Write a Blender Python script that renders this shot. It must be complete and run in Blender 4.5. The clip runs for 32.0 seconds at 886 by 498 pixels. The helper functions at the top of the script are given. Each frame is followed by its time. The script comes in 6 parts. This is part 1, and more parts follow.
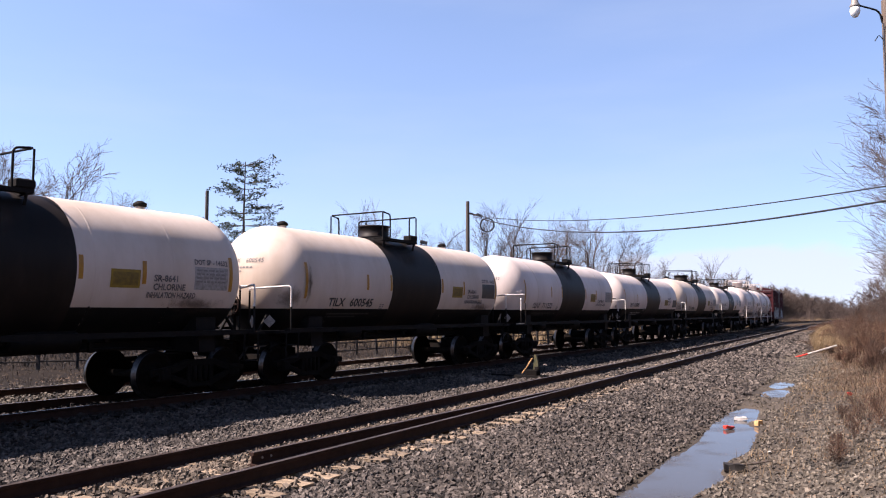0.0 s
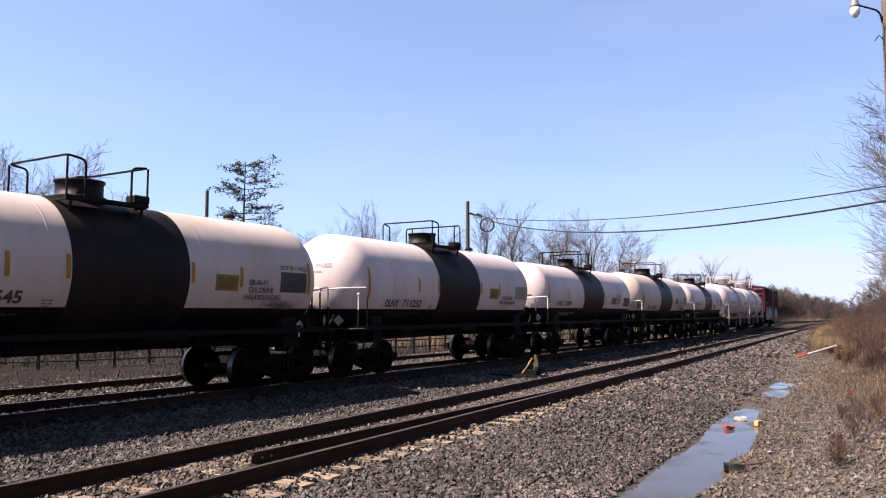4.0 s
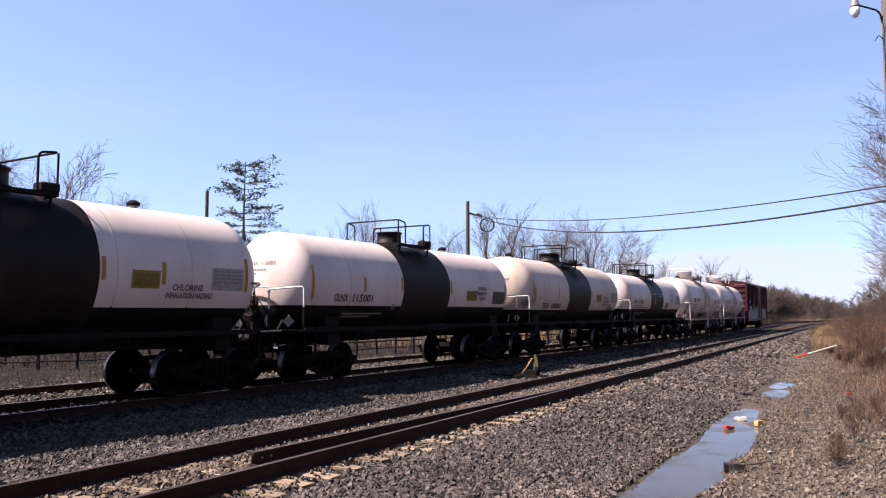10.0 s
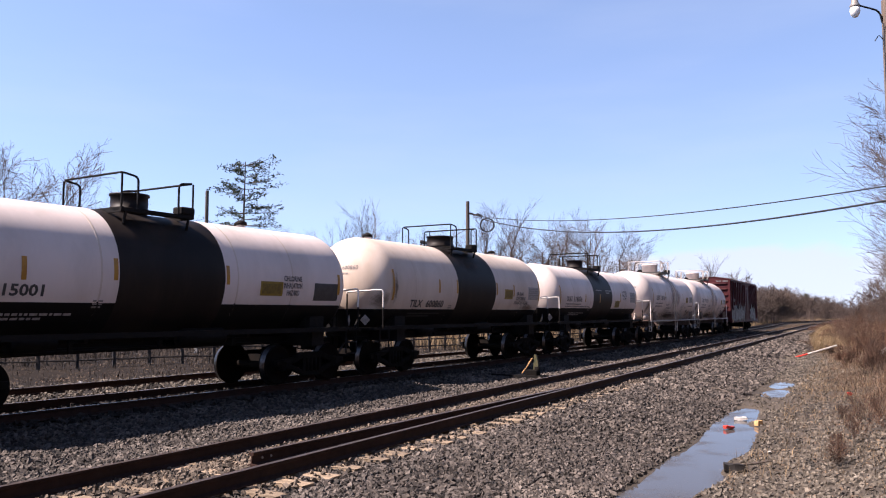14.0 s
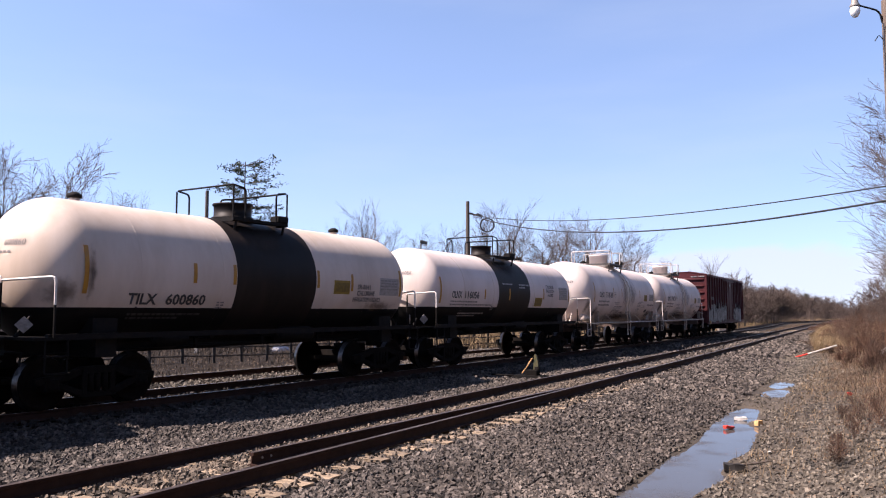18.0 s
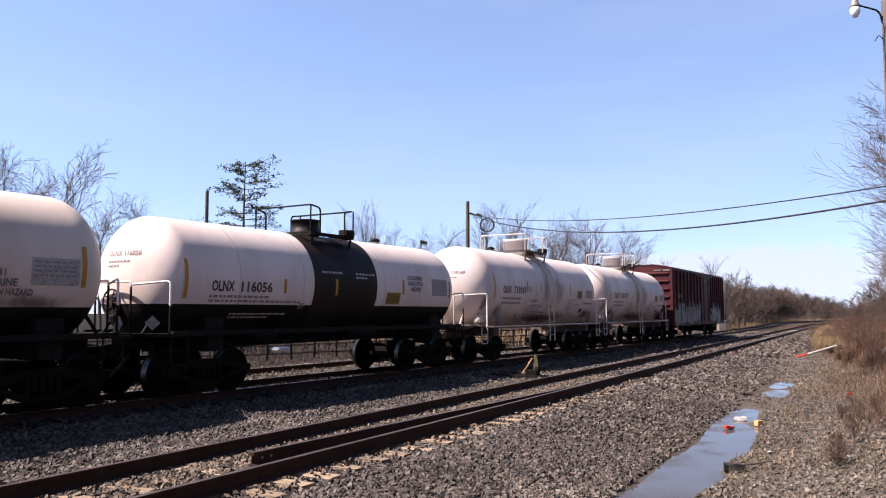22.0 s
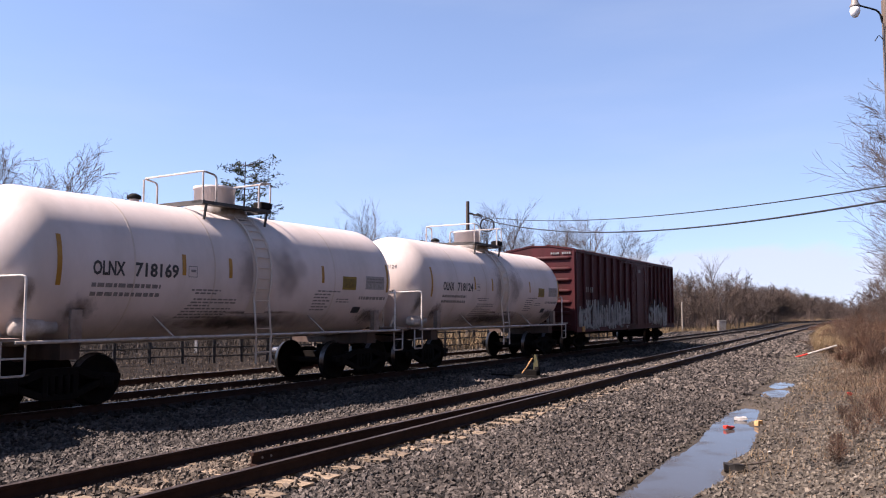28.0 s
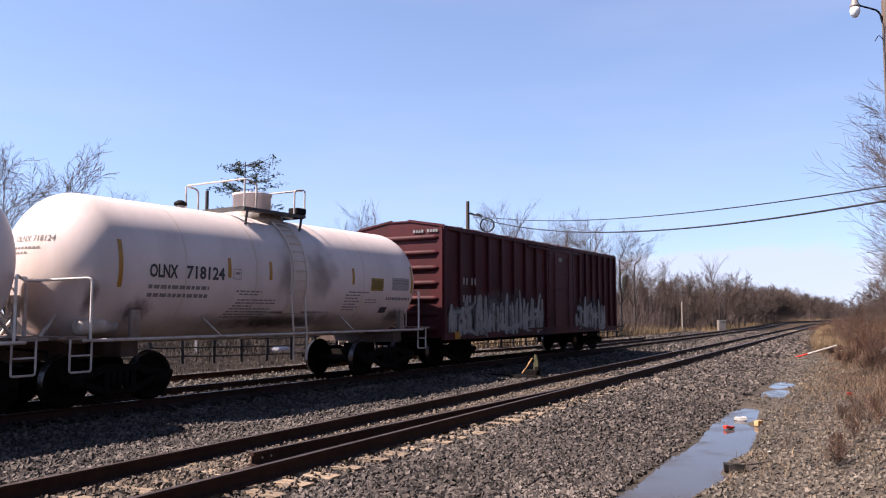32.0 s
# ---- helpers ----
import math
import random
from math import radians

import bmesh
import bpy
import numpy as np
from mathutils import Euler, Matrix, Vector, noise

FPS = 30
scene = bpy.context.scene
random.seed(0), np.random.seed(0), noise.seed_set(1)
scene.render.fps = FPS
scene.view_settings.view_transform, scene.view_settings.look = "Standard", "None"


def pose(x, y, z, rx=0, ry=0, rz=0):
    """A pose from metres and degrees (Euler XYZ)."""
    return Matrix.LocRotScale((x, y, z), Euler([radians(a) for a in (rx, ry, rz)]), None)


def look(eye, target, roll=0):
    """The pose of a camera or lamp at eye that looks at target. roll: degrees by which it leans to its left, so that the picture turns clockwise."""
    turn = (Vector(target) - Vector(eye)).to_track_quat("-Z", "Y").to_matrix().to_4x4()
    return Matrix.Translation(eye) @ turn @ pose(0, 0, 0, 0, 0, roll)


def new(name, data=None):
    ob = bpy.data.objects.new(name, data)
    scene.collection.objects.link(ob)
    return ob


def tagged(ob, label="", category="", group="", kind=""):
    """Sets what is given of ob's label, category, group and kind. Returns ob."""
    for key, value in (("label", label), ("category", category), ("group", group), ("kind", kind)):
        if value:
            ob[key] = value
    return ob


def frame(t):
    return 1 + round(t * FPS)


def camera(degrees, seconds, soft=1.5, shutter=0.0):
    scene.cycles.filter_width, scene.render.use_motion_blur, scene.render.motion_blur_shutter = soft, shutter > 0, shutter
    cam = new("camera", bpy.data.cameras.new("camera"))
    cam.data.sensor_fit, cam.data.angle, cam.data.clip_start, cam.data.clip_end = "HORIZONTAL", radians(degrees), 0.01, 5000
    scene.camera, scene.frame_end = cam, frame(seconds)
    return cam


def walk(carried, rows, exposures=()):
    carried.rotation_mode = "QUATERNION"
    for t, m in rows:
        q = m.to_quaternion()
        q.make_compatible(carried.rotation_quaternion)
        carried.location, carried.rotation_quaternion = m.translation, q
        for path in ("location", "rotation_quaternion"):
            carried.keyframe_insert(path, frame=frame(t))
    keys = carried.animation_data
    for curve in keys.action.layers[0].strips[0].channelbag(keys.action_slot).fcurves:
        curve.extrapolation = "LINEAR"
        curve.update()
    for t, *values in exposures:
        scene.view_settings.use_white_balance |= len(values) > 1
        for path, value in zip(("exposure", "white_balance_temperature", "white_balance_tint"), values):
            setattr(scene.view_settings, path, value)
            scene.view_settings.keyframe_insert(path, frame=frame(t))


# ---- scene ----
import functools

# camera: stands still beside the line, looking slightly upwards along it
cam = camera(58.5, 32.0, soft=1.1)
EYE = pose(0, 0, 1.68, 94.55, 0, 0)
walk(cam, [(0.0, EYE), (32.0, EYE)], exposures=[(0.0, 1.38, 6500, 24), (24.0, 1.38, 6500, 24), (28.0, 1.27, 6500, 24), (32.0, 1.29, 6500, 24)])

# ---------------------------------------------------------------- world, sun
SUN_TRAVEL = Vector((0.80, 0.16, -1.0)).normalized()
SUN_ELEV = math.asin(-SUN_TRAVEL.z)
SUN_AZ = math.atan2(-SUN_TRAVEL.x, -SUN_TRAVEL.y)

world = bpy.data.worlds.new("sky")
scene.world = world
world.use_nodes = True
wn, wl = world.node_tree.nodes, world.node_tree.links
wn.clear()
w_out = wn.new("ShaderNodeOutputWorld")
w_bg = wn.new("ShaderNodeBackground")
w_sky = wn.new("ShaderNodeTexSky")
w_sky.sky_type = "NISHITA"
w_sky.sun_disc = False
w_sky.sun_elevation = SUN_ELEV
w_sky.sun_rotation = SUN_AZ
w_sky.air_density, w_sky.dust_density, w_sky.ozone_density = 1.0, 0.1, 2.3
# clear dry air: blue almost down to the horizon, deeper overhead; wisps of high cloud and a low bank of it
def w_node(kind, **kw):
    n = wn.new(kind)
    for k, v in kw.items():
        n.inputs[k].default_value = v
    return n


def w_range(src, a, b, lo=0.0, hi=1.0):
    n = wn.new("ShaderNodeMapRange")
    n.interpolation_type = "SMOOTHSTEP"
    for k, v in zip(("From Min", "From Max", "To Min", "To Max"), (a, b, lo, hi)):
        n.inputs[k].default_value = v
    wl.new(src, n.inputs[0])
    return n.outputs[0]


def w_math(op, a, b):
    n = wn.new("ShaderNodeMath")
    n.operation = op
    for i, v in enumerate((a, b)):
        if hasattr(v, "links"):
            wl.new(v, n.inputs[i])
        else:
            n.inputs[i].default_value = v
    return n.outputs[0]


w_tc = wn.new("ShaderNodeTexCoord").outputs["Generated"]
w_sep = wn.new("ShaderNodeSeparateXYZ")
wl.new(w_tc, w_sep.inputs[0])
w_z = w_sep.outputs["Z"]
w_dir = wn.new("ShaderNodeCombineXYZ")
wl.new(w_sep.outputs["X"], w_dir.inputs[0])
wl.new(w_sep.outputs["Y"], w_dir.inputs[1])
wl.new(w_math("ADD", w_math("MULTIPLY", w_math("MAXIMUM", w_z, 0.0), 0.85), 0.10), w_dir.inputs[2])
w_nrm = wn.new("ShaderNodeVectorMath")
w_nrm.operation = "NORMALIZE"
wl.new(w_dir.outputs[0], w_nrm.inputs[0])
wl.new(w_nrm.outputs[0], w_sky.inputs[0])
w_map = w_node("ShaderNodeMapping", Scale=(1.0, 1.0, 5.0))
wl.new(w_tc, w_map.inputs[0])
w_wisp = w_node("ShaderNodeTexNoise", Scale=2.2, Detail=7.0)
wl.new(w_map.outputs[0], w_wisp.inputs["Vector"])
w_map2 = w_node("ShaderNodeMapping", Scale=(1.0, 1.0, 2.0), Location=(0.4, 0.0, 0.0))
wl.new(w_tc, w_map2.inputs[0])
w_bank = w_node("ShaderNodeTexNoise", Scale=5.5, Detail=6.0, Roughness=0.55)
wl.new(w_map2.outputs[0], w_bank.inputs["Vector"])
w_top = w_math("SUBTRACT", w_math("ADD", w_math("MULTIPLY", w_math("SUBTRACT", w_bank.outputs[0], 0.5), 0.12), 0.070), w_z)
w_cloud = w_math("MULTIPLY", w_range(w_top, -0.010, 0.014), 0.78)
w_thin = w_math("MULTIPLY", w_range(w_wisp.outputs[0], 0.40, 0.80, 0.05, 0.22), w_range(w_z, 0.30, 0.60, 1.0, 0.0))
w_mix = wn.new("ShaderNodeMix")
w_mix.data_type = "RGBA"
w_mix.inputs[7].default_value = (3.5, 4.0, 4.65, 1)
wl.new(w_math("MAXIMUM", w_cloud, w_thin), w_mix.inputs[0])
wl.new(w_sky.outputs[0], w_mix.inputs[6])
wl.new(w_mix.outputs[2], w_bg.inputs[0])
wl.new(w_range(w_z, 0.33, 0.85, 0.088, 0.026), w_bg.inputs[1])
wl.new(w_bg.outputs[0], w_out.inputs[0])

sun = new("sun", bpy.data.lights.new("sun", "SUN"))
sun.data.energy, sun.data.angle, sun.data.color = 4.9, radians(0.53), (1.0, 0.91, 0.79)
sun.matrix_world = look((0, 0, 60), Vector((0, 0, 60)) + SUN_TRAVEL)

# ---------------------------------------------------------------- materials
def node(nt, kind, **kw):
    n = nt.nodes.new(kind)
    for k, v in kw.items():
        n.inputs[k].default_value = v
    return n


def material(name, base, second=None, rough=0.7, metal=0.0, scale=3.0, detail=6.0, mix=(0.4, 0.65),
             dirt=None, dirt_scale=0.7, dirt_at=(0.5, 0.75), bump=0.0, bump_scale=60.0, coords="Object",
             rnd=0.0, stretch=(1, 1, 1), rough_var=0.0, island=0.0, spec=0.5):
    """Two-scale procedural surface: base and second colour by fine noise, dirt by coarse noise, bump by the fine one."""
    m = bpy.data.materials.new(name)
    m.use_nodes = True
    nt = m.node_tree
    b = nt.nodes["Principled BSDF"]
    b.inputs["Metallic"].default_value = metal
    b.inputs["Roughness"].default_value = rough
    b.inputs["Specular IOR Level"].default_value = spec
    tc = nt.nodes.new("ShaderNodeTexCoord")
    mp = nt.nodes.new("ShaderNodeMapping")
    mp.inputs["Scale"].default_value = stretch
    nt.links.new(tc.outputs[coords], mp.inputs[0])
    col = None
    n1 = node(nt, "ShaderNodeTexNoise", Scale=scale, Detail=detail, Roughness=0.65)
    nt.links.new(mp.outputs[0], n1.inputs["Vector"])
    r1 = nt.nodes.new("ShaderNodeMapRange")
    r1.inputs["From Min"].default_value, r1.inputs["From Max"].default_value = mix
    nt.links.new(n1.outputs[0], r1.inputs[0])
    mx = nt.nodes.new("ShaderNodeMix")
    mx.data_type = "RGBA"
    mx.inputs[6].default_value = (*base, 1)
    mx.inputs[7].default_value = (*(second or [c * 0.8 for c in base]), 1)
    nt.links.new(r1.outputs[0], mx.inputs[0])
    col = mx.outputs[2]
    if dirt:
        n2 = node(nt, "ShaderNodeTexNoise", Scale=dirt_scale, Detail=8.0, Roughness=0.6)
        nt.links.new(mp.outputs[0], n2.inputs["Vector"])
        r2 = nt.nodes.new("ShaderNodeMapRange")
        r2.inputs["From Min"].default_value, r2.inputs["From Max"].default_value = dirt_at
        nt.links.new(n2.outputs[0], r2.inputs[0])
        m2 = nt.nodes.new("ShaderNodeMix")
        m2.data_type = "RGBA"
        m2.inputs[7].default_value = (*dirt, 1)
        nt.links.new(r2.outputs[0], m2.inputs[0])
        nt.links.new(col, m2.inputs[6])
        col = m2.outputs[2]
    if rnd or island:
        if rnd:
            src = nt.nodes.new("ShaderNodeObjectInfo").outputs["Random"]
        else:
            src = nt.nodes.new("ShaderNodeNewGeometry").outputs["Random Per Island"]
        k = rnd or island
        rr = nt.nodes.new("ShaderNodeMapRange")
        rr.inputs["To Min"].default_value, rr.inputs["To Max"].default_value = 1 - k, 1 + k
        nt.links.new(src, rr.inputs[0])
        hs = nt.nodes.new("ShaderNodeHueSaturation")
        nt.links.new(rr.outputs[0], hs.inputs["Value"])
        nt.links.new(col, hs.inputs["Color"])
        col = hs.outputs[0]
    nt.links.new(col, b.inputs["Base Color"])
    if rough_var:
        r3 = nt.nodes.new("ShaderNodeMapRange")
        r3.inputs["To Min"].default_value, r3.inputs["To Max"].default_value = rough - rough_var, rough + rough_var
        nt.links.new(n1.outputs[0], r3.inputs[0])
        nt.links.new(r3.outputs[0], b.inputs["Roughness"])
    if bump:
        nb = node(nt, "ShaderNodeTexNoise", Scale=bump_scale, Detail=5.0, Roughness=0.6)
        nt.links.new(mp.outputs[0], nb.inputs["Vector"])
        bp = nt.nodes.new("ShaderNodeBump")
        bp.inputs["Strength"].default_value = bump
        bp.inputs["Distance"].default_value = 0.02
        nt.links.new(nb.outputs[0], bp.inputs["Height"])
        nt.links.new(bp.outputs[0], b.inputs["Normal"])
    return m


M = {}
M["white"] = material("white_tank_paint", (0.69, 0.60, 0.565), (0.615, 0.53, 0.495), 0.52, spec=0.3, scale=1.2, dirt=(0.45, 0.39, 0.335), dirt_scale=0.55, dirt_at=(0.55, 0.9), stretch=(1, 1, 0.35), bump=0.03, bump_scale=8, rough_var=0.1)
M["cream"] = material("soiled_white_tank_paint", (0.63, 0.54, 0.475), (0.555, 0.46, 0.39), 0.55, spec=0.3, scale=1.0, dirt=(0.42, 0.33, 0.25), dirt_scale=0.6, dirt_at=(0.52, 0.85), stretch=(1, 1, 0.3), bump=0.03, bump_scale=8, rough_var=0.1)
M["black"] = material("black_tank_paint", (0.0105, 0.008, 0.0075), (0.016, 0.012, 0.0105), 0.55, scale=2.0, spec=0.16, dirt=(0.030, 0.021, 0.017), dirt_scale=0.8, stretch=(1, 1, 0.3), rough_var=0.12)
M["soot"] = material("sooty_black_paint", (0.006, 0.0056, 0.006), (0.009, 0.008, 0.008), 0.6, spec=0.15, scale=3.0, dirt=(0.013, 0.011, 0.01), dirt_scale=0.8)
M["steel_black"] = material("sooty_steel", (0.006, 0.0057, 0.006), (0.011, 0.009, 0.008), 0.75, spec=0.15, scale=5, bump=0.15, bump_scale=30)
M["bogie"] = material("grimy_cast_steel", (0.006, 0.0053, 0.005), (0.011, 0.0085, 0.007), 0.9, spec=0.1, scale=6, bump=0.25, bump_scale=25)
M["wheel"] = material("worn_wheel_steel", (0.007, 0.006, 0.0055), (0.012, 0.009, 0.007), 0.9, spec=0.06, scale=7)
M["tread"] = material("polished_wheel_tread", (0.16, 0.15, 0.145), (0.07, 0.06, 0.055), 0.32, metal=1.0, scale=9)
M["grimy_white"] = material("grimy_rust_streaked_white", (0.26, 0.20, 0.165), (0.14, 0.085, 0.06), 0.65, scale=2.4, dirt=(0.36, 0.30, 0.26), dirt_scale=1.1)
# pale handrail paint, raised so that it looks sunlit even in shade
M["sunlit_rail"] = material("bright_worn_handrail", (0.78, 0.74, 0.70), (0.6, 0.54, 0.5), 0.4, scale=5)
M["galv"] = material("white_painted_pipe", (0.56, 0.51, 0.47), (0.36, 0.29, 0.24), 0.5, scale=4)
M["dark_steel"] = material("dark_weathered_steel", (0.06, 0.055, 0.052), (0.03, 0.026, 0.024), 0.65, scale=5)
M["grey_steel"] = material("weathered_grey_steel", (0.32, 0.30, 0.28), (0.2, 0.16, 0.13), 0.55, metal=0.3, scale=5)
M["yellow"] = material("faded_yellow_reflector", (0.42, 0.205, 0.015), (0.32, 0.15, 0.02), 0.4, scale=8)
M["notice"] = material("soiled_yellow_notice", (0.27, 0.175, 0.012), (0.20, 0.13, 0.012), 0.5, scale=8)
M["letter"] = material("black_lettering_paint", (0.03, 0.03, 0.035), (0.05, 0.05, 0.05), 0.5, scale=9)
M["dim_print"] = material("grimed_over_print", (0.045, 0.042, 0.04), (0.02, 0.018, 0.017), 0.7, scale=12)
M["letter_faded"] = material("worn_dark_lettering", (0.07, 0.065, 0.07), (0.20, 0.18, 0.18), 0.6, scale=7)
M["letter_grey"] = material("faded_lettering_paint", (0.16, 0.145, 0.145), (0.26, 0.235, 0.225), 0.6, scale=14)
M["letter_light"] = material("pale_lettering_paint", (0.36, 0.34, 0.33), (0.22, 0.2, 0.19), 0.6, scale=14)
M["placard"] = material("white_hazard_placard", (0.26, 0.25, 0.245), (0.17, 0.16, 0.155), 0.5, scale=10)
M["red"] = material("oxide_red_car_paint", (0.069, 0.0125, 0.0155), (0.050, 0.010, 0.012), 0.6, spec=0.22, scale=1.6, dirt=(0.034, 0.014, 0.013), dirt_scale=0.9, dirt_at=(0.45, 0.8), stretch=(1, 1, 0.3), bump=0.05, bump_scale=10, rough_var=0.12)
M["spray"] = material("pale_spray_paint", (0.27, 0.285, 0.285), (0.13, 0.14, 0.145), 0.6, scale=2.2, mix=(0.38, 0.66), dirt=(0.05, 0.02, 0.022), dirt_scale=3.4, dirt_at=(0.54, 0.66))
M["spray_dark"] = material("dark_spray_paint", (0.018, 0.026, 0.030), (0.05, 0.062, 0.066), 0.6, scale=3)
M["rail"] = material("rusted_rail_steel", (0.040, 0.020, 0.0145), (0.025, 0.0125, 0.010), 0.8, spec=0.2, scale=5, bump=0.2, bump_scale=40)
M["railhead"] = material("dull_rail_head", (0.13, 0.10, 0.09), (0.07, 0.05, 0.04), 0.42, metal=0.6, scale=4)
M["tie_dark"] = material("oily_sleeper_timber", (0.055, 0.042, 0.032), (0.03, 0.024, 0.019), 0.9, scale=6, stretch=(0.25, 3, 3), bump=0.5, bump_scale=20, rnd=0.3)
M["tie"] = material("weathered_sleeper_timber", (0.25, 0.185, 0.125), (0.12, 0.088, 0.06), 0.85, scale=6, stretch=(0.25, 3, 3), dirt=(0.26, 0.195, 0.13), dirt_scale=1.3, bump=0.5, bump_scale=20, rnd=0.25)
M["ballast"] = material("crushed_stone_bed", (0.010, 0.008, 0.007), (0.05, 0.039, 0.033), 0.9, scale=16, mix=(0.42, 0.60), dirt=(0.035, 0.031, 0.029), dirt_scale=0.5, dirt_at=(0.45, 0.7), bump=1.0, bump_scale=34, spec=0.2)
M["stone"] = material("crushed_stone", (0.082, 0.068, 0.059), (0.025, 0.020, 0.017), 0.8, spec=0.4, scale=14, dirt=(0.158, 0.132, 0.112), dirt_scale=0.6, dirt_at=(0.5, 0.75), bump=0.3, bump_scale=70, island=0.85)
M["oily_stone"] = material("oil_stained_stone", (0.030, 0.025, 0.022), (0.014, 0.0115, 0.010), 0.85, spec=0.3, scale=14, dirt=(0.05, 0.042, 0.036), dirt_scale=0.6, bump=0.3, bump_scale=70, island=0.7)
# oily bed, its colour also darkened to deepen the train's shade
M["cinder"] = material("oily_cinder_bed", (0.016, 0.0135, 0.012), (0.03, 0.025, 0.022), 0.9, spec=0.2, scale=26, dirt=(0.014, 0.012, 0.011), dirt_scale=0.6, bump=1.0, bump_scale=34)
M["leafy"] = material("dark_leafy_soil", (0.016, 0.012, 0.009), (0.008, 0.006, 0.005), 0.95, spec=0.1, scale=5, dirt=(0.03, 0.022, 0.016), dirt_scale=0.6, bump=0.9, bump_scale=24)
M["dirt"] = material("sandy_gravel_soil", (0.044, 0.034, 0.025), (0.024, 0.0185, 0.014), 0.95, scale=11, dirt=(0.068, 0.052, 0.037), dirt_scale=0.4, dirt_at=(0.42, 0.62), bump=0.8, bump_scale=30)
M["wood"] = material("creosoted_pole_wood", (0.06, 0.045, 0.035), (0.10, 0.08, 0.065), 0.85, scale=8, stretch=(3, 3, 0.2), bump=0.3, bump_scale=30)
M["pole_wood"] = material("brown_weathered_pole", (0.17, 0.125, 0.095), (0.10, 0.075, 0.06), 0.85, scale=8, stretch=(3, 3, 0.2), bump=0.3, bump_scale=30)
M["pale_wood"] = material("grey_weathered_wood", (0.32, 0.28, 0.24), (0.2, 0.17, 0.14), 0.85, scale=8, stretch=(3, 3, 0.2), bump=0.3, bump_scale=30)
M["bark"] = material("grey_brown_bark", (0.075, 0.058, 0.049), (0.045, 0.035, 0.03), 0.9, scale=5, stretch=(3, 3, 0.6), bump=0.4, bump_scale=18)
M["haze_twig"] = material("dense_far_twigs", (0.105, 0.077, 0.068), (0.07, 0.05, 0.045), 0.95, scale=0.12, island=0.25)
M["twig"] = material("bare_twigs", (0.098, 0.07, 0.056), (0.06, 0.043, 0.035), 0.9, scale=3)
M["needle"] = material("dark_conifer_needles", (0.045, 0.065, 0.035), (0.03, 0.04, 0.03), 0.8, scale=4, island=0.3)
M["straw"] = material("dry_straw_grass", (0.18, 0.125, 0.07), (0.09, 0.066, 0.044), 0.85, scale=0.5, island=0.65)
M["brush"] = material("rusty_dry_brush", (0.115, 0.058, 0.034), (0.06, 0.038, 0.027), 0.9, scale=0.5, island=0.6)
M["cable"] = material("black_cable_sheath", (0.015, 0.015, 0.018), (0.03, 0.03, 0.03), 0.5, scale=3)
M["fence"] = material("dark_weathered_fence", (0.012, 0.009, 0.008), (0.02, 0.016, 0.013), 0.85, scale=6, bump=0.2)
M["glass"] = material("frosted_lamp_globe", (0.8, 0.8, 0.78), (0.7, 0.7, 0.68), 0.25, scale=5)
M["red_plastic"] = material("red_plastic", (0.6, 0.05, 0.03), (0.45, 0.04, 0.03), 0.45, scale=6)
M["white_plastic"] = material("soiled_white_plastic", (0.50, 0.47, 0.44), (0.30, 0.27, 0.24), 0.5, scale=6)
M["green_paint"] = material("chipped_yellow_green_paint", (0.075, 0.062, 0.02), (0.02, 0.035, 0.018), 0.7, scale=12)
M["blue"] = material("blue_tarpaulin", (0.03, 0.045, 0.09), (0.02, 0.03, 0.06), 0.5, scale=6)
M["orange_card"] = material("faded_orange_card", (0.55, 0.32, 0.14), (0.45, 0.25, 0.1), 0.8, scale=6)
M["ice"] = material("thin_dirty_ice", (0.75, 0.77, 0.80), (0.6, 0.62, 0.66), 0.35, scale=5)

water = bpy.data.materials.new("muddy_puddle_water")
water.use_nodes = True
_b = water.node_tree.nodes["Principled BSDF"]
_b.inputs["Base Color"].default_value = (0.055, 0.050, 0.047, 1)
_silt = node(water.node_tree, "ShaderNodeTexNoise", Scale=1.6, Detail=6.0)
_tc = water.node_tree.nodes.new("ShaderNodeTexCoord")
_rg = water.node_tree.nodes.new("ShaderNodeMapRange")
_rg.inputs["From Min"].default_value, _rg.inputs["From Max"].default_value = 0.42, 0.68
_rg.inputs["To Min"].default_value, _rg.inputs["To Max"].default_value = 0.06, 0.34
water.node_tree.links.new(_tc.outputs["Object"], _silt.inputs["Vector"])
water.node_tree.links.new(_silt.outputs[0], _rg.inputs[0])
water.node_tree.links.new(_rg.outputs[0], _b.inputs["Roughness"])
_b.inputs["IOR"].default_value = 1.21
_n = node(water.node_tree, "ShaderNodeTexNoise", Scale=2.5, Detail=3.0)
_p = water.node_tree.nodes.new("ShaderNodeBump")
_p.inputs["Strength"].default_value, _p.inputs["Distance"].default_value = 0.04, 0.02
water.node_tree.links.new(_n.outputs[0], _p.inputs["Height"])
water.node_tree.links.new(_p.outputs[0], _b.inputs["Normal"])
M["water"] = water


# ---------------------------------------------------------------- mesh helpers
def box(bm, c, s, rz=0.0, rx=0.0, ry=0.0, mat=0):
    r = bmesh.ops.create_cube(bm, size=1.0, matrix=Matrix.LocRotScale(c, Euler((rx, ry, rz)), s))
    for f in {f for v in r["verts"] for f in v.link_faces}:
        f.material_index = mat
    return r["verts"]


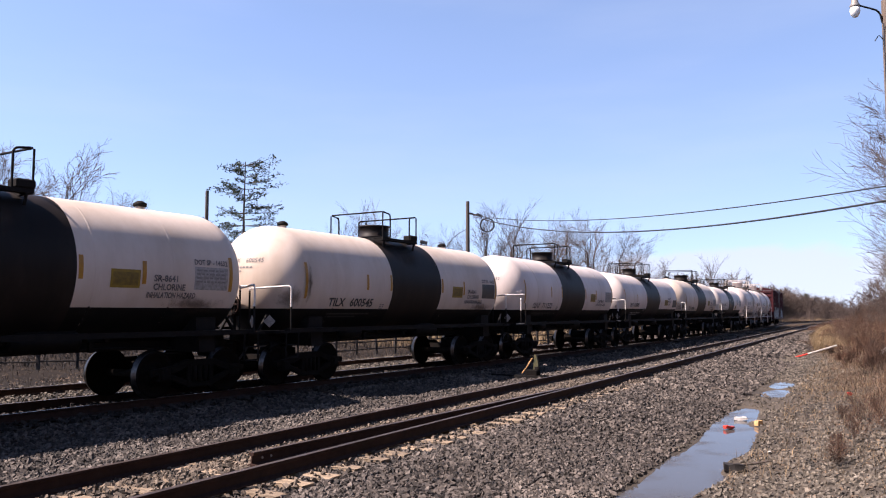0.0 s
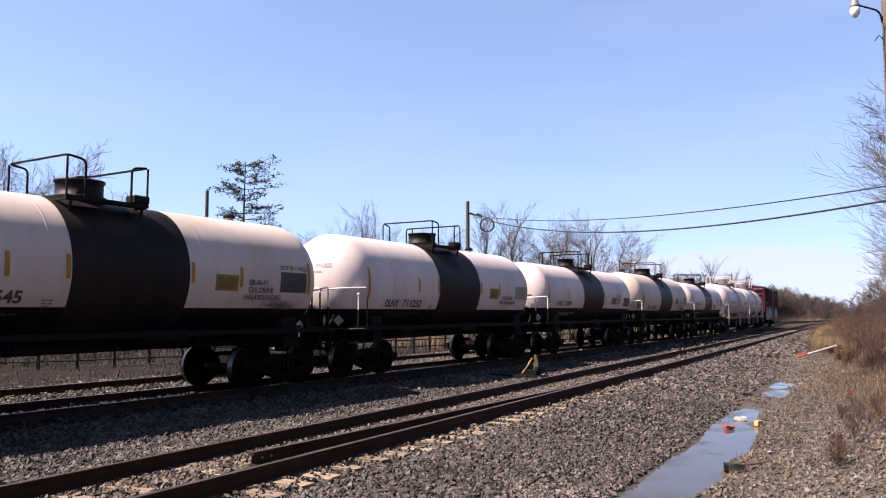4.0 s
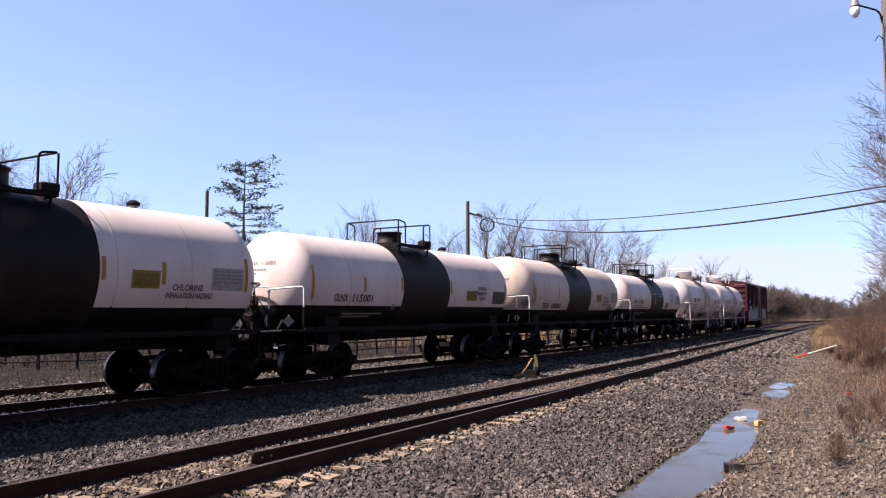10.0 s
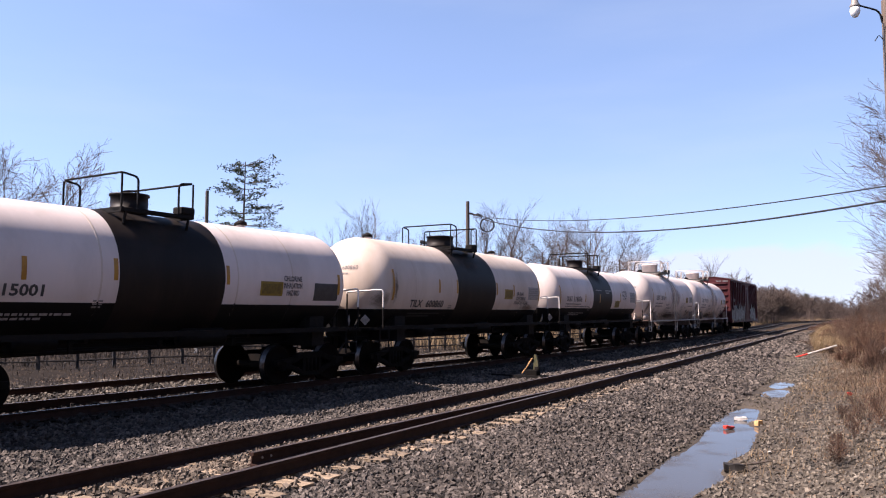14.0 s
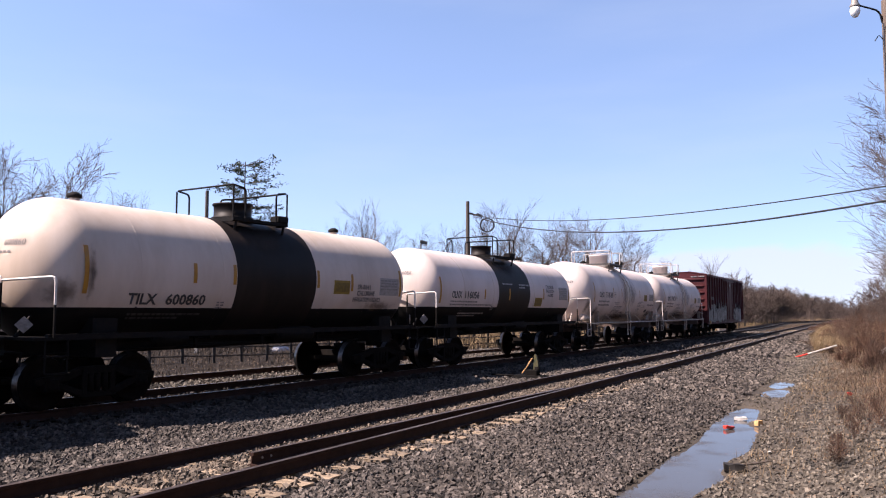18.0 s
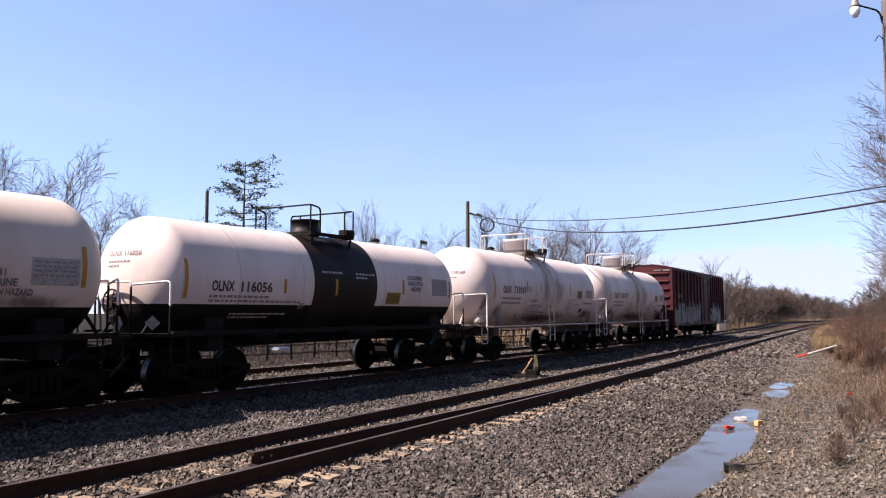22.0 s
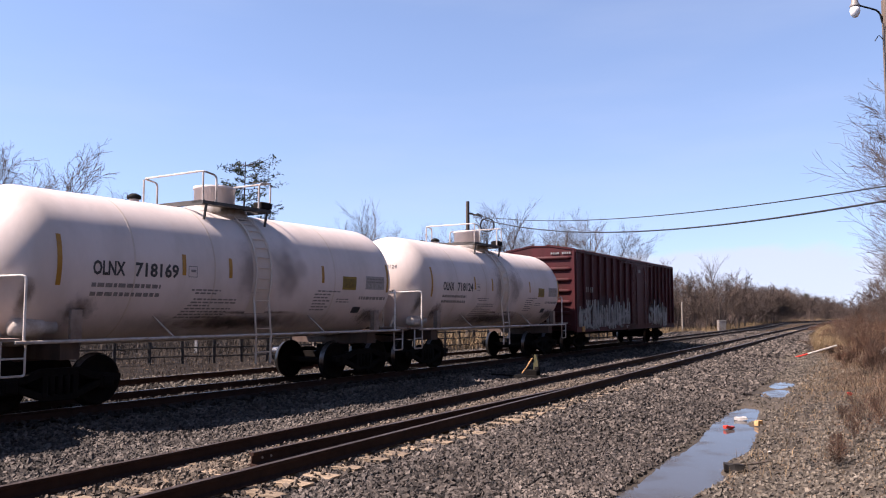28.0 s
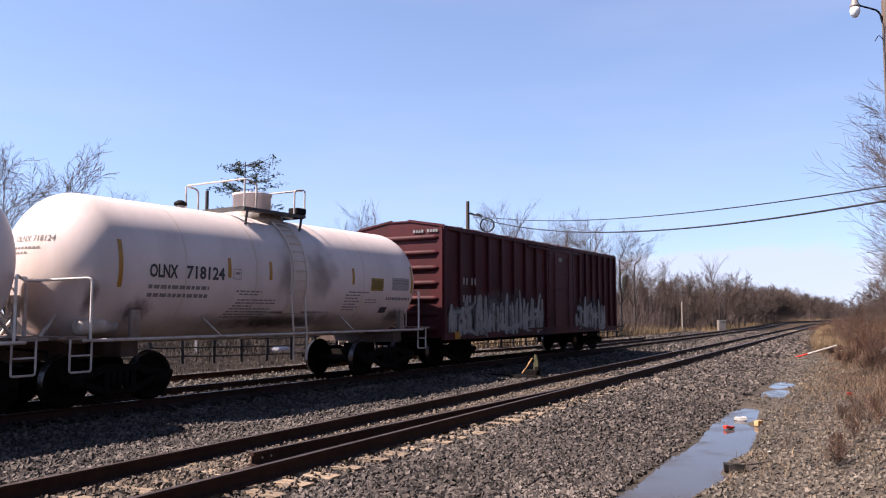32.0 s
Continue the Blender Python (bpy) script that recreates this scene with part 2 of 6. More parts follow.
def tube(bm, pts, r, sides=8, r2=None, caps=True):
    """A round bar along a row of points."""
    pts = [Vector(p) for p in pts]
    rings = []
    n = len(pts)
    up = None
    for i, p in enumerate(pts):
        d = (pts[min(i + 1, n - 1)] - pts[max(i - 1, 0)]).normalized()
        if up is None:
            up = Vector((0, 0, 1)) if abs(d.z) < 0.9 else Vector((1, 0, 0))
        a = d.cross(up)
        if a.length < 1e-4:
            a = d.cross(Vector((0, 1, 0)))
        a.normalize()
        up = a.cross(d).normalized()
        k = r if r2 is None else r + (r2 - r) * i / max(1, n - 1)
        rings.append([bm.verts.new(p + (a * math.cos(2 * math.pi * j / sides) + up * math.sin(2 * math.pi * j / sides)) * k) for j in range(sides)])
    for q0, q1 in zip(rings, rings[1:]):
        for j in range(sides):
            bm.faces.new((q0[j], q0[(j + 1) % sides], q1[(j + 1) % sides], q1[j]))
    if caps:
        bm.faces.new(rings[0][::-1])
        bm.faces.new(rings[-1])


def lathe(bm, profile, axis="y", seg=40, centre=(0, 0, 0), pick=None):
    """Turn (position along the axis, radius) rows about an axis. pick(position, angle) chooses the material."""
    c = Vector(centre)
    rings = []
    for p, r in profile:
        ring = []
        for j in range(seg):
            a = 2 * math.pi * j / seg
            u, v = r * math.sin(a), r * math.cos(a)
            q = {"y": (u, p, v), "x": (p, u, v), "z": (u, v, p)}[axis]
            ring.append(bm.verts.new(c + Vector(q)))
        rings.append(ring)
    for i, (q0, q1) in enumerate(zip(rings, rings[1:])):
        for j in range(seg):
            vs = (q0[j], q1[j], q1[(j + 1) % seg], q0[(j + 1) % seg])
            f = bm.faces.new(vs)
            f.smooth = True
            if pick:
                f.material_index = pick((profile[i][0] + profile[i + 1][0]) / 2, 2 * math.pi * (j + 0.5) / seg)
    bm.faces.new(rings[0])
    bm.faces.new(rings[-1][::-1])
    return rings


def mesh_of(bm, mats, name="mesh", normals=True):
    if normals:
        bmesh.ops.recalc_face_normals(bm, faces=bm.faces)
    me = bpy.data.meshes.new(name)
    bm.to_mesh(me)
    bm.free()
    for m in (mats if isinstance(mats, (list, tuple)) else [mats]):
        me.materials.append(m)
    return me


def part(name, bm, material_, parent, label="", at=None):
    ob = new(name, mesh_of(bm, material_, name))
    ob.parent = parent
    if at is not None:
        ob.matrix_basis = at
    if label:
        tagged(ob, label)
    return ob


def piece(name, me, parent, at=None):
    ob = new(name, me)
    ob.parent = parent
    if at is not None:
        ob.matrix_basis = at
    return ob


def thing(name, label, category, group="", kind="", at=None):
    ob = new(name)
    ob.empty_display_size = 0.3
    if at is not None:
        ob.matrix_basis = at
    return tagged(ob, label, category, group, kind)


def solid(name, bm, material_, label, category="", group="", kind="", at=None):
    ob = new(name, mesh_of(bm, material_, name))
    if at is not None:
        ob.matrix_basis = at
    return tagged(ob, label, category, group, kind)


def from_arrays(name, verts, faces, mat):
    me = bpy.data.meshes.new(name)
    me.from_pydata(verts.tolist() if hasattr(verts, "tolist") else verts, [], faces.tolist() if hasattr(faces, "tolist") else faces)
    me.materials.append(mat)
    me.update()
    return me


# ---------------------------------------------------------------- the lines in plan
def train_x(y):
    f = lambda v: (-7.132e-4 * v + 0.6431068) * v - 16.42639
    d = lambda v: -1.4265e-3 * v + 0.6431068
    if y < 8:
        return f(8) + d(8) * (y - 8)
    if y > 115:
        return f(115) + d(115) * (y - 115) + 0.004 * (y - 115) ** 2
    return f(y)


def near_x(y):
    f = lambda v: (-6.35e-5 * v + 0.544589) * v - 7.67297
    if y > 90:
        return f(90) + (0.544589 - 1.27e-4 * 90) * (y - 90) + 0.004 * max(0, y - 100) ** 2
    return f(y)


class Line:
    """A track centre line in plan, by length along it; 0 lies abreast of the camera."""

    def __init__(self, fx, y0=-90.0, y1=330.0, step=0.5):
        ys = np.arange(y0, y1, step)
        self.p = np.stack([[fx(y) for y in ys], ys], 1)
        d = np.gradient(self.p, axis=0)
        d /= np.linalg.norm(d, axis=1)[:, None]
        self.d = d
        s = np.concatenate([[0], np.cumsum(np.linalg.norm(np.diff(self.p, axis=0), axis=1))])
        self.s = s - np.interp(0, ys, s)

    def at(self, s, w=0.0):
        x = np.interp(s, self.s, self.p[:, 0] + self.d[:, 1] * w)
        y = np.interp(s, self.s, self.p[:, 1] - self.d[:, 0] * w)
        return float(x), float(y)

    def way(self, s):
        return float(np.interp(s, self.s, self.d[:, 0])), float(np.interp(s, self.s, self.d[:, 1]))

    def turn(self, s):
        dx, dy = self.way(s)
        return math.degrees(math.atan2(-dx, dy))


MAIN = Line(train_x)
NEAR = Line(near_x)

# ---------------------------------------------------------------- ground
DIR = Vector((0.4778, 0.8785, 0.0))
RIGHT = Vector((0.8785, -0.4778, 0.0))


def off(x, y):
    """Metres to the right of the near track's centre line."""
    return (x - near_x(y)) * 0.8785


def off_main(x, y):
    return (x - train_x(y)) * 0.862


RISE = [(-900, -0.3), (-60, -0.3), (-30, -0.34), (-12, -0.34), (-2.4, -0.31), (-1.7, -0.235), (1.7, -0.235), (2.3, -0.30),
        (3.4, -0.42), (4.0, -0.455), (5.0, -0.455), (5.6, -0.40), (7.0, -0.18), (9.0, 0.05), (12.0, 0.45), (17.0, 0.8), (60, 0.9), (900, 0.6)]
RX = [r[0] for r in RISE]
RZ = [r[1] for r in RISE]


# hollows of the ditch that hold water: start, end along the line, offset, half width
HOLLOWS = ((8.5, 19.6, 4.33, 0.335), (19.7, 22.6, 4.10, 0.29), (25.6, 27.7, 4.36, 0.25), (28.3, 30.6, 4.22, 0.26))


def ground_z(x, y):
    a = off(x, y)
    z = float(np.interp(a, RX, RZ))
    if 3.2 < a < 5.8 and 0 < y < 36:
        b = (x + 7.673) * 0.4778 + y * 0.8785
        for b0, b1, mid, half in HOLLOWS:
            if b0 - 0.6 < b < b1 + 0.6:
                k = max(0.0, min(1.0, (b - b0) / 0.9 + 0.5, (b1 - b) / 0.9 + 0.5))
                bend = mid + 0.16 * noise.noise(Vector((b * 0.5, 4, mid))) + 0.012 * (b - b0)
                z -= 0.15 * k * math.exp(-((a - bend) / half) ** 2)
    m = off_main(x, y)
    k = max(0.0, min(1.0, (2.3 - abs(m)) / 0.7))
    z = z * (1 - k) + (-0.235) * k
    if y < 75:
        k = max(0.0, min(1.0, (1.2 - abs(m + 3.4)) / 0.7))
        z = z * (1 - k) + (-0.172) * k
    rough = 0.035 if a > 5 else 0.018
    if abs(a) > 2.0:
        z += rough * (noise.noise(Vector((x * 0.9, y * 0.9, 0))) + 0.6 * noise.noise(Vector((x * 2.7, y * 2.7, 3))))
    if a > 8 or m < -9:
        z += 0.12 * noise.noise(Vector((x * 0.2, y * 0.2, 7)))
    return z


def spread(lo, hi, near_lo, near_hi, fine, grow):
    v = list(np.arange(near_lo, near_hi, fine))
    step, q = fine, near_hi
    while q < hi:
        v.append(q)
        step *= grow
        q += step
    v.append(hi)
    step, q = fine, near_lo
    head = []
    while q > lo:
        step *= grow
        q -= step
        head.append(max(q, lo))
    return sorted(set(head + v))


def build_ground():
    A = spread(-700, 700, -10.0, 9.0, 0.19, 1.12)
    B = spread(-120, 1500, 4.0, 36.0, 0.24, 1.07)
    verts, faces, mats = [], [], []
    for b in B:
        for a in A:
            p = Vector((-7.673, 0, 0)) + DIR * b + RIGHT * a
            verts.append((p.x, p.y, ground_z(p.x, p.y)))
    n = len(A)
    for i in range(len(B) - 1):
        for j in range(n - 1):
            faces.append((i * n + j, i * n + j + 1, (i + 1) * n + j + 1, (i + 1) * n + j))
    me = from_arrays("ground", verts, faces, M["ballast"])
    for extra in ("dirt", "cinder", "leafy"):
        me.materials.append(M[extra])
    idx = []
    for f in faces:
        x = sum(verts[k][0] for k in f) / 4
        y = sum(verts[k][1] for k in f) / 4
        a, m = off(x, y), off_main(x, y)
        w = 0.5 * noise.noise(Vector((x * 0.7, y * 0.7, 1)))
        if m < -6.6 + w:
            idx.append(3)
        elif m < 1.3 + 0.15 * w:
            # under and beyond the train: bed with shade put into its colour
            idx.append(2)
        else:
            idx.append(0 if a < 3.6 + w else 1)
    me.polygons.foreach_set("material_index", idx)
    me.polygons.foreach_set("use_smooth", [True] * len(faces))
    tagged(new("ground", me), "crushed stone and sandy soil beside the railway", "ground", kind="structure")


build_ground()

# ---------------------------------------------------------------- tracks
RAIL_SECTION = [(-0.035, 0.0), (-0.035, -0.028), (-0.012, -0.045), (-0.009, -0.13), (-0.068, -0.152), (-0.070, -0.168),
                (0.070, -0.168), (0.068, -0.152), (0.009, -0.13), (0.012, -0.045), (0.035, -0.028), (0.035, 0.0)]


def rail_mesh(points, name="rail"):
    """Rail section carried along points (x, y); the head faces take the second material."""
    pts = [Vector((x, y, 0)) for x, y in points]
    verts, faces, idx = [], [], []
    n = len(RAIL_SECTION)
    for i, p in enumerate(pts):
        d = (pts[min(i + 1, len(pts) - 1)] - pts[max(i - 1, 0)]).normalized()
        r = Vector((d.y, -d.x, 0))
        for u, z in RAIL_SECTION:
            q = p + r * u
            verts.append((q.x, q.y, z))
    for i in range(len(pts) - 1):
        for j in range(n):
            k = (j + 1) % n
            faces.append((i * n + j, (i + 1) * n + j, (i + 1) * n + k, i * n + k))
            idx.append(1 if j == n - 1 else 0)
    faces.append(tuple(range(n)))
    faces.append(tuple((len(pts) - 1) * n + j for j in range(n))[::-1])
    idx += [0, 0]
    me = from_arrays(name, verts, faces, M["rail"])
    me.materials.append(M["railhead"])
    me.polygons.foreach_set("material_index", idx)
    return me


def tie_mesh(seed, mat="tie"):
    rng = random.Random(seed)
    bm = bmesh.new()
    box(bm, (0, 0, -0.09), (2.6, 0.225, 0.18))
    bmesh.ops.bevel(bm, geom=bm.edges[:], offset=0.012, segments=1, affect="EDGES")
    for v in bm.verts:
        v.co += Vector((rng.uniform(-0.03, 0.03), rng.uniform(-0.01, 0.01), rng.uniform(-0.006, 0.006)))
    return mesh_of(bm, M[mat], "tie")


TIES = [tie_mesh(k) for k in range(4)]
DARK_TIES = [tie_mesh(k, "tie_dark") for k in range(4)]


def build_track(line, w0, label, s0, s1, tie0, tie1, gauge=0.7525):
    track = thing("railway_track", label, "track", "railway tracks", kind="structure")
    for side in (-1, 1):
        piece("rail", rail_mesh([line.at(s, w0 + side * gauge) for s in np.arange(s0, s1, 1.0)]), track)
    rng = random.Random(int(w0 * 10) + 5)
    s = tie0
    while s < tie1:
        x, y = line.at(s, w0 + rng.uniform(-0.05, 0.05))
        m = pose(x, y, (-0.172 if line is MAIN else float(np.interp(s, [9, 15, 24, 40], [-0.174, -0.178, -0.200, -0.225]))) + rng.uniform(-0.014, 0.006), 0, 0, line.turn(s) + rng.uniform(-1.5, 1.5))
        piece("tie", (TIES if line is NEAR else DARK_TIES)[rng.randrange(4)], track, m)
        s += 0.53 + rng.uniform(-0.03, 0.03)
    return track


build_track(NEAR, 0.0, "rusty siding track with weathered timber ties in crushed stone", -12, 230, -10.0, 95.0)
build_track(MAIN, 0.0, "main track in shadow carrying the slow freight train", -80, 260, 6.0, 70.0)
tagged(new("stored_rail", rail_mesh([MAIN.at(t, float(np.interp(t, [34, 64], [-3.45, -1.75]))) for t in np.arange(-10, 62, 1.0)], "stored_rail")),
       "long rusty rail stored on the ground beyond the main track", "rail")

# a spare rail lies inside the siding, upright on the ties, its cut end drilled with two bolt holes
def loose_rail():
    bm = bmesh.new()
    me = rail_mesh([(-2.30 + 5.0 * k, 9.66 + 8.1 * k) for k in np.linspace(0, 1, 10)])
    ob = tagged(new("spare_rail", me), "loose rusty rail lying between the siding rails", "rail")
    for k in (0.018, 0.034):
        b = bmesh.new()
        lathe(b, [(-0.006, 0.016), (0.004, 0.016)], "x", 10)
        h = part("bolt_hole", b, M["placard"], ob, "bright drilled bolt hole")
        h.matrix_basis = pose(-2.30 + 5.0 * k + 0.011, 9.66 + 8.1 * k - 0.007, -0.085, 0, 0, -31.7)
    return ob


loose_rail()

# ---------------------------------------------------------------- railway cars
TANK_R, TANK_Z, TANK_HALF, HEAD = 1.36, 2.42, 4.66, 0.95


def tank_size(radius, middle):
    """Radius and height of the axis of the tank that is built next."""
    global TANK_R, TANK_Z
    TANK_R, TANK_Z = radius, middle


AXLE, WHEEL_R = 0.89, 0.457


def wheelset_mesh():
    bm = bmesh.new()
    tube(bm, [(-1.05, 0, 0), (1.05, 0, 0)], 0.075, 10)
    for s in (-1, 1):
        x = 0.7525 * s
        prof = [(-0.075 * s + x, 0.49), (-0.045 * s + x, 0.487), (-0.035 * s + x, WHEEL_R), (0.065 * s + x, WHEEL_R - 0.006),
                (0.065 * s + x, 0.38), (0.02 * s + x, 0.33), (0.03 * s + x, 0.17), (0.08 * s + x, 0.14), (0.08 * s + x, 0.02)]
        rings = lathe(bm, prof, "x", 30)
        for r0, r1 in ((rings[1], rings[2]), (rings[2], rings[3])):
            for f in {f for v in r0 for f in v.link_faces} & {f for v in r1 for f in v.link_faces}:
                f.material_index = 1
    for k in range(4):
        a = k * math.pi / 2 + 0.4
        for s in (-1, 1):
            box(bm, (0.835 * s, 0.24 * math.sin(a), 0.24 * math.cos(a)), (0.012, 0.05, 0.05), mat=0)
    return mesh_of(bm, [M["wheel"], M["tread"]], "wheelset")


def side_frame_mesh():
    bm = bmesh.new()
    pts = [(-1.15, 0.50), (-0.62, 0.56), (-0.34, 0.66), (0.34, 0.66), (0.62, 0.56), (1.15, 0.50)]
    for (y0, z0), (y1, z1) in zip(pts, pts[1:]):
        c = Vector((0, (y0 + y1) / 2, (z0 + z1) / 2))
        d = Vector((0, y1 - y0, z1 - z0))
        box(bm, c, (0.13, d.length + 0.05, 0.13), rx=math.atan2(z1 - z0, y1 - y0))
    for y0, z0, y1, z1 in ((-0.85, 0.46, -0.3, 0.25), (-0.3, 0.23, 0.3, 0.23), (0.3, 0.25, 0.85, 0.46)):
        d = Vector((0, y1 - y0, z1 - z0))
        box(bm, (0, (y0 + y1) / 2, (z0 + z1) / 2), (0.12, d.length + 0.06, 0.11), rx=math.atan2(z1 - z0, y1 - y0))
    for y in (-0.28, 0.28):
        box(bm, (0, y, 0.45), (0.14, 0.1, 0.42))
    for y in (-AXLE, AXLE):
        box(bm, (0, y, 0.455), (0.17, 0.27, 0.24))
        box(bm, (0.09, y, 0.455), (0.06, 0.18, 0.18))
    for y in (-0.14, 0.0, 0.14):
        lathe(bm, [(0.27, 0.055), (0.60, 0.055)], "z", 10, (0.02, y, 0))
    bmesh.ops.bevel(bm, geom=[e for e in bm.edges if e.calc_length() > 0.08], offset=0.012, segments=1, affect="EDGES")
    return mesh_of(bm, M["bogie"], "side_frame")


def bolster_mesh():
    bm = bmesh.new()
    box(bm, (0, 0, 0.5), (1.95, 0.32, 0.26))
    box(bm, (0, 0, 0.72), (0.7, 0.5, 0.2))
    for y in (-0.5, 0.5):
        box(bm, (0, y, 0.38), (1.6, 0.09, 0.14))
        for x in (-0.7525, 0.7525):
            box(bm, (x, y * 0.98, 0.42), (0.09, 0.06, 0.3))
    return mesh_of(bm, M["bogie"], "bolster")


WHEELS, FRAME, BOLSTER = wheelset_mesh(), side_frame_mesh(), bolster_mesh()
ROLLING = []  # (wheelset, its place in the truck)


def add_truck(car, y):
    truck = piece("truck", BOLSTER, car, pose(0, y, 0))
    for s in (-1, 1):
        piece("side_frame", FRAME, truck, pose(1.02 * s, 0, 0, 0, 0, 0 if s > 0 else 180))
    for a in (-AXLE, AXLE):
        w = piece("wheelset", WHEELS, truck, pose(0, a, WHEEL_R))
        ROLLING.append((w, a))
    return truck


def coupler_mesh():
    bm = bmesh.new()
    box(bm, (0, -0.2, 0.88), (0.18, 0.7, 0.17))
    box(bm, (0.05, -0.55, 0.88), (0.3, 0.24, 0.28))
    box(bm, (-0.13, -0.62, 0.88), (0.1, 0.16, 0.27))
    box(bm, (0, 0.2, 0.88), (0.42, 0.3, 0.34))
    tube(bm, [(-0.3, -0.1, 0.75), (-0.28, -0.35, 0.5), (-0.1, -0.62, 0.42), (0.02, -0.7, 0.5)], 0.025, 6)
    tube(bm, [(0.1, -0.45, 1.03), (0.3, -0.25, 1.05), (1.25, -0.2, 1.02), (1.3, -0.25, 0.8)], 0.014, 6)
    bmesh.ops.bevel(bm, geom=[e for e in bm.edges if e.calc_length() > 0.1], offset=0.02, segments=1, affect="EDGES")
    return mesh_of(bm, M["steel_black"], "coupler")


COUPLER = coupler_mesh()


def lettering(text, size, mat, name="lettering", bold=0.022):
    """Flat lettering as a mesh in the xy plane, starting at the origin."""
    cu = bpy.data.curves.new("text", "FONT")
    cu.body, cu.size, cu.resolution_u, cu.offset = text, size, 2, size * bold
    tmp = bpy.data.objects.new("text", cu)
    scene.collection.objects.link(tmp)
    dg = bpy.context.evaluated_depsgraph_get()
    me = bpy.data.meshes.new_from_object(tmp.evaluated_get(dg))
    bpy.data.objects.remove(tmp)
    bpy.data.curves.remove(cu)
    me.name = name
    me.materials.clear()
    me.materials.append(mat)
    return me


def wrap(me, y, z, proud=0.008, r=None, width=None):
    """Bend a flat mesh in the xy plane on to the tank's near flank: x runs along the car, y round the shell."""
    r = (r or TANK_R) + proud
    a0 = math.asin(max(-1, min(1, (z - TANK_Z) / (TANK_R))))
    xs = [v.co.x for v in me.vertices]
    k = width / (max(xs) - min(xs)) if width else 1.0
    x0 = min(xs)
    for v in me.vertices:
        a = a0 + v.co.y / r
        v.co = Vector((r * math.cos(a), y + (v.co.x - x0) * k, TANK_Z + r * math.sin(a)))
    return me


def patch(w, h, nx=1, ny=9):
    bm = bmesh.new()
    vs = [[bm.verts.new((w * i / nx, h * j / ny, 0)) for i in range(nx + 1)] for j in range(ny + 1)]
    for j in range(ny):
        for i in range(nx):
            bm.faces.new((vs[j][i], vs[j][i + 1], vs[j + 1][i + 1], vs[j + 1][i]))
    return bm


def on_shell(name, w, h, y, z, mat, car, label="", proud=0.006):
    me = wrap(mesh_of(patch(w, h), mat, name, normals=False), y, z, proud)
    ob = piece(name, me, car)
    if label:
        tagged(ob, label)
    return ob


def text_rows(car, y, z, widths, h, gap, mat, label, indent=()):
    """Writing too small to read: rows of short bars."""
    bm = bmesh.new()
    rng = random.Random(int(y * 100) + int(z * 10))
    for i, w in enumerate(widths):
        x = indent[i] if i < len(indent) else 0.0
        end = x + w
        while x < end - 0.04:
            k = min(rng.uniform(0.05, 0.16), end - x)
            v = [bm.verts.new((x + dx, -i * gap + dy, 0)) for dx, dy in ((0, 0), (k, 0), (k, h), (0, h))]
            bm.faces.new(v)
            x += k + 0.03
    ob = piece("small_print", wrap(mesh_of(bm, mat, "small_print", normals=False), y, z, 0.006), car)
    tagged(ob, label, kind="stuff")
    return ob


def pipe(name, pts, r, mat, car, label="", sides=8):
    bm = bmesh.new()
    tube(bm, pts, r, sides)
    return part(name, bm, mat, car, label)


def rounded(pts, r=0.12, n=4):
    """Round the corners of a row of points."""
    pts = [Vector(p) for p in pts]
    out = [pts[0]]
    for a, b, c in zip(pts, pts[1:], pts[2:]):
        k = min(r, (a - b).length / 2, (c - b).length / 2)
        p, q = b + (a - b).normalized() * k, b + (c - b).normalized() * k
        for i in range(n + 1):
            t = i / n
            out.append(p * (1 - t) ** 2 + b * 2 * t * (1 - t) + q * t * t)
    out.append(pts[-1])
    return out


def shell_mesh(paint, band, waist, half=TANK_HALF, head=HEAD):
    """Tank: cylinder with dished heads. band: half length of the black belt (0: none); waist: angle below which it is black."""
    seg = 96
    ys = sorted({-half, half, *(-band, band), *np.linspace(-half, half, 23).round(3)}) if band else list(np.linspace(-half, half, 21))
    prof = []
    rings = 22
    for k in range(rings):
        a = math.pi / 2 * (1 - k / rings)
        prof.append((-half - head * math.sin(a), max(0.02, TANK_R * math.cos(a) ** 0.97)))
    prof += [(y, TANK_R) for y in ys]
    for k in range(rings - 1, -1, -1):
        a = math.pi / 2 * (1 - k / rings)
        prof.append((half + head * math.sin(a), max(0.02, TANK_R * math.cos(a) ** 0.97)))
    bm = bmesh.new()
    lathe(bm, prof, "y", seg, (0, 0, TANK_Z))
    if waist is not None:
        bmesh.ops.bisect_plane(bm, geom=bm.verts[:] + bm.edges[:] + bm.faces[:], dist=1e-5, plane_co=(0, 0, waist), plane_no=(0, 0, 1))
    for f in bm.faces:
        c = f.calc_center_median()
        f.smooth = True
        f.material_index = 1 if band and abs(c.y) < band else 2 if waist is not None and c.z < waist else 0
    return mesh_of(bm, [paint, M["black"], M["soot"]], "tank")


def top_rails(car, mat, y0, y1, z0, z1, half_w, stub):
    """Two U-shaped safety rails across the ends of the dome platform."""
    for y, k in ((y0, 1), (y1, -1)):
        top = [(half_w, y + k * stub, z0), (half_w, y + k * stub, z1 - 0.05), (half_w, y, z1), (-half_w, y, z1), (-half_w, y + k * stub, z1 - 0.05), (-half_w, y + k * stub, z0)]
        pipe("safety_rail", rounded(top, 0.1), 0.022, mat, car)
        for x in (-half_w, half_w):
            pipe("rail_post", [(x, y, z0), (x, y, z1 - 0.02)], 0.02, mat, car)


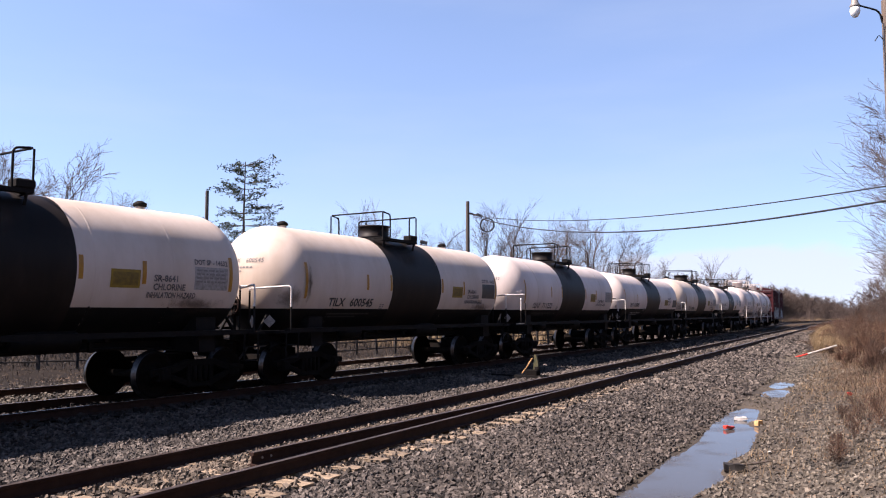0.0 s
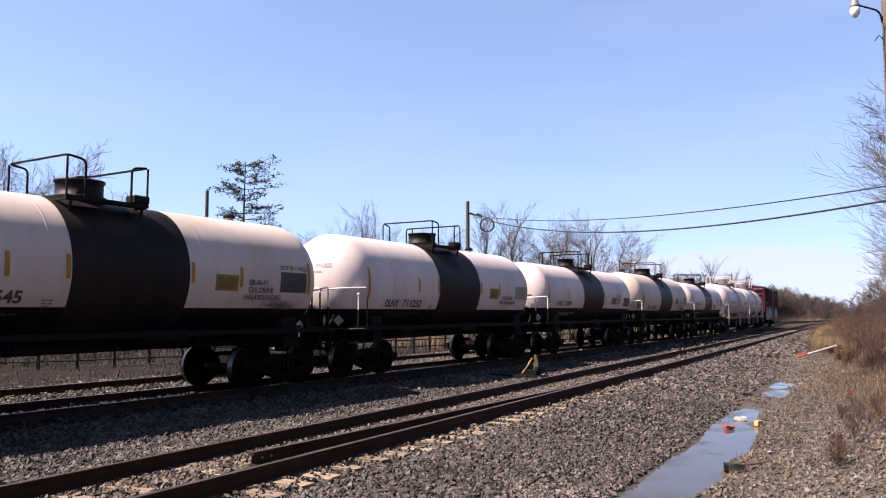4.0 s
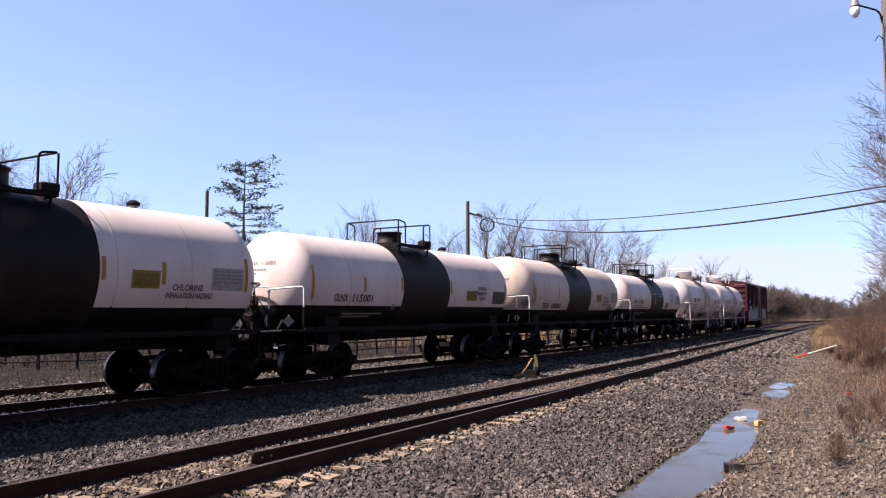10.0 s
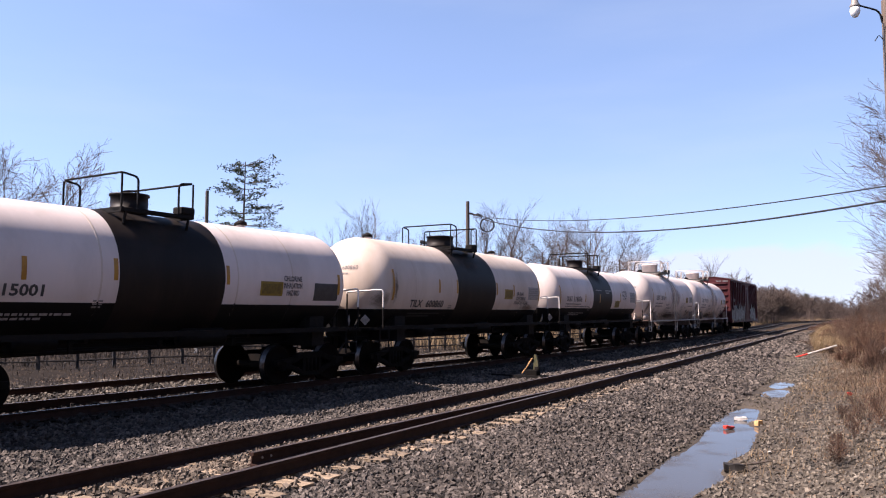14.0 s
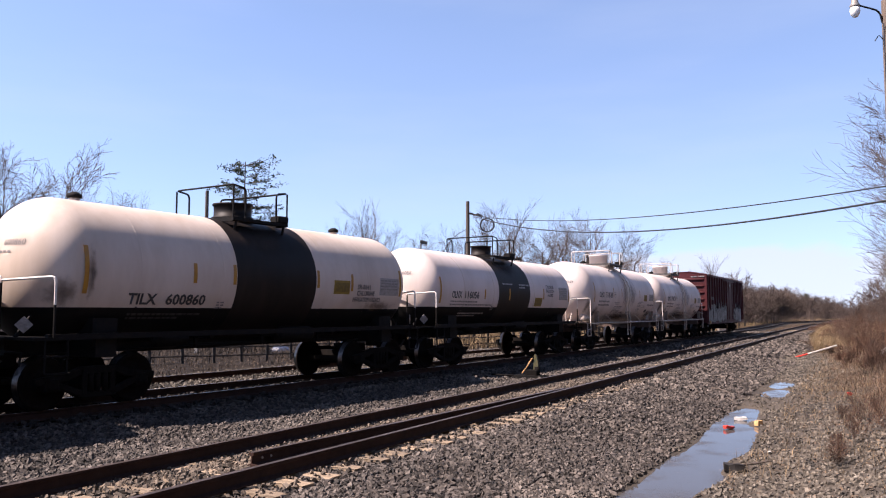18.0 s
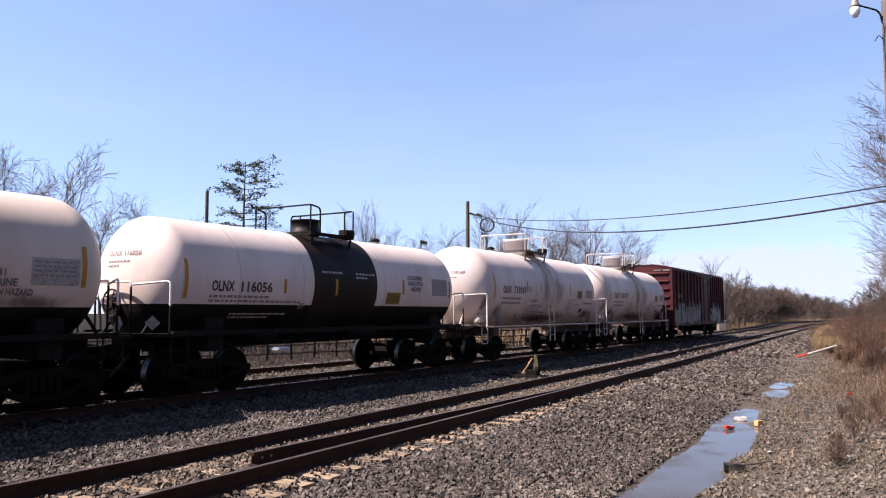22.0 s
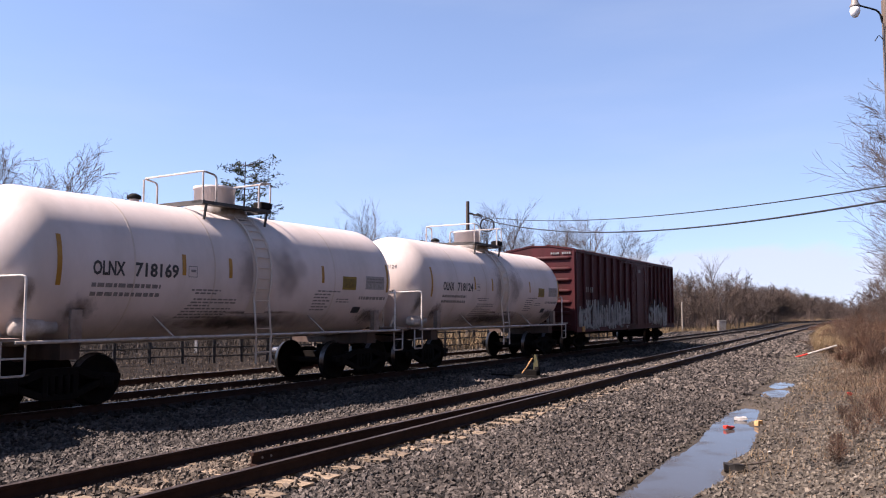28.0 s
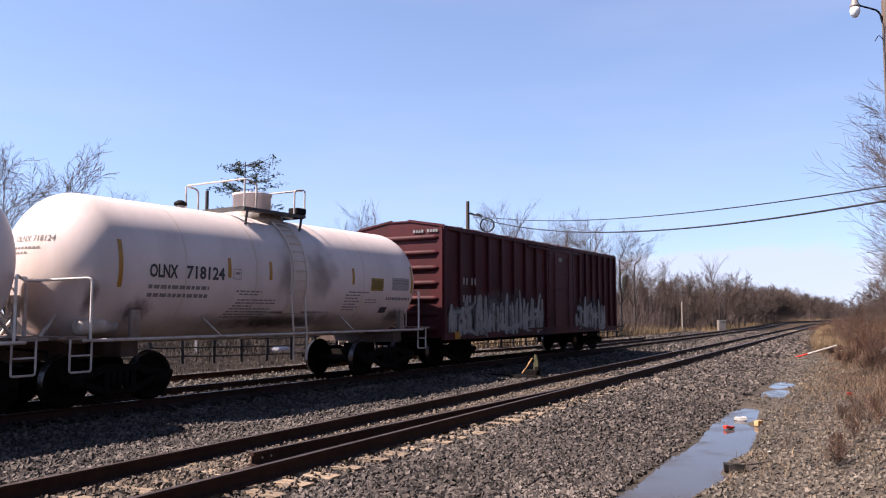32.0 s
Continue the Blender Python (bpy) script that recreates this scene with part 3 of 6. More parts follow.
def ladder(name, pts_l, pts_r, rungs, mat, car):
    bm = bmesh.new()
    tube(bm, pts_l, 0.022, 6)
    tube(bm, pts_r, 0.022, 6)
    for k in range(rungs):
        t = (k + 0.5) / rungs
        def on(p):
            i = min(int(t * (len(p) - 1)), len(p) - 2)
            return Vector(p[i]).lerp(Vector(p[i + 1]), t * (len(p) - 1) - i)
        tube(bm, [on(pts_l), on(pts_r)], 0.014, 6)
    return part(name, bm, mat, car)


def shell_arc(y, a0, a1, r, n=8):
    return [(r * math.cos(a0 + (a1 - a0) * k / n), y, TANK_Z + r * math.sin(a0 + (a1 - a0) * k / n)) for k in range(n + 1)]


def diamond(car, x, y, z, mat, turn=0.0):
    bm = bmesh.new()
    box(bm, (0, 0, 0), (0.012, 0.2, 0.2), rx=math.pi / 4)
    ob = part("hazard_placard", bm, mat, car, "white diamond hazard placard", pose(x, y, z, 0, 0, turn))
    b = bmesh.new()
    box(b, (0.008, 0, 0.0), (0.006, 0.13, 0.03))
    part("placard_print", b, M["letter_grey"], ob)
    return ob


def head_patch(car, me, y_end, dx, z, name, label):
    """Lay flat print on the front head of the tank."""
    for v in me.vertices:
        x, zz = dx + v.co.x, z + v.co.y
        rr = math.hypot(x, zz - TANK_Z)
        c = min(0.999, (rr / TANK_R)) ** (1 / 0.97)
        v.co = Vector((x, -(y_end[0] + y_end[1] * math.sqrt(max(0.0, 1 - c * c))) - 0.008, zz))
    ob = piece(name, me, car)
    tagged(ob, label)
    return ob


def tank_car(spec):
    """A tank car standing along y, its middle over the origin, its camera side towards +x."""
    white = spec["white"]
    dark = M["galv"] if white else M["steel_black"]
    car = thing("tank_car", spec["label"], "tank car", "cars of the freight train")
    tank = piece("tank", spec["shell"], car)
    # welded seam rings
    for y in ((-3.62, -1.62, 1.62, 3.3) if not white else (-3.1, -1.2, 2.6)):
        bm = bmesh.new()
        lathe(bm, [(y - 0.02, TANK_R + 0.001), (y - 0.012, TANK_R + 0.002), (y + 0.012, TANK_R + 0.002), (y + 0.02, TANK_R + 0.001)], "y", 64, (0, 0, TANK_Z),
              lambda p, a, k=abs(y): 1 if not white and TANK_R * math.cos(a) < spec["waist"] - TANK_Z else 0)
        part("seam", bm, [M["cream"], M["soot"]], tank)
    # underframe
    bm = bmesh.new()
    if white:
        bm.free()
        for s in (-1, 1):
            bm = bmesh.new()
            box(bm, (0, s * 4.95, 0.98), (0.5, 1.7, 0.34))
            box(bm, (0, s * 4.25, 1.02), (2.6, 0.36, 0.3))
            part("stub_sill", bm, M["rusty_white"], car, "rust-streaked white stub sill")
    else:
        box(bm, (0, 0, 1.08), (0.62, 11.1, 0.28))
        for s in (-1, 1):
            box(bm, (0, s * 4.25, 1.05), (2.5, 0.42, 0.34))
            for q in (-1, 1):
                box(bm, (q * 0.95, s * 4.25, 1.32), (0.5, 0.5, 0.5))
        part("centre_sill", bm, M["steel_black"], car)
        for s in (-1, 1):
            bm = bmesh.new()
            box(bm, (1.36 * s, 0, 1.26), (0.09, 10.9, 0.1))
            part("running_board", bm, M["steel_black"], car)
    for s in (-1, 1):
        add_truck(car, 4.25 * s)
        piece("coupler", COUPLER, car, pose(0, 5.6 * s, 0, 0, 0, 0 if s < 0 else 180))
    # end platforms with handrails and steps
    pm = M["galv"] if white else M["steel_black"]
    for s in (-1, 1):
        bm = bmesh.new()
        box(bm, (0, 5.45 * s, 1.235), (2.86, 0.5, 0.05))
        part("end_platform", bm, M["grimy_white"] if white else M["steel_black"], car)
        # a hoop across the end, and on both sides a rail that slants out round the head to the edge of the platform
        # rails, knobs and edges carry sunlight in their raised colour
        top, corner = 2.27, M["sunlit_rail"]
        dark_post = M["galv"] if white else M["steel_black"]
        pipe("end_handrail", rounded([(0.55, 5.78 * s, top - 0.1), (0.55, 5.78 * s, top), (-0.55, 5.78 * s, top), (-0.55, 5.78 * s, top - 0.1)], 0.08), 0.022, corner, car, "pale metal end handrail")
        for x in (-0.55, 0.55):
            pipe("handrail_post", [(x, 5.78 * s, 1.25), (x, 5.78 * s, top - 0.1)], 0.022, dark_post, car)
        for x in (-1, 1):
            if white:
                pipe("side_handrail", rounded([(0.55 * x, 5.78 * s, top - 0.06), (1.42 * x, 5.13 * s, top), (1.42 * x, 5.13 * s, 1.2)], 0.1), 0.024, corner, car, "white painted side handrail")
            elif spec["hoop"]:
                far = spec["hoop"] * s
                pipe("side_handrail", rounded([(0.55 * x, 5.78 * s, top - 0.06), (1.43 * x, far, top), (1.43 * x, far, 1.8)], 0.1), 0.022, corner, car, "pale side handrail coloured as if sunlit")
                pipe("handrail_post", [(1.43 * x, far, 1.25), (1.43 * x, far, 1.8)], 0.022, M["steel_black"], car)
            else:
                pipe("side_handrail", rounded([(0.55 * x, 5.78 * s, top - 0.03), (1.0 * x, 5.50 * s, top + 0.01), (1.44 * x, 5.02 * s, top + 0.03)], 0.1), 0.022, corner, car, "pale grab rail round the tank head, coloured as if sunlit")
                pipe("rail_bracket", [(0.98 * x, 5.52 * s, top), (0.93 * x, 5.33 * s, top + 0.03)], 0.02, corner, car)
                pipe("rail_bracket", [(1.44 * x, 5.02 * s, top + 0.03), (1.28 * x, 4.94 * s, top + 0.03)], 0.016, dark_post, car)
                pipe("grab_post", [(1.44 * x, 5.34 * s, 1.74), (1.44 * x, 5.34 * s, 2.12)], 0.02, corner, car, "pale upper half of a grab post")
                pipe("grab_post", [(1.44 * x, 5.34 * s, 1.25), (1.44 * x, 5.34 * s, 1.74)], 0.024, M["steel_black"], car)
                pipe("grab_post", [(1.45 * x, 4.98 * s, 1.25), (1.45 * x, 4.98 * s, 2.0)], 0.014, M["steel_black"], car)
                bm = bmesh.new()
                lathe(bm, [(2.09, 0.02), (2.11, 0.036), (2.14, 0.036), (2.16, 0.015)], "z", 10, (1.44 * x, 5.34 * s, 0))
                part("post_knob", bm, corner, car, "bright knob on a grab post")
                bm = bmesh.new()
                box(bm, (1.445 * x, 5.42 * s, 1.266), (0.03, 0.62, 0.018))
                part("platform_edge", bm, corner, car, "worn platform edge coloured as if sunlit")
        bm = bmesh.new()
        box(bm, (0, 5.78 * s, 1.235), (1.3, 0.18, 0.05))
        part("end_step", bm, M["grimy_white"] if white else M["steel_black"], car)
        for x in (-1.42, 1.42):
            bm = bmesh.new()
            tube(bm, rounded([(x, 5.1 * s, 1.22), (x, 5.1 * s, 0.66), (x, 5.5 * s, 0.66), (x, 5.5 * s, 1.22)], 0.05), 0.02, 6)
            tube(bm, [(x, 5.1 * s, 0.94), (x, 5.5 * s, 0.94)], 0.016, 6)
            part("sill_step", bm, M["galv"] if white else M["steel_black"], car)
        # frame struts under the head
        for x in (-0.62, 0.62):
            pipe("head_brace", [(x, 5.55 * s, 1.25), (x, 5.18 * s, 1.75)], 0.035, pm, car)
    # hand brake wheel on the front platform
    bm = bmesh.new()
    ring = [(0.27 * math.cos(k * math.pi / 10), 0, 0.27 * math.sin(k * math.pi / 10)) for k in range(21)]
    tube(bm, ring, 0.018, 6, caps=False)
    for k in range(5):
        a = k * 2 * math.pi / 5
        tube(bm, [(0, 0, 0), (0.26 * math.cos(a), 0, 0.26 * math.sin(a))], 0.012, 5)
    tube(bm, [(0, 0.12, 0), (0, -0.02, 0)], 0.05, 8)
    part("brake_wheel", bm, M["galv"] if white else M["rail"], car, "", pose(-0.15, -5.7, 1.86))
    bm = bmesh.new()
    box(bm, (-0.15, -5.6, 1.78), (0.22, 0.14, 0.4))
    box(bm, (-0.15, -5.58, 1.42), (0.08, 0.08, 0.5))
    part("brake_housing", bm, pm, car)
    # brake cylinder and reservoir
    bm = bmesh.new()
    lathe(bm, [(-0.42, 0.02), (-0.4, 0.13), (-0.32, 0.155), (0.1, 0.155), (0.16, 0.11), (0.36, 0.11), (0.37, 0.02)], "y", 18)
    part("brake_cylinder", bm, M["galv"] if white else M["steel_black"], car, "", pose(1.0, -4.72, 1.42) if white else pose(0.95, -2.6, 1.14))
    if not white:
        # brake gear slung under the sill
        bm = bmesh.new()
        lathe(bm, [(-0.62, 0.02), (-0.58, 0.16), (-0.5, 0.2), (0.5, 0.2), (0.58, 0.16), (0.62, 0.02)], "y", 16)
        part("air_reservoir", bm, M["steel_black"], car, "", pose(0.78, 1.1, 1.16))
        for p in ([(0.62, -2.2, 1.02), (0.5, 2.9, 0.98)], [(0.36, -3.2, 0.92), (0.4, 3.2, 0.96)]):
            pipe("brake_rod", p, 0.02, M["steel_black"], car)
        pipe("train_line", rounded([(0.45, -5.4, 0.92), (0.42, -3.0, 0.96), (0.42, 3.0, 0.96), (0.45, 5.4, 0.92)], 0.2), 0.028, M["steel_black"], car)
        for y in (-1.9, 0.0, 1.9):
            bm = bmesh.new()
            box(bm, (1.08, y, 1.2), (0.5, 0.07, 0.1))
            box(bm, (0.86, y, 1.1), (0.06, 0.07, 0.3))
            part("board_bracket", bm, M["steel_black"], car)
        for s in (-1, 1):
            pipe("brake_hose", rounded([(0.32, 5.6 * s, 0.86), (0.34, 5.85 * s, 0.62), (0.2, 5.95 * s, 0.42)], 0.12), 0.026, M["cable"], car)
    # dome platform, valve housing, rails
    zt = TANK_Z + TANK_R
    c = spec["man"]
    bm = bmesh.new()
    if white:
        lathe(bm, [(zt - 0.12, 0.45), (zt + 0.50, 0.45), (zt + 0.51, 0.47), (zt + 0.57, 0.47), (zt + 0.60, 0.03)], "z", 32, (0, c, 0))
        part("valve_housing", bm, M["white"], car, "stained white valve housing")
        b2 = bmesh.new()
        lathe(b2, [(zt - 0.25, 0.80), (zt + 0.08, 0.70), (zt + 0.12, 0.5)], "z", 32, (0, c, 0))
        part("housing_base", b2, M["grey_steel"], car, "dark grey housing base")
    else:
        k = spec["dome"]
        lathe(bm, [(zt - 0.12, k), (zt + 0.02, k), (zt + 0.03, k + 0.06), (zt + 0.08, k + 0.06), (zt + 0.09, k + 0.01), (zt + 0.34, k + 0.01), (zt + 0.35, k + 0.04), (zt + 0.39, k + 0.04), (zt + 0.41, 0.03)], "z", 32, (0, c, 0))
        part("valve_housing", bm, M["black"], car)
    py0, py1, pz, pw, rz = spec["platform"]
    for x0, x1 in ((-pw, -0.62), (0.62, pw)):
        bm = bmesh.new()
        box(bm, ((x0 + x1) / 2, (py0 + py1) / 2, pz), (x1 - x0, py1 - py0, 0.05))
        part("walkway_grating", bm, M["dark_steel"] if white else M["steel_black"], car)
    for x in (-pw, pw):
        bm = bmesh.new()
        box(bm, (x, (py0 + py1) / 2, pz - 0.01), (0.05, py1 - py0 + 0.04, 0.07))
        for y in (py0 + 0.1, py1 - 0.1):
            r = math.hypot(x, pz - 0.1 - TANK_Z)
            tube(bm, [(x, y, pz - 0.03), (x * 0.93, y, TANK_Z + math.sqrt(max(0.01, (TANK_R) ** 2 - (x * 0.93) ** 2)))], 0.03, 6)
        part("walkway_bracket", bm, M["dark_steel"] if white else M["steel_black"], car)
    for y in (py0 + 0.03, py1 - 0.03):
        bm = bmesh.new()
        box(bm, (0, y, pz - 0.01), (2 * pw, 0.06, 0.1))
        part("walkway_frame", bm, M["dark_steel"] if white else M["steel_black"], car)
    bm = bmesh.new()
    box(bm, (pw - 0.12, py1 - 0.12, pz + 0.11), (0.3, 0.34, 0.16))
    bmesh.ops.bevel(bm, geom=bm.edges[:], offset=0.025, segments=1, affect="EDGES")
    part("tool_box", bm, M["steel_black"], car, "black box on the platform corner")
    top_rails(car, M["galv"] if white else M["steel_black"], py0, py1, pz, rz, pw, 0.36)
    # small vents on the back of the shell
    for y in spec["vents"]:
        bm = bmesh.new()
        lathe(bm, [(zt + 0.05, 0.02), (zt + 0.06, 0.14), (zt + 0.12, 0.14), (zt + 0.17, 0.06)], "z", 14, (0, y, 0))
        vent = part("vent", bm, M["steel_black"], car, "small dark vent cap")
        bm = bmesh.new()
        lathe(bm, [(zt - 0.06, 0.10), (zt + 0.055, 0.10)], "z", 14, (0, y, 0))
        part("vent_stem", bm, spec["paint"], vent)
    if white:
        # long side pipe rail, brackets, ladder over the flank
        for s in (-1, 1):
            pipe("side_rail", rounded([(1.46 * s, -5.3, 1.19), (1.46 * s, 5.3, 1.19)]), 0.03, M["galv"], car, "white side pipe rail")
            for y in (-4.25, 4.25):
                bm = bmesh.new()
                box(bm, (1.36 * s, y, 1.44), (0.16, 0.05, 0.52))
                box(bm, (1.45 * s, y, 1.44), (0.03, 0.2, 0.56))
                part("bolster_bracket", bm, M["grimy_white"], car)
            for y in (-2.2, 2.2):
                pipe("rail_strut", [(1.46 * s, y, 1.19), (1.1 * s, y - 0.25, 1.62)], 0.018, M["galv"], car)
        lat = shell_arc(spec["ladder"] - 0.22, 1.25, -0.35, TANK_R + 0.05)
        rat = shell_arc(spec["ladder"] + 0.22, 1.25, -0.35, TANK_R + 0.05)
        dn = [(1.47, 0, 1.2), (1.47, 0, 0.58)]
        ladder("ladder", lat + [(x, spec["ladder"] - 0.22, z) for x, _, z in dn], rat + [(x, spec["ladder"] + 0.22, z) for x, _, z in dn], 13, M["cream"], car)
        bm = bmesh.new()
        for a0, a1 in ((1.2, -0.62),):
            pts0 = shell_arc(spec["ladder"] - 0.30, a0, a1, TANK_R + 0.012, 12)
            pts1 = shell_arc(spec["ladder"] + 0.30, a0, a1, TANK_R + 0.012, 12)
            for i in range(12):
                bm.faces.new([bm.verts.new(p) for p in (pts0[i], pts1[i], pts1[i + 1], pts0[i + 1])])
        part("wear_plate", bm, M["cream"], car, "soiled plate behind the ladder")
    # reflectors, placard, lettering on the near flank
    for y, z, h in spec["reflectors"]:
        on_shell("reflector", 0.09, h, y, z, M["yellow"], car, "faded yellow reflector strip")
    y, z, w, h = spec["plate"]
    on_shell("notice_plate", w, h, y, z, M["notice"], car, "yellow notice panel")
    on_shell("notice_print", w * 0.86, h * 0.7, y + w * 0.07, z + h * 0.14, M["letter_brown"], car, proud=0.009)
    for text, y, z, size, width, mat in spec["words"]:
        words = text.split(" ") if size > 0.26 else [text]
        unit = width / (sum(len(w) for w in words) + 1.3 * (len(words) - 1))
        for word in words:
            me = wrap(lettering(word, size, M[mat], bold=0.03), y, z, 0.010, width=unit * len(word))
            tagged(piece("lettering", me, car), "painted stencil lettering")
            y += unit * (len(word) + 1.3)
    for y, z, widths, h, gap, mat, indent in spec["print"]:
        text_rows(car, y, z, widths, h, gap, M[mat], "rows of small stencilled print", indent)
    for y, z, w, h, mat in spec["panels"]:
        on_shell("data_panel", w, h, y, z, M[mat], car, "faded data panel", proud=0.005)
        if mat != "letter":
            text_rows(car, y + 0.05, z + h - 0.09, [w - 0.1] * max(1, int(h / 0.09) - 1), 0.035, 0.075, M["letter_grey" if mat != "letter_grey" else "letter_light"], "rows of small stencilled print")
    if spec.get("head"):
        dx, up = (-0.20, 2.93) if white else (-0.40, 2.80) if spec["ends"] is LONG else (-0.30, 2.83)
        for word, step in zip(spec["head"].split(" "), (0.0, 0.49)):
            me = lettering(word, 0.155, M["letter_faded"], bold=0.004)
            head_patch(car, me, spec["ends"], dx + step, up, "head_lettering", "stencilled mark on the tank head")
        bm = bmesh.new()
        for i, w in enumerate((0.62, 0.34)):
            x = 0.0
            while x < w:
                bm.faces.new([bm.verts.new((x + dx, -i * 0.09 + dy, 0)) for dx, dy in ((0, 0), (0.07, 0), (0.07, 0.04), (0, 0.04))])
                x += 0.1
        head_patch(car, mesh_of(bm, M["letter_grey"], "head_print", normals=False), spec["ends"], dx + 0.02, up - 0.13, "head_print", "rows of small stencilled print")["kind"] = "stuff"
    for y in spec["diamonds"]:
        diamond(car, 1.06, y, 1.47, M["placard"], math.copysign(28, y))
    return car


M["letter_brown"] = material("worn_brown_print", (0.13, 0.085, 0.015), (0.22, 0.14, 0.015), 0.6, scale=16)

M["rusty_white"] = material("rust_streaked_white_steel", (0.085, 0.05, 0.036), (0.045, 0.026, 0.018), 0.7, scale=3, dirt=(0.13, 0.09, 0.07), dirt_scale=1.6, dirt_at=(0.55, 0.8), stretch=(1, 1, 0.3))
M["rust_stain"] = material("brown_rust_stain", (0.07, 0.036, 0.022), (0.12, 0.07, 0.045), 0.8, scale=6, stretch=(1, 1, 0.3))


def fading(m, top=0.6, scale=7.0):
    """Let a stain thin out raggedly towards the edge of its patch."""
    nt = m.node_tree
    tc = nt.nodes.new("ShaderNodeTexCoord")
    mp = nt.nodes.new("ShaderNodeMapping")
    mp.inputs["Location"].default_value = (0.0, -1.0, -1.0)
    mp.inputs["Scale"].default_value = (0.0, 2.0, 2.0)
    ln = nt.nodes.new("ShaderNodeVectorMath")
    ln.operation = "LENGTH"
    ns = node(nt, "ShaderNodeTexNoise", Scale=scale, Detail=6.0)
    ad = nt.nodes.new("ShaderNodeMath")
    ad.operation = "ADD"
    rg = nt.nodes.new("ShaderNodeMapRange")
    rg.inputs["From Min"].default_value, rg.inputs["From Max"].default_value = 1.45, 0.55
    rg.inputs["To Max"].default_value = top
    rg.interpolation_type = "SMOOTHSTEP"
    nt.links.new(tc.outputs["Generated"], mp.inputs[0])
    nt.links.new(mp.outputs[0], ln.inputs[0])
    nt.links.new(tc.outputs["Object"], ns.inputs["Vector"])
    nt.links.new(ln.outputs["Value"], ad.inputs[0])
    nt.links.new(ns.outputs[0], ad.inputs[1])
    nt.links.new(ad.outputs[0], rg.inputs[0])
    nt.links.new(rg.outputs[0], nt.nodes["Principled BSDF"].inputs["Alpha"])


fading(M["rust_stain"])
M["grime"] = material("grey_brown_grime", (0.16, 0.115, 0.09), (0.22, 0.17, 0.14), 0.8, scale=5, stretch=(1, 1, 0.25))
fading(M["grime"], 0.42, 3.0)
M["dome_rust"] = material("thin_brown_rust", (0.05, 0.028, 0.018), (0.03, 0.019, 0.014), 0.85, scale=5, stretch=(1, 1, 0.25))
fading(M["dome_rust"], 0.6, 3.0)
M["overspray"] = material("mottled_overspray", (0.16, 0.18, 0.18), (0.05, 0.06, 0.065), 0.65, scale=4, mix=(0.38, 0.62), stretch=(1, 1, 0.6))
fading(M["overspray"], 0.8, 1.8)
LONG = (5.0, 0.66)
SHELL_BANDED = shell_mesh(M["white"], 1.26, 1.76)
SHELL_CREAM = shell_mesh(M["cream"], 1.26, 1.76)
SLIM, STOUT, USUAL = (1.30, 2.36), (1.43, 2.49), (TANK_R, TANK_Z)
tank_size(*SLIM)
SHELL_LONG = shell_mesh(M["white"], 1.26, 1.84, *LONG)
tank_size(*STOUT)
SHELL_WHITE = shell_mesh(M["white"], 0, None)
tank_size(*USUAL)


def spec_banded(label, words, head, cream=False, panel="letter", warn=(), plate=(1.92, 2.12, 0.62, 0.34), reflectors=None, long=False, extra=(), panel_at=(3.80, 2.12, 0.86, 0.46), shift=0.0, hoop=5.36):
    """Figures of a car with a black belt: all lettering as distances from its middle and heights over the rail."""
    return dict(
        white=False, label=label, paint=M["cream"] if cream else M["white"], shell=SHELL_LONG if long else SHELL_CREAM if cream else SHELL_BANDED,
        ends=LONG if long else (TANK_HALF, HEAD), waist=1.84 if long else 1.76, man=-0.15 + shift,
        platform=(-1.0 + shift, 0.68 + shift, 3.62 if long else 3.72, 0.92, 4.31 if long else 4.46), dome=0.35 if long else 0.42, hoop=hoop,
        vents=(-4.15, 3.5) if cream else (2.9,),
        reflectors=reflectors or [(-4.80, 2.0, 0.86), (-2.42, 2.25, 0.40), (-1.37, 2.25, 0.42), (1.29, 2.25, 0.42), (2.58, 2.2, 0.43), (4.70, 2.1, 0.72)],
        plate=plate, words=list(words) + list(warn),
        print=[(-3.75, 1.62, [1.7, 1.2], 0.05, 0.09, "letter_light" if long else "dim_print", ()), (-1.72, 1.86, [0.2, 0.2, 0.2], 0.035, 0.06, "letter_grey", ())] + list(extra),
        panels=[(*panel_at, panel)], head=head, diamonds=(-5.66, 5.66))


CARS = []  # car, distance of its middle along the line at the start, half distance between its trucks


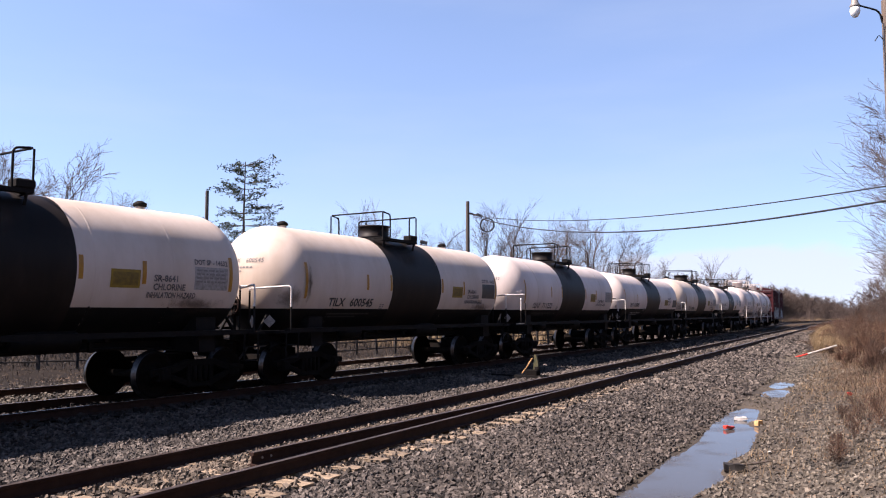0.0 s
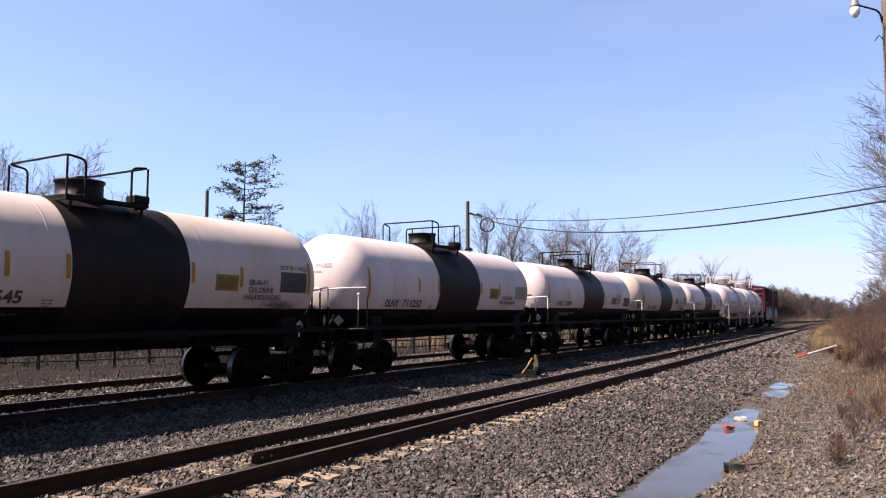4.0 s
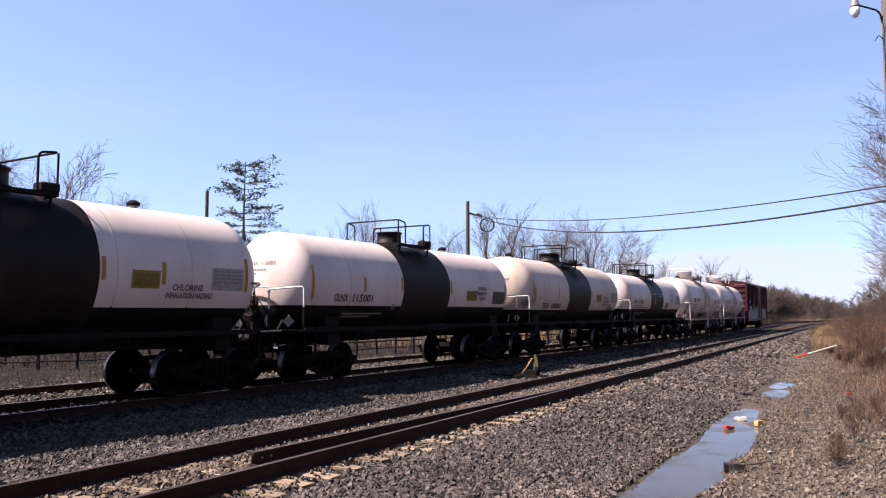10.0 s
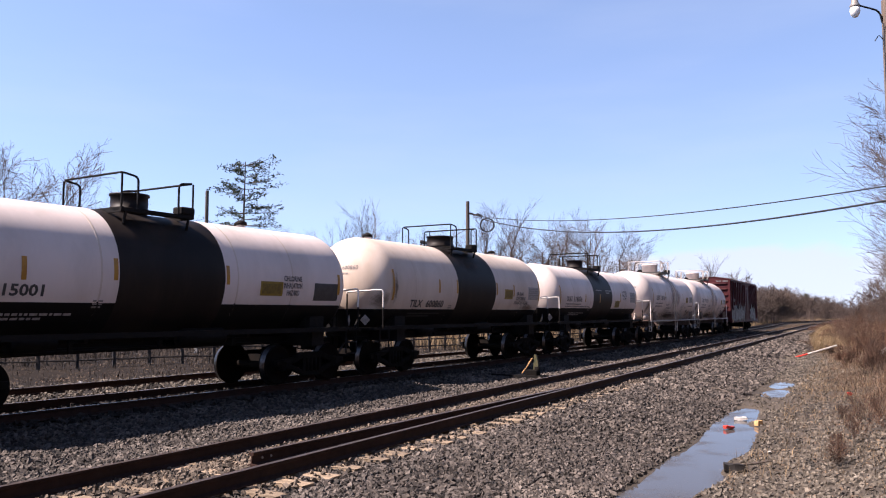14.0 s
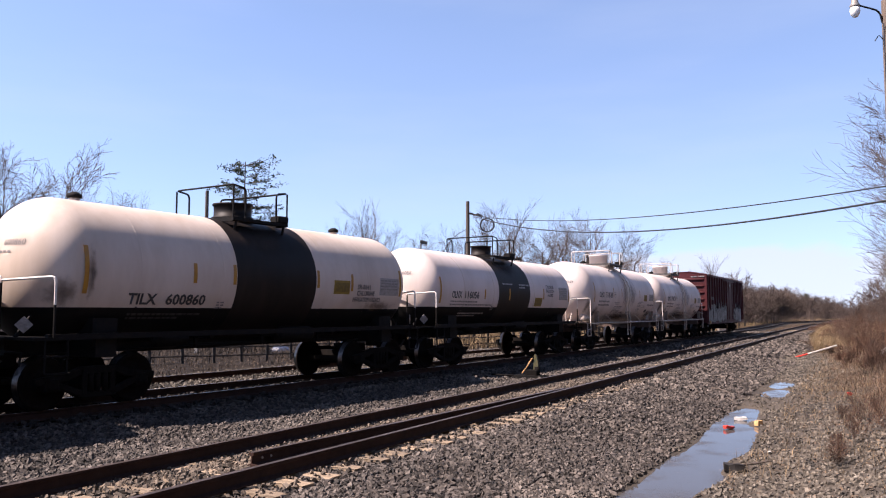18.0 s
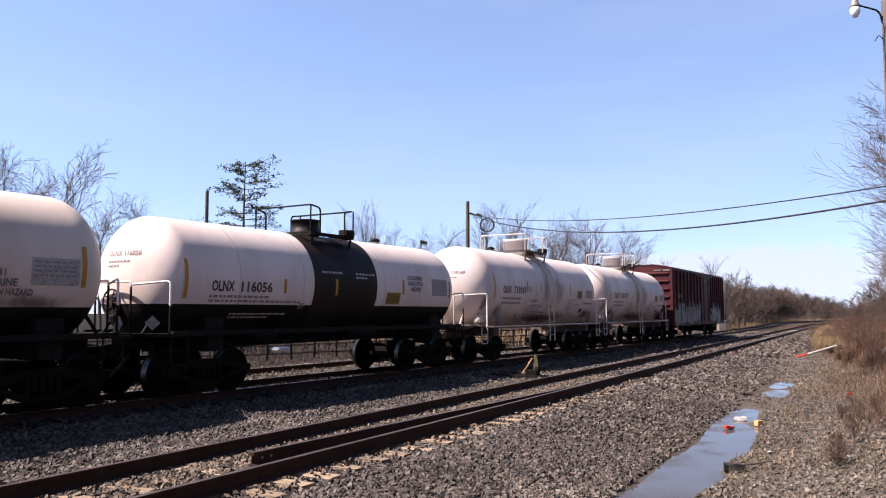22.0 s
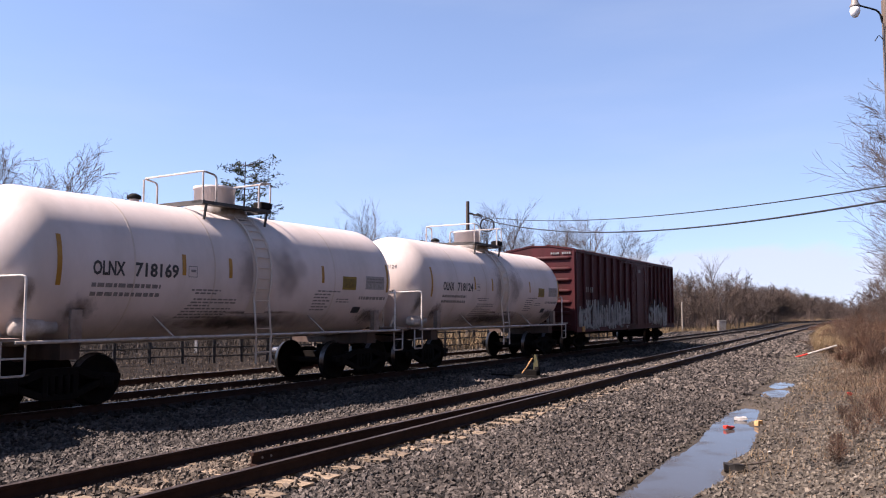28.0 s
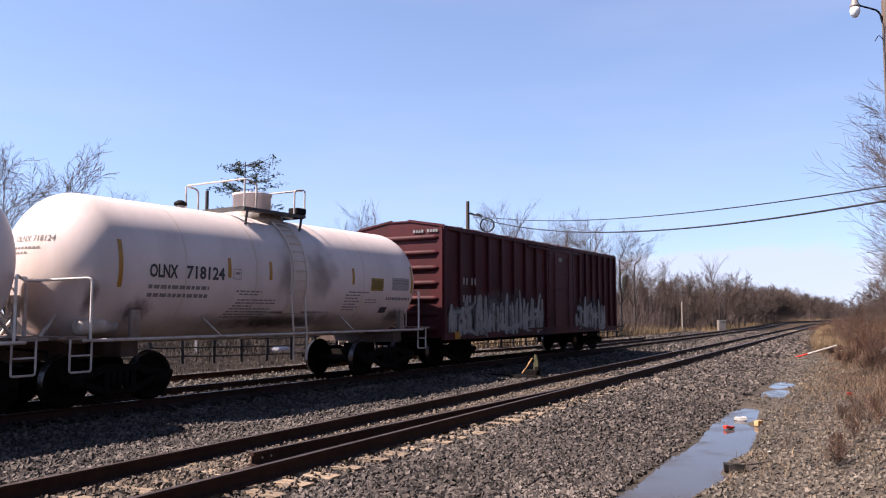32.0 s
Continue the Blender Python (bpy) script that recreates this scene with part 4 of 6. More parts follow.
def put_train():
    def mark(text, y=-3.86, z=1.83, w=1.80, cap=0.21):
        return [(text, y, z, cap / 0.70, w, "letter")]

    two = [("CHLORINE", 2.84, 2.10, 0.17, 0.75, "letter_faded"), ("INHALATION HAZARD", 2.72, 1.95, 0.16, 1.15, "letter_faded")]
    sr = [("SR-8641", 2.84, 2.26, 0.17, 0.55, "letter_faded")]
    three = lambda y, z, w: [("CHLORINE", y, z, 0.17, w, "letter_faded"), ("INHALATION", y, z - 0.16, 0.17, w * 1.02, "letter_faded"), ("HAZARD", y + w * 0.18, z - 0.32, 0.17, w * 0.7, "letter_faded")]
    dot = [("DOT SP - 14632", 3.80, 2.62, 0.15, 0.85, "letter_faded")]
    rows = [
        (15.57, spec_banded("soiled white tank car with a black belt and black underside", [], "", True, panel="letter_light", warn=sr + two + dot)),
        (27.42, spec_banded("soiled cream-white tank car, black belt, rusty stains", mark("TILX 600545"), "TILX 600545", True, warn=sr + two + dot, shift=-0.14)),
        (39.28, spec_banded("white tank car with black belt and black underside", mark("OLNX 711232", y=-3.95), "OLNX 711232", panel="letter_light", warn=two, hoop=0)),
        (51.31, spec_banded("clean white tank car, black belt and underside", mark("OLNX 115001", y=-4.26, z=1.95, w=1.6, cap=0.19), "OLNX 115001", long=True,
                            warn=three(3.0, 2.38, 0.6), hoop=5.56, plate=(2.28, 2.04, 0.70, 0.32), panel_at=(4.05, 1.95, 0.88, 0.42),
                            reflectors=[(-5.12, 1.98, 0.83), (-3.08, 2.2, 0.39), (-1.38, 2.25, 0.4), (1.29, 2.25, 0.4), (4.9, 2.1, 0.5)])),
        (63.30, spec_banded("cream-white tank car with black belt, dusty flank", mark("TILX 600860", w=1.82), "TILX 600860", True, panel="letter_light", warn=sr + two)),
        (75.35, spec_banded("clean white tank car with black belt and three-line warning", mark("OLNX 116056", y=-4.42, z=2.12, w=1.75), "OLNX 116056", long=True,
                            panel="letter_light", warn=three(2.70, 2.58, 0.74), hoop=5.56, plate=(1.70, 1.89, 0.66, 0.33), panel_at=(3.95, 2.15, 0.85, 0.5),
                            reflectors=[(-5.12, 1.95, 0.8), (-2.3, 2.1, 0.33), (-0.47, 2.09, 0.4), (2.43, 2.15, 0.42), (4.9, 2.1, 0.5)],
                            extra=[(-4.45, 1.98, [1.75, 2.75], 0.055, 0.10, "letter_grey", ()), (-0.95, 2.62, [0.8], 0.05, 0.1, "letter_light", ()), (0.35, 2.62, [0.85, 0.5], 0.05, 0.1, "letter_light", ())])),
    ]
    for s, sp in rows:
        tank_size(*(SLIM if sp["shell"] is SHELL_LONG else USUAL))
        car = tank_car(sp)
        CARS.append((car, s, 4.25))
        if sp["paint"] is M["cream"]:
            stain(car, -5.35, 1.65, 0.55, 0.7, 3)
            stain(car, -4.75, 1.72, 0.22, 1.2, 4)
            stain(car, 3.0, 1.62, 1.8, 0.4, 6)
        stain(car, -1.0, 2.85, 1.6, 0.75, 5, "dome_rust")
    tank_size(*STOUT)
    for s, number in ((87.62, "718169"), (99.20, "718124")):
        sp = dict(
            white=True, label="plain white tank car with yellow reflectors and white end rails", paint=M["white"], shell=SHELL_WHITE, ends=(TANK_HALF, HEAD), waist=None, man=0.02,
            platform=(-1.15, 0.82, 3.98, 0.95, 4.62), vents=(-2.1,), ladder=0.15,
            reflectors=[(-4.62, 2.13, 0.88), (-2.03, 2.39, 0.41), (-0.83, 2.38, 0.41), (2.1, 2.37, 0.41), (4.72, 2.2, 0.75)],
            plate=(2.89, 2.23, 0.54, 0.33), words=[("OLNX " + number, -3.96, 2.34, 0.345, 1.84, "letter")],
            print=[(-3.95, 2.12, [1.45, 1.45], 0.075, 0.165, "letter_grey", ()), (-1.75, 2.10, [0.75, 0.6], 0.035, 0.065, "letter_grey", (0.45, 0.55)),
                   (-1.95, 1.92, [1.15, 1.2, 0.55, 1.2, 1.15, 1.2, 1.25], 0.035, 0.07, "letter_grey", (0.3, 0.25, 0.2, 0.15, 0.1, 0.05, 0)),
                   (1.9, 2.16, [0.9, 0.6, 0.5, 0.6, 0.5, 0.6, 0.5], 0.035, 0.08, "letter_grey", (0.1,)), (2.75, 1.98, [0.5, 0.5], 0.03, 0.07, "letter_grey", ()),
                   (3.62, 2.0, [1.15], 0.08, 0.1, "letter_grey", ()), (-1.82, 2.46, [0.14], 0.05, 0.09, "letter_grey", ())],
            panels=[(3.82, 2.26, 0.80, 0.34, "letter_light"), (3.5, 1.66, 0.32, 0.18, "letter")], head="OLNX " + number, diamonds=())
        car = tank_car(sp)
        CARS.append((car, s, 4.25))
        frame_box(car, -1.88, 2.36, 0.22, 0.22)
        stain(car, -0.75, 1.7, 1.1, 1.75, 12, "grime")
        stain(car, 0.2, 1.75, 1.5, 1.7, 13, "grime")
        stain(car, -1.6, 1.62, 3.4, 0.10, 14)
        stain(car, -4.3, 1.2, 8.6, 0.55, 15, "grime")
        stain(car, -4.45, 1.35, 0.8, 0.7, 7)
        stain(car, -5.15, 1.5, 0.26, 0.85, 8)
        stain(car, 3.6, 1.3, 1.5, 0.55, 9)
        stain(car, -2.4, 1.25, 4.2, 0.4, 10)


def frame_box(car, y, z, w, h):
    """A stencilled square outline on the flank."""
    bm = bmesh.new()
    t = 0.014
    for x0, y0, x1, y1 in ((0, 0, w, t), (0, h - t, w, h), (0, t, t, h - t), (w - t, t, w, h - t)):
        bm.faces.new([bm.verts.new(p) for p in ((x0, y0, 0), (x1, y0, 0), (x1, y1, 0), (x0, y1, 0))])
    piece("stencil_frame", wrap(mesh_of(bm, M["letter_grey"], "stencil_frame", normals=False), y, z, 0.006), car)


def stain(car, y, z, w, h, seed, mat="rust_stain"):
    """A ragged rust or oil stain running down the flank."""
    bm = bmesh.new()
    n = 6
    top, low = [], []
    for k in range(n + 1):
        x = w * k / n
        top.append(bm.verts.new((x, h, 0)))
        low.append(bm.verts.new((x, 0, 0)))
    for k in range(n):
        bm.faces.new((low[k], low[k + 1], top[k + 1], top[k]))
    bmesh.ops.subdivide_edges(bm, edges=[e for e in bm.edges if abs(e.verts[0].co.y - e.verts[1].co.y) > 0.1], cuts=8, use_grid_fill=True)
    me = mesh_of(bm, M[mat], mat, normals=False)
    for v in me.vertices:
        zz = z + v.co.y
        yy = y + v.co.x
        r = TANK_R
        if abs(yy) > TANK_HALF:
            c = (abs(yy) - TANK_HALF) / HEAD
            r = TANK_R * max(0.1, math.sqrt(max(0.01, 1 - c * c))) ** 0.97
        r += 0.007 + 0.0005 * (seed % 7)
        dz = max(-0.99 * r, min(0.99 * r, zz - TANK_Z))
        v.co = Vector((math.sqrt(r * r - dz * dz), yy, TANK_Z + dz))
    tagged(piece(mat, me, car), "brown rust stain" if mat == "rust_stain" else "grey-brown film of grime")


def box_car():
    car = thing("box_car", "oxide red steel box car with pale spray-painted scrawl", "box car", "cars of the freight train")
    L, W, z0, z1, zr = 7.74, 1.52, 0.92, 4.20, 4.40
    bm = bmesh.new()
    # shallow peaked body
    prof = [(-W, z0), (W, z0), (W, z1), (0.35, zr), (-0.35, zr), (-W, z1)]
    v0 = [bm.verts.new((x, -L, z)) for x, z in prof]
    v1 = [bm.verts.new((x, L, z)) for x, z in prof]
    for i in range(6):
        j = (i + 1) % 6
        bm.faces.new((v0[i], v0[j], v1[j], v1[i]))
    bm.faces.new(v0[::-1])
    bm.faces.new(v1)
    part("body", bm, M["red"], car)
    bm = bmesh.new()
    for s in (-1, 1):
        for i in range(1):
            box(bm, (s * 0.94, 0, (z1 + zr) / 2 + 0.03), (1.28, 2 * L + 0.06, 0.04), ry=s * 0.165)
        box(bm, (s * W, 0, z1 - 0.02), (0.16, 2 * L + 0.04, 0.1))
    box(bm, (0, 0, zr + 0.02), (0.72, 2 * L + 0.06, 0.04))
    for k in range(15):
        y = -L + 0.05 + (2 * L - 0.1) * k / 14
        for s in (-1, 1):
            box(bm, (s * 0.94, y, (z1 + zr) / 2 + 0.06), (1.26, 0.07, 0.04), ry=s * 0.165)
    part("roof", bm, M["red"], car)
    door0, door1 = -0.05, 2.35
    post_ys = list(np.linspace(-L + 0.08, door0 - 0.12, 9)) + list(np.linspace(door1 + 0.12, L - 0.08, 8))
    bmp = bmesh.new()
    box(bmp, (0, 0, (z0 + z1) / 2), (0.10, 0.13, z1 - z0 - 0.1))
    bmesh.ops.bevel(bmp, geom=bmp.edges[:], offset=0.02, segments=1, affect="EDGES")
    post = mesh_of(bmp, M["red"], "side_post")
    for s in (-1, 1):
        for y in post_ys:
            piece("side_post", post, car, pose(s * (W + 0.045), y, 0))
        bm = bmesh.new()
        box(bm, (s * (W + 0.03), 0, z0 + 0.03), (0.12, 2 * L, 0.2))
        part("side_sill", bm, M["red"], car)
        bm = bmesh.new()
        box(bm, (s * (W + 0.05), (door0 + door1) / 2, (z0 + z1) / 2 + 0.05), (0.07, door1 - door0, z1 - z0 - 0.3))
        door = part("door", bm, M["red"], car)
        for k in range(5):
            bm = bmesh.new()
            box(bm, (s * (W + 0.09), (door0 + door1) / 2, z0 + 0.5 + 0.6 * k), (0.05, door1 - door0 - 0.1, 0.08))
            part("door_rib", bm, M["red"], door)
        for y in (door0 + 0.5, door1 - 0.5):
            pipe("lock_rod", [(s * (W + 0.12), y, z0 + 0.15), (s * (W + 0.12), y, z1 - 0.25)], 0.025, M["red"], door, sides=6)
        bm = bmesh.new()
        box(bm, (s * (W + 0.1), (door0 + door1) / 2 - 0.6, z1 - 0.16), (0.05, door1 - door0 + 2.6, 0.07))
        part("door_track", bm, M["red"], car)
        bm = bmesh.new()
        box(bm, (s * (W + 0.1), (door0 + door1) / 2 - 0.6, z0 + 0.16), (0.06, door1 - door0 + 2.6, 0.07))
        part("door_track", bm, M["red"], car)
    # corrugated ends
    for s in (-1, 1):
        for k in range(7):
            bm = bmesh.new()
            lathe(bm, [(-W + 0.12, 0.02), (-W + 0.28, 0.085), (W - 0.28, 0.085), (W - 0.12, 0.02)], "x", 12)
            part("end_rib", bm, M["red"], car, "", pose(0, s * L, z0 + 0.25 + 0.455 * k))
        for x in (-W, W):
            bm = bmesh.new()
            box(bm, (x * 0.99, s * L, (z0 + z1) / 2), (0.09, 0.09, z1 - z0))
            part("corner_post", bm, M["red"], car)
        piece("coupler", COUPLER, car, pose(0, (L + 0.25) * s, 0, 0, 0, 0 if s < 0 else 180))
        add_truck(car, 6.0 * s)
    bm = bmesh.new()
    box(bm, (0, 0, 0.8), (0.55, 2 * L, 0.28))
    for y in (-6.0, -3, 0, 3, 6.0):
        box(bm, (0, y, 0.84), (2.7, 0.2, 0.16))
    part("underframe", bm, M["steel_black"], car)
    # spray paint: plain strokes without meaning
    rng = random.Random(11)
    for y0, y1 in ((-7.55, -0.7), (2.7, 6.1)):
        for zc, zh in ((0.72, 1.75),):
            bm = bmesh.new()
            bm.faces.new([bm.verts.new(p) for p in ((W + 0.099, y0 - 0.4, zc), (W + 0.099, y1 + 0.4, zc), (W + 0.099, y1 + 0.4, zc + zh), (W + 0.099, y0 - 0.4, zc + zh))])
            for v in bm.verts:
                v.co.z = max(v.co.z, 0.86)
            part("overspray", bm, M["overspray"], car, "mottled pale overspray")
        count = max(3, round((y1 - y0) / 0.86))
        for k in range(count):
            # tall pointed strokes in clusters, leaning on one another, each with a dark edge
            ya, wide = y0 + (y1 - y0) * k / count, (y1 - y0) / count
            crest = rng.uniform(1.95, 2.4) if k else 1.9
            strokes = []
            for j in range(rng.choice((2, 3, 3))):
                base = ya + wide * (0.12 + 0.36 * j) + rng.uniform(-0.06, 0.06)
                strokes.append([(base, rng.uniform(0.92, 1.1)), (base + rng.uniform(-0.16, 0.16), 1.5), (base + rng.uniform(-0.1, 0.2), crest * rng.uniform(0.84, 1.04))])
            for j in range(2):
                z = rng.uniform(1.0, 1.85)
                strokes.append([(ya + 0.04, z), (ya + wide * 0.5, z + rng.uniform(-0.22, 0.22)), (ya + wide * 0.95, z + rng.uniform(-0.3, 0.3))])
            for dep, grow, mat in ((0.101, 0.055, "spray_dark"), (0.1045, 0.0, "spray")):
                bm = bmesh.new()
                for j, pts in enumerate(strokes):
                    bold = (0.10 if j < len(strokes) - 2 else 0.055) * rng.uniform(0.85, 1.25) + grow
                    prev = None
                    for i in range(9):
                        t = i / 8
                        q = [pts[0][m] * (1 - t) ** 2 + 2 * pts[1][m] * t * (1 - t) + pts[2][m] * t * t for m in (0, 1)]
                        h = bold * (0.75 + 0.5 * math.sin(math.pi * min(1, t * 1.2)) + 0.35 * noise.noise(Vector((k * 2 + j, t * 3, y0)))) * (1 if t < 0.9 else 0.6)
                        upright = j < len(strokes) - 2
                        dy, dz = (h, 0.0) if upright else (0.0, h)
                        x = W + dep + 0.0004 * j
                        cur = [bm.verts.new((x, q[0] - dy, max(0.86, q[1] - dz))), bm.verts.new((x, q[0] + dy, max(0.87, q[1] + dz)))]
                        if prev:
                            bm.faces.new((prev[0], prev[1], cur[1], cur[0]))
                        prev = cur
                part("spray_shape" if mat == "spray" else "spray_outline", bm, M[mat], car, "pale grey spray-painted strokes" if mat == "spray" else "dark teal spray-painted outline")
    bm = bmesh.new()
    for k in range(9):
        if k != 4:
            box(bm, (0.55 + 0.1 * k, -L - 0.035, 4.10), (0.07, 0.01, 0.09))
    part("car_number", bm, M["spray"], car, "pale number bars on the end")["kind"] = "stuff"
    bm = bmesh.new()
    for z, n in ((2.62, 4), (2.08, 6)):
        for k in range(n):
            box(bm, (W + 0.106, -6.62 + 0.2 * k + (0.12 if k > n / 2 - 1 else 0), z), (0.006, 0.10, 0.22))
    part("car_number", bm, M["letter_grey"], car, "dull pale number bars on the flank")["kind"] = "stuff"
    bm = bmesh.new()
    box(bm, (W + 0.095, 1.05, 3.72), (0.01, 0.34, 0.16))
    part("door_decal", bm, M["letter_grey"], car, "small pale decal high on the door")
    bm = bmesh.new()
    box(bm, (W + 0.1, -7.0, 0.98), (0.02, 0.3, 0.22))
    part("reflector", bm, M["yellow"], car, "yellow reflector plate")
    return car


put_train()
CARS.append((box_car(), 113.15, 6.0))

# metres that the train has come on, second by second
COME = [0.0, 2.39, 4.75, 7.09, 9.42, 11.75, 14.08, 16.39, 18.69, 20.98, 23.27, 25.55, 27.84, 30.11, 32.34, 34.59, 36.87, 39.19, 41.54, 43.90,
        46.27, 48.65, 51.07, 53.53, 56.07, 58.69, 61.34, 63.98, 66.59, 69.19, 71.78, 74.37, 77.0]


def come(t):
    return float(np.interp(t, range(33), COME))


def car_pose(s, half):
    x0, y0 = MAIN.at(s - half)
    x1, y1 = MAIN.at(s + half)
    return pose((x0 + x1) / 2, (y0 + y1) / 2, 0, 0, 0, math.degrees(math.atan2(-(x1 - x0), y1 - y0)))


def motions():
    for car, s, half in CARS:
        walk(car, [(float(t), car_pose(s - come(t), half)) for t in range(33)])
    times = [k * 0.2 for k in range(161)]
    for wheels, y in ROLLING:
        walk(wheels, [(t, pose(0, y, WHEEL_R, math.degrees(come(t) / WHEEL_R), 0, 0)) for t in times])

# ---------------------------------------------------------------- trees
def limbs(seed, height, spread, levels, kids, droop=0.0, lean=0.0, base_r=0.16, first=0.25, twist=0.25):
    """Branch segments of a bare tree: rows of start, end, start radius, end radius, level."""
    rng = random.Random(seed)
    out = []

    def grow(p, d, length, r, level):
        n = 5 if level == 0 else 4
        pts = [p.copy()]
        step = length / n
        for i in range(n):
            d = (d + Vector((rng.uniform(-1, 1), rng.uniform(-1, 1), rng.uniform(-0.5, 0.8))) * twist * (0.4 if level == 0 else 1.0)
                 + Vector((0, 0, -droop * level * 0.35 * (i / n)))).normalized()
            q = p + d * step
            r1 = r * (0.86 if level == 0 else 0.74)
            out.append((p.copy(), q.copy(), r, r1, level))
            p, r = q, r1
            pts.append(p.copy())
            if level < levels:
                t = (i + 1) / n
                if t < (first if level == 0 else 0.2):
                    continue
                for _ in range(kids[level]):
                    az = rng.uniform(0, 2 * math.pi)
                    side = Vector((math.cos(az), math.sin(az), 0))
                    side = (side - d * side.dot(d))
                    if side.length < 0.1:
                        continue
                    side.normalize()
                    ang = rng.uniform(0.45, 0.95) * spread
                    nd = (d * math.cos(ang) + side * math.sin(ang)).normalized()
                    ln = length * rng.uniform(0.38, 0.62) * (1.15 - 0.5 * t if level == 0 else 1.0)
                    grow(p.copy(), nd, ln, r * rng.uniform(0.45, 0.65), level + 1)

    grow(Vector((0, 0, -0.1)), Vector((lean, 0, 1)).normalized(), height * 0.72, base_r, 0)
    return out


def limb_mesh(segs, mat, name, least=0.006):
    P0 = np.array([s[0] for s in segs])
    P1 = np.array([s[1] for s in segs])
    R0 = np.maximum(np.array([s[2] for s in segs]), least)
    R1 = np.maximum(np.array([s[3] for s in segs]), least)
    d = P1 - P0
    d /= np.linalg.norm(d, axis=1)[:, None] + 1e-9
    ref = np.where(np.abs(d[:, 2:3]) < 0.9, np.array([[0, 0, 1.0]]), np.array([[1.0, 0, 0]]))
    a = np.cross(d, ref)
    a /= np.linalg.norm(a, axis=1)[:, None] + 1e-9
    b = np.cross(d, a)
    k = 6 if name == "trunk" else 3
    n = len(segs)
    V = np.zeros((n, 2, k, 3))
    for j in range(k):
        c, s = math.cos(2 * math.pi * j / k), math.sin(2 * math.pi * j / k)
        V[:, 0, j] = P0 + (a * c + b * s) * R0[:, None]
        V[:, 1, j] = P1 + (a * c + b * s) * R1[:, None]
    base = (np.arange(n) * 2 * k)[:, None]
    F = []
    for j in range(k):
        q = (j + 1) % k
        F.append(base + np.array([[j, q, k + q, k + j]]))
    return from_arrays(name, V.reshape(-1, 3), np.concatenate(F), mat)


def tree_parts(seed, height, spread=1.0, levels=3, kids=(3, 2, 2), least=0.006, **kw):
    segs = limbs(seed, height, spread, levels, kids, **kw)
    trunk = limb_mesh([s for s in segs if s[4] == 0], M["bark"], "trunk")
    crown = limb_mesh([s for s in segs if s[4] > 0], M["twig"], "crown", least)
    return trunk, crown


def plant(name, meshes, label, at, size=1.0, category="tree", group=""):
    t = thing(name, label, category, group, at=at)
    t.scale = (size, size, size)
    for me in meshes:
        piece(me.name.split(".")[0], me, t)
    return t


BARE = [tree_parts(20 + k, 10.0, 0.85 + 0.08 * (k % 3), 3, (3, 2, 3), least=0.0052, twist=0.15) for k in range(4)]
VASE = [tree_parts(40 + k, 10.0, 0.62, 3, (3, 2, 3), least=0.0052, first=0.3, twist=0.12) for k in range(4)]
BUSHY = [tree_parts(60 + k, 7.0, 0.8, 4, (3, 2, 1, 1), least=0.0095, first=0.0, twist=0.24, base_r=0.09) for k in range(4)]
WEEP = [tree_parts(80 + k, 12.0, 0.7, 4, (2, 2, 1, 1), least=0.009, droop=0.05, first=0.2, twist=0.17, base_r=0.24) for k in range(3)]


@functools.cache
def crown_height(me):
    """Height of a crown's upper twigs over its root."""
    z = np.empty(len(me.vertices) * 3)
    me.vertices.foreach_get("co", z)
    return float(np.percentile(z[2::3], 99.3))


def stand(group, meshes, label, x, y, h, turn):
    return plant("bare_tree", meshes, label, pose(x, y, ground_z(x, y) - 0.05, 0, 0, turn), h / crown_height(meshes[1]), "tree", group)


def at_view(u, depth):
    return (u - 784) / 1400 * depth, depth


def clear_of_tracks(u, d):
    """Go further off in this direction until no track is in the way."""
    while True:
        x, y = at_view(u, d)
        m = off_main(x, y)
        if min(abs(m), abs(off(x, y))) > 2.6 and (y > 75 or abs(m + 4.2) > 2.2):
            return d
        d += 4


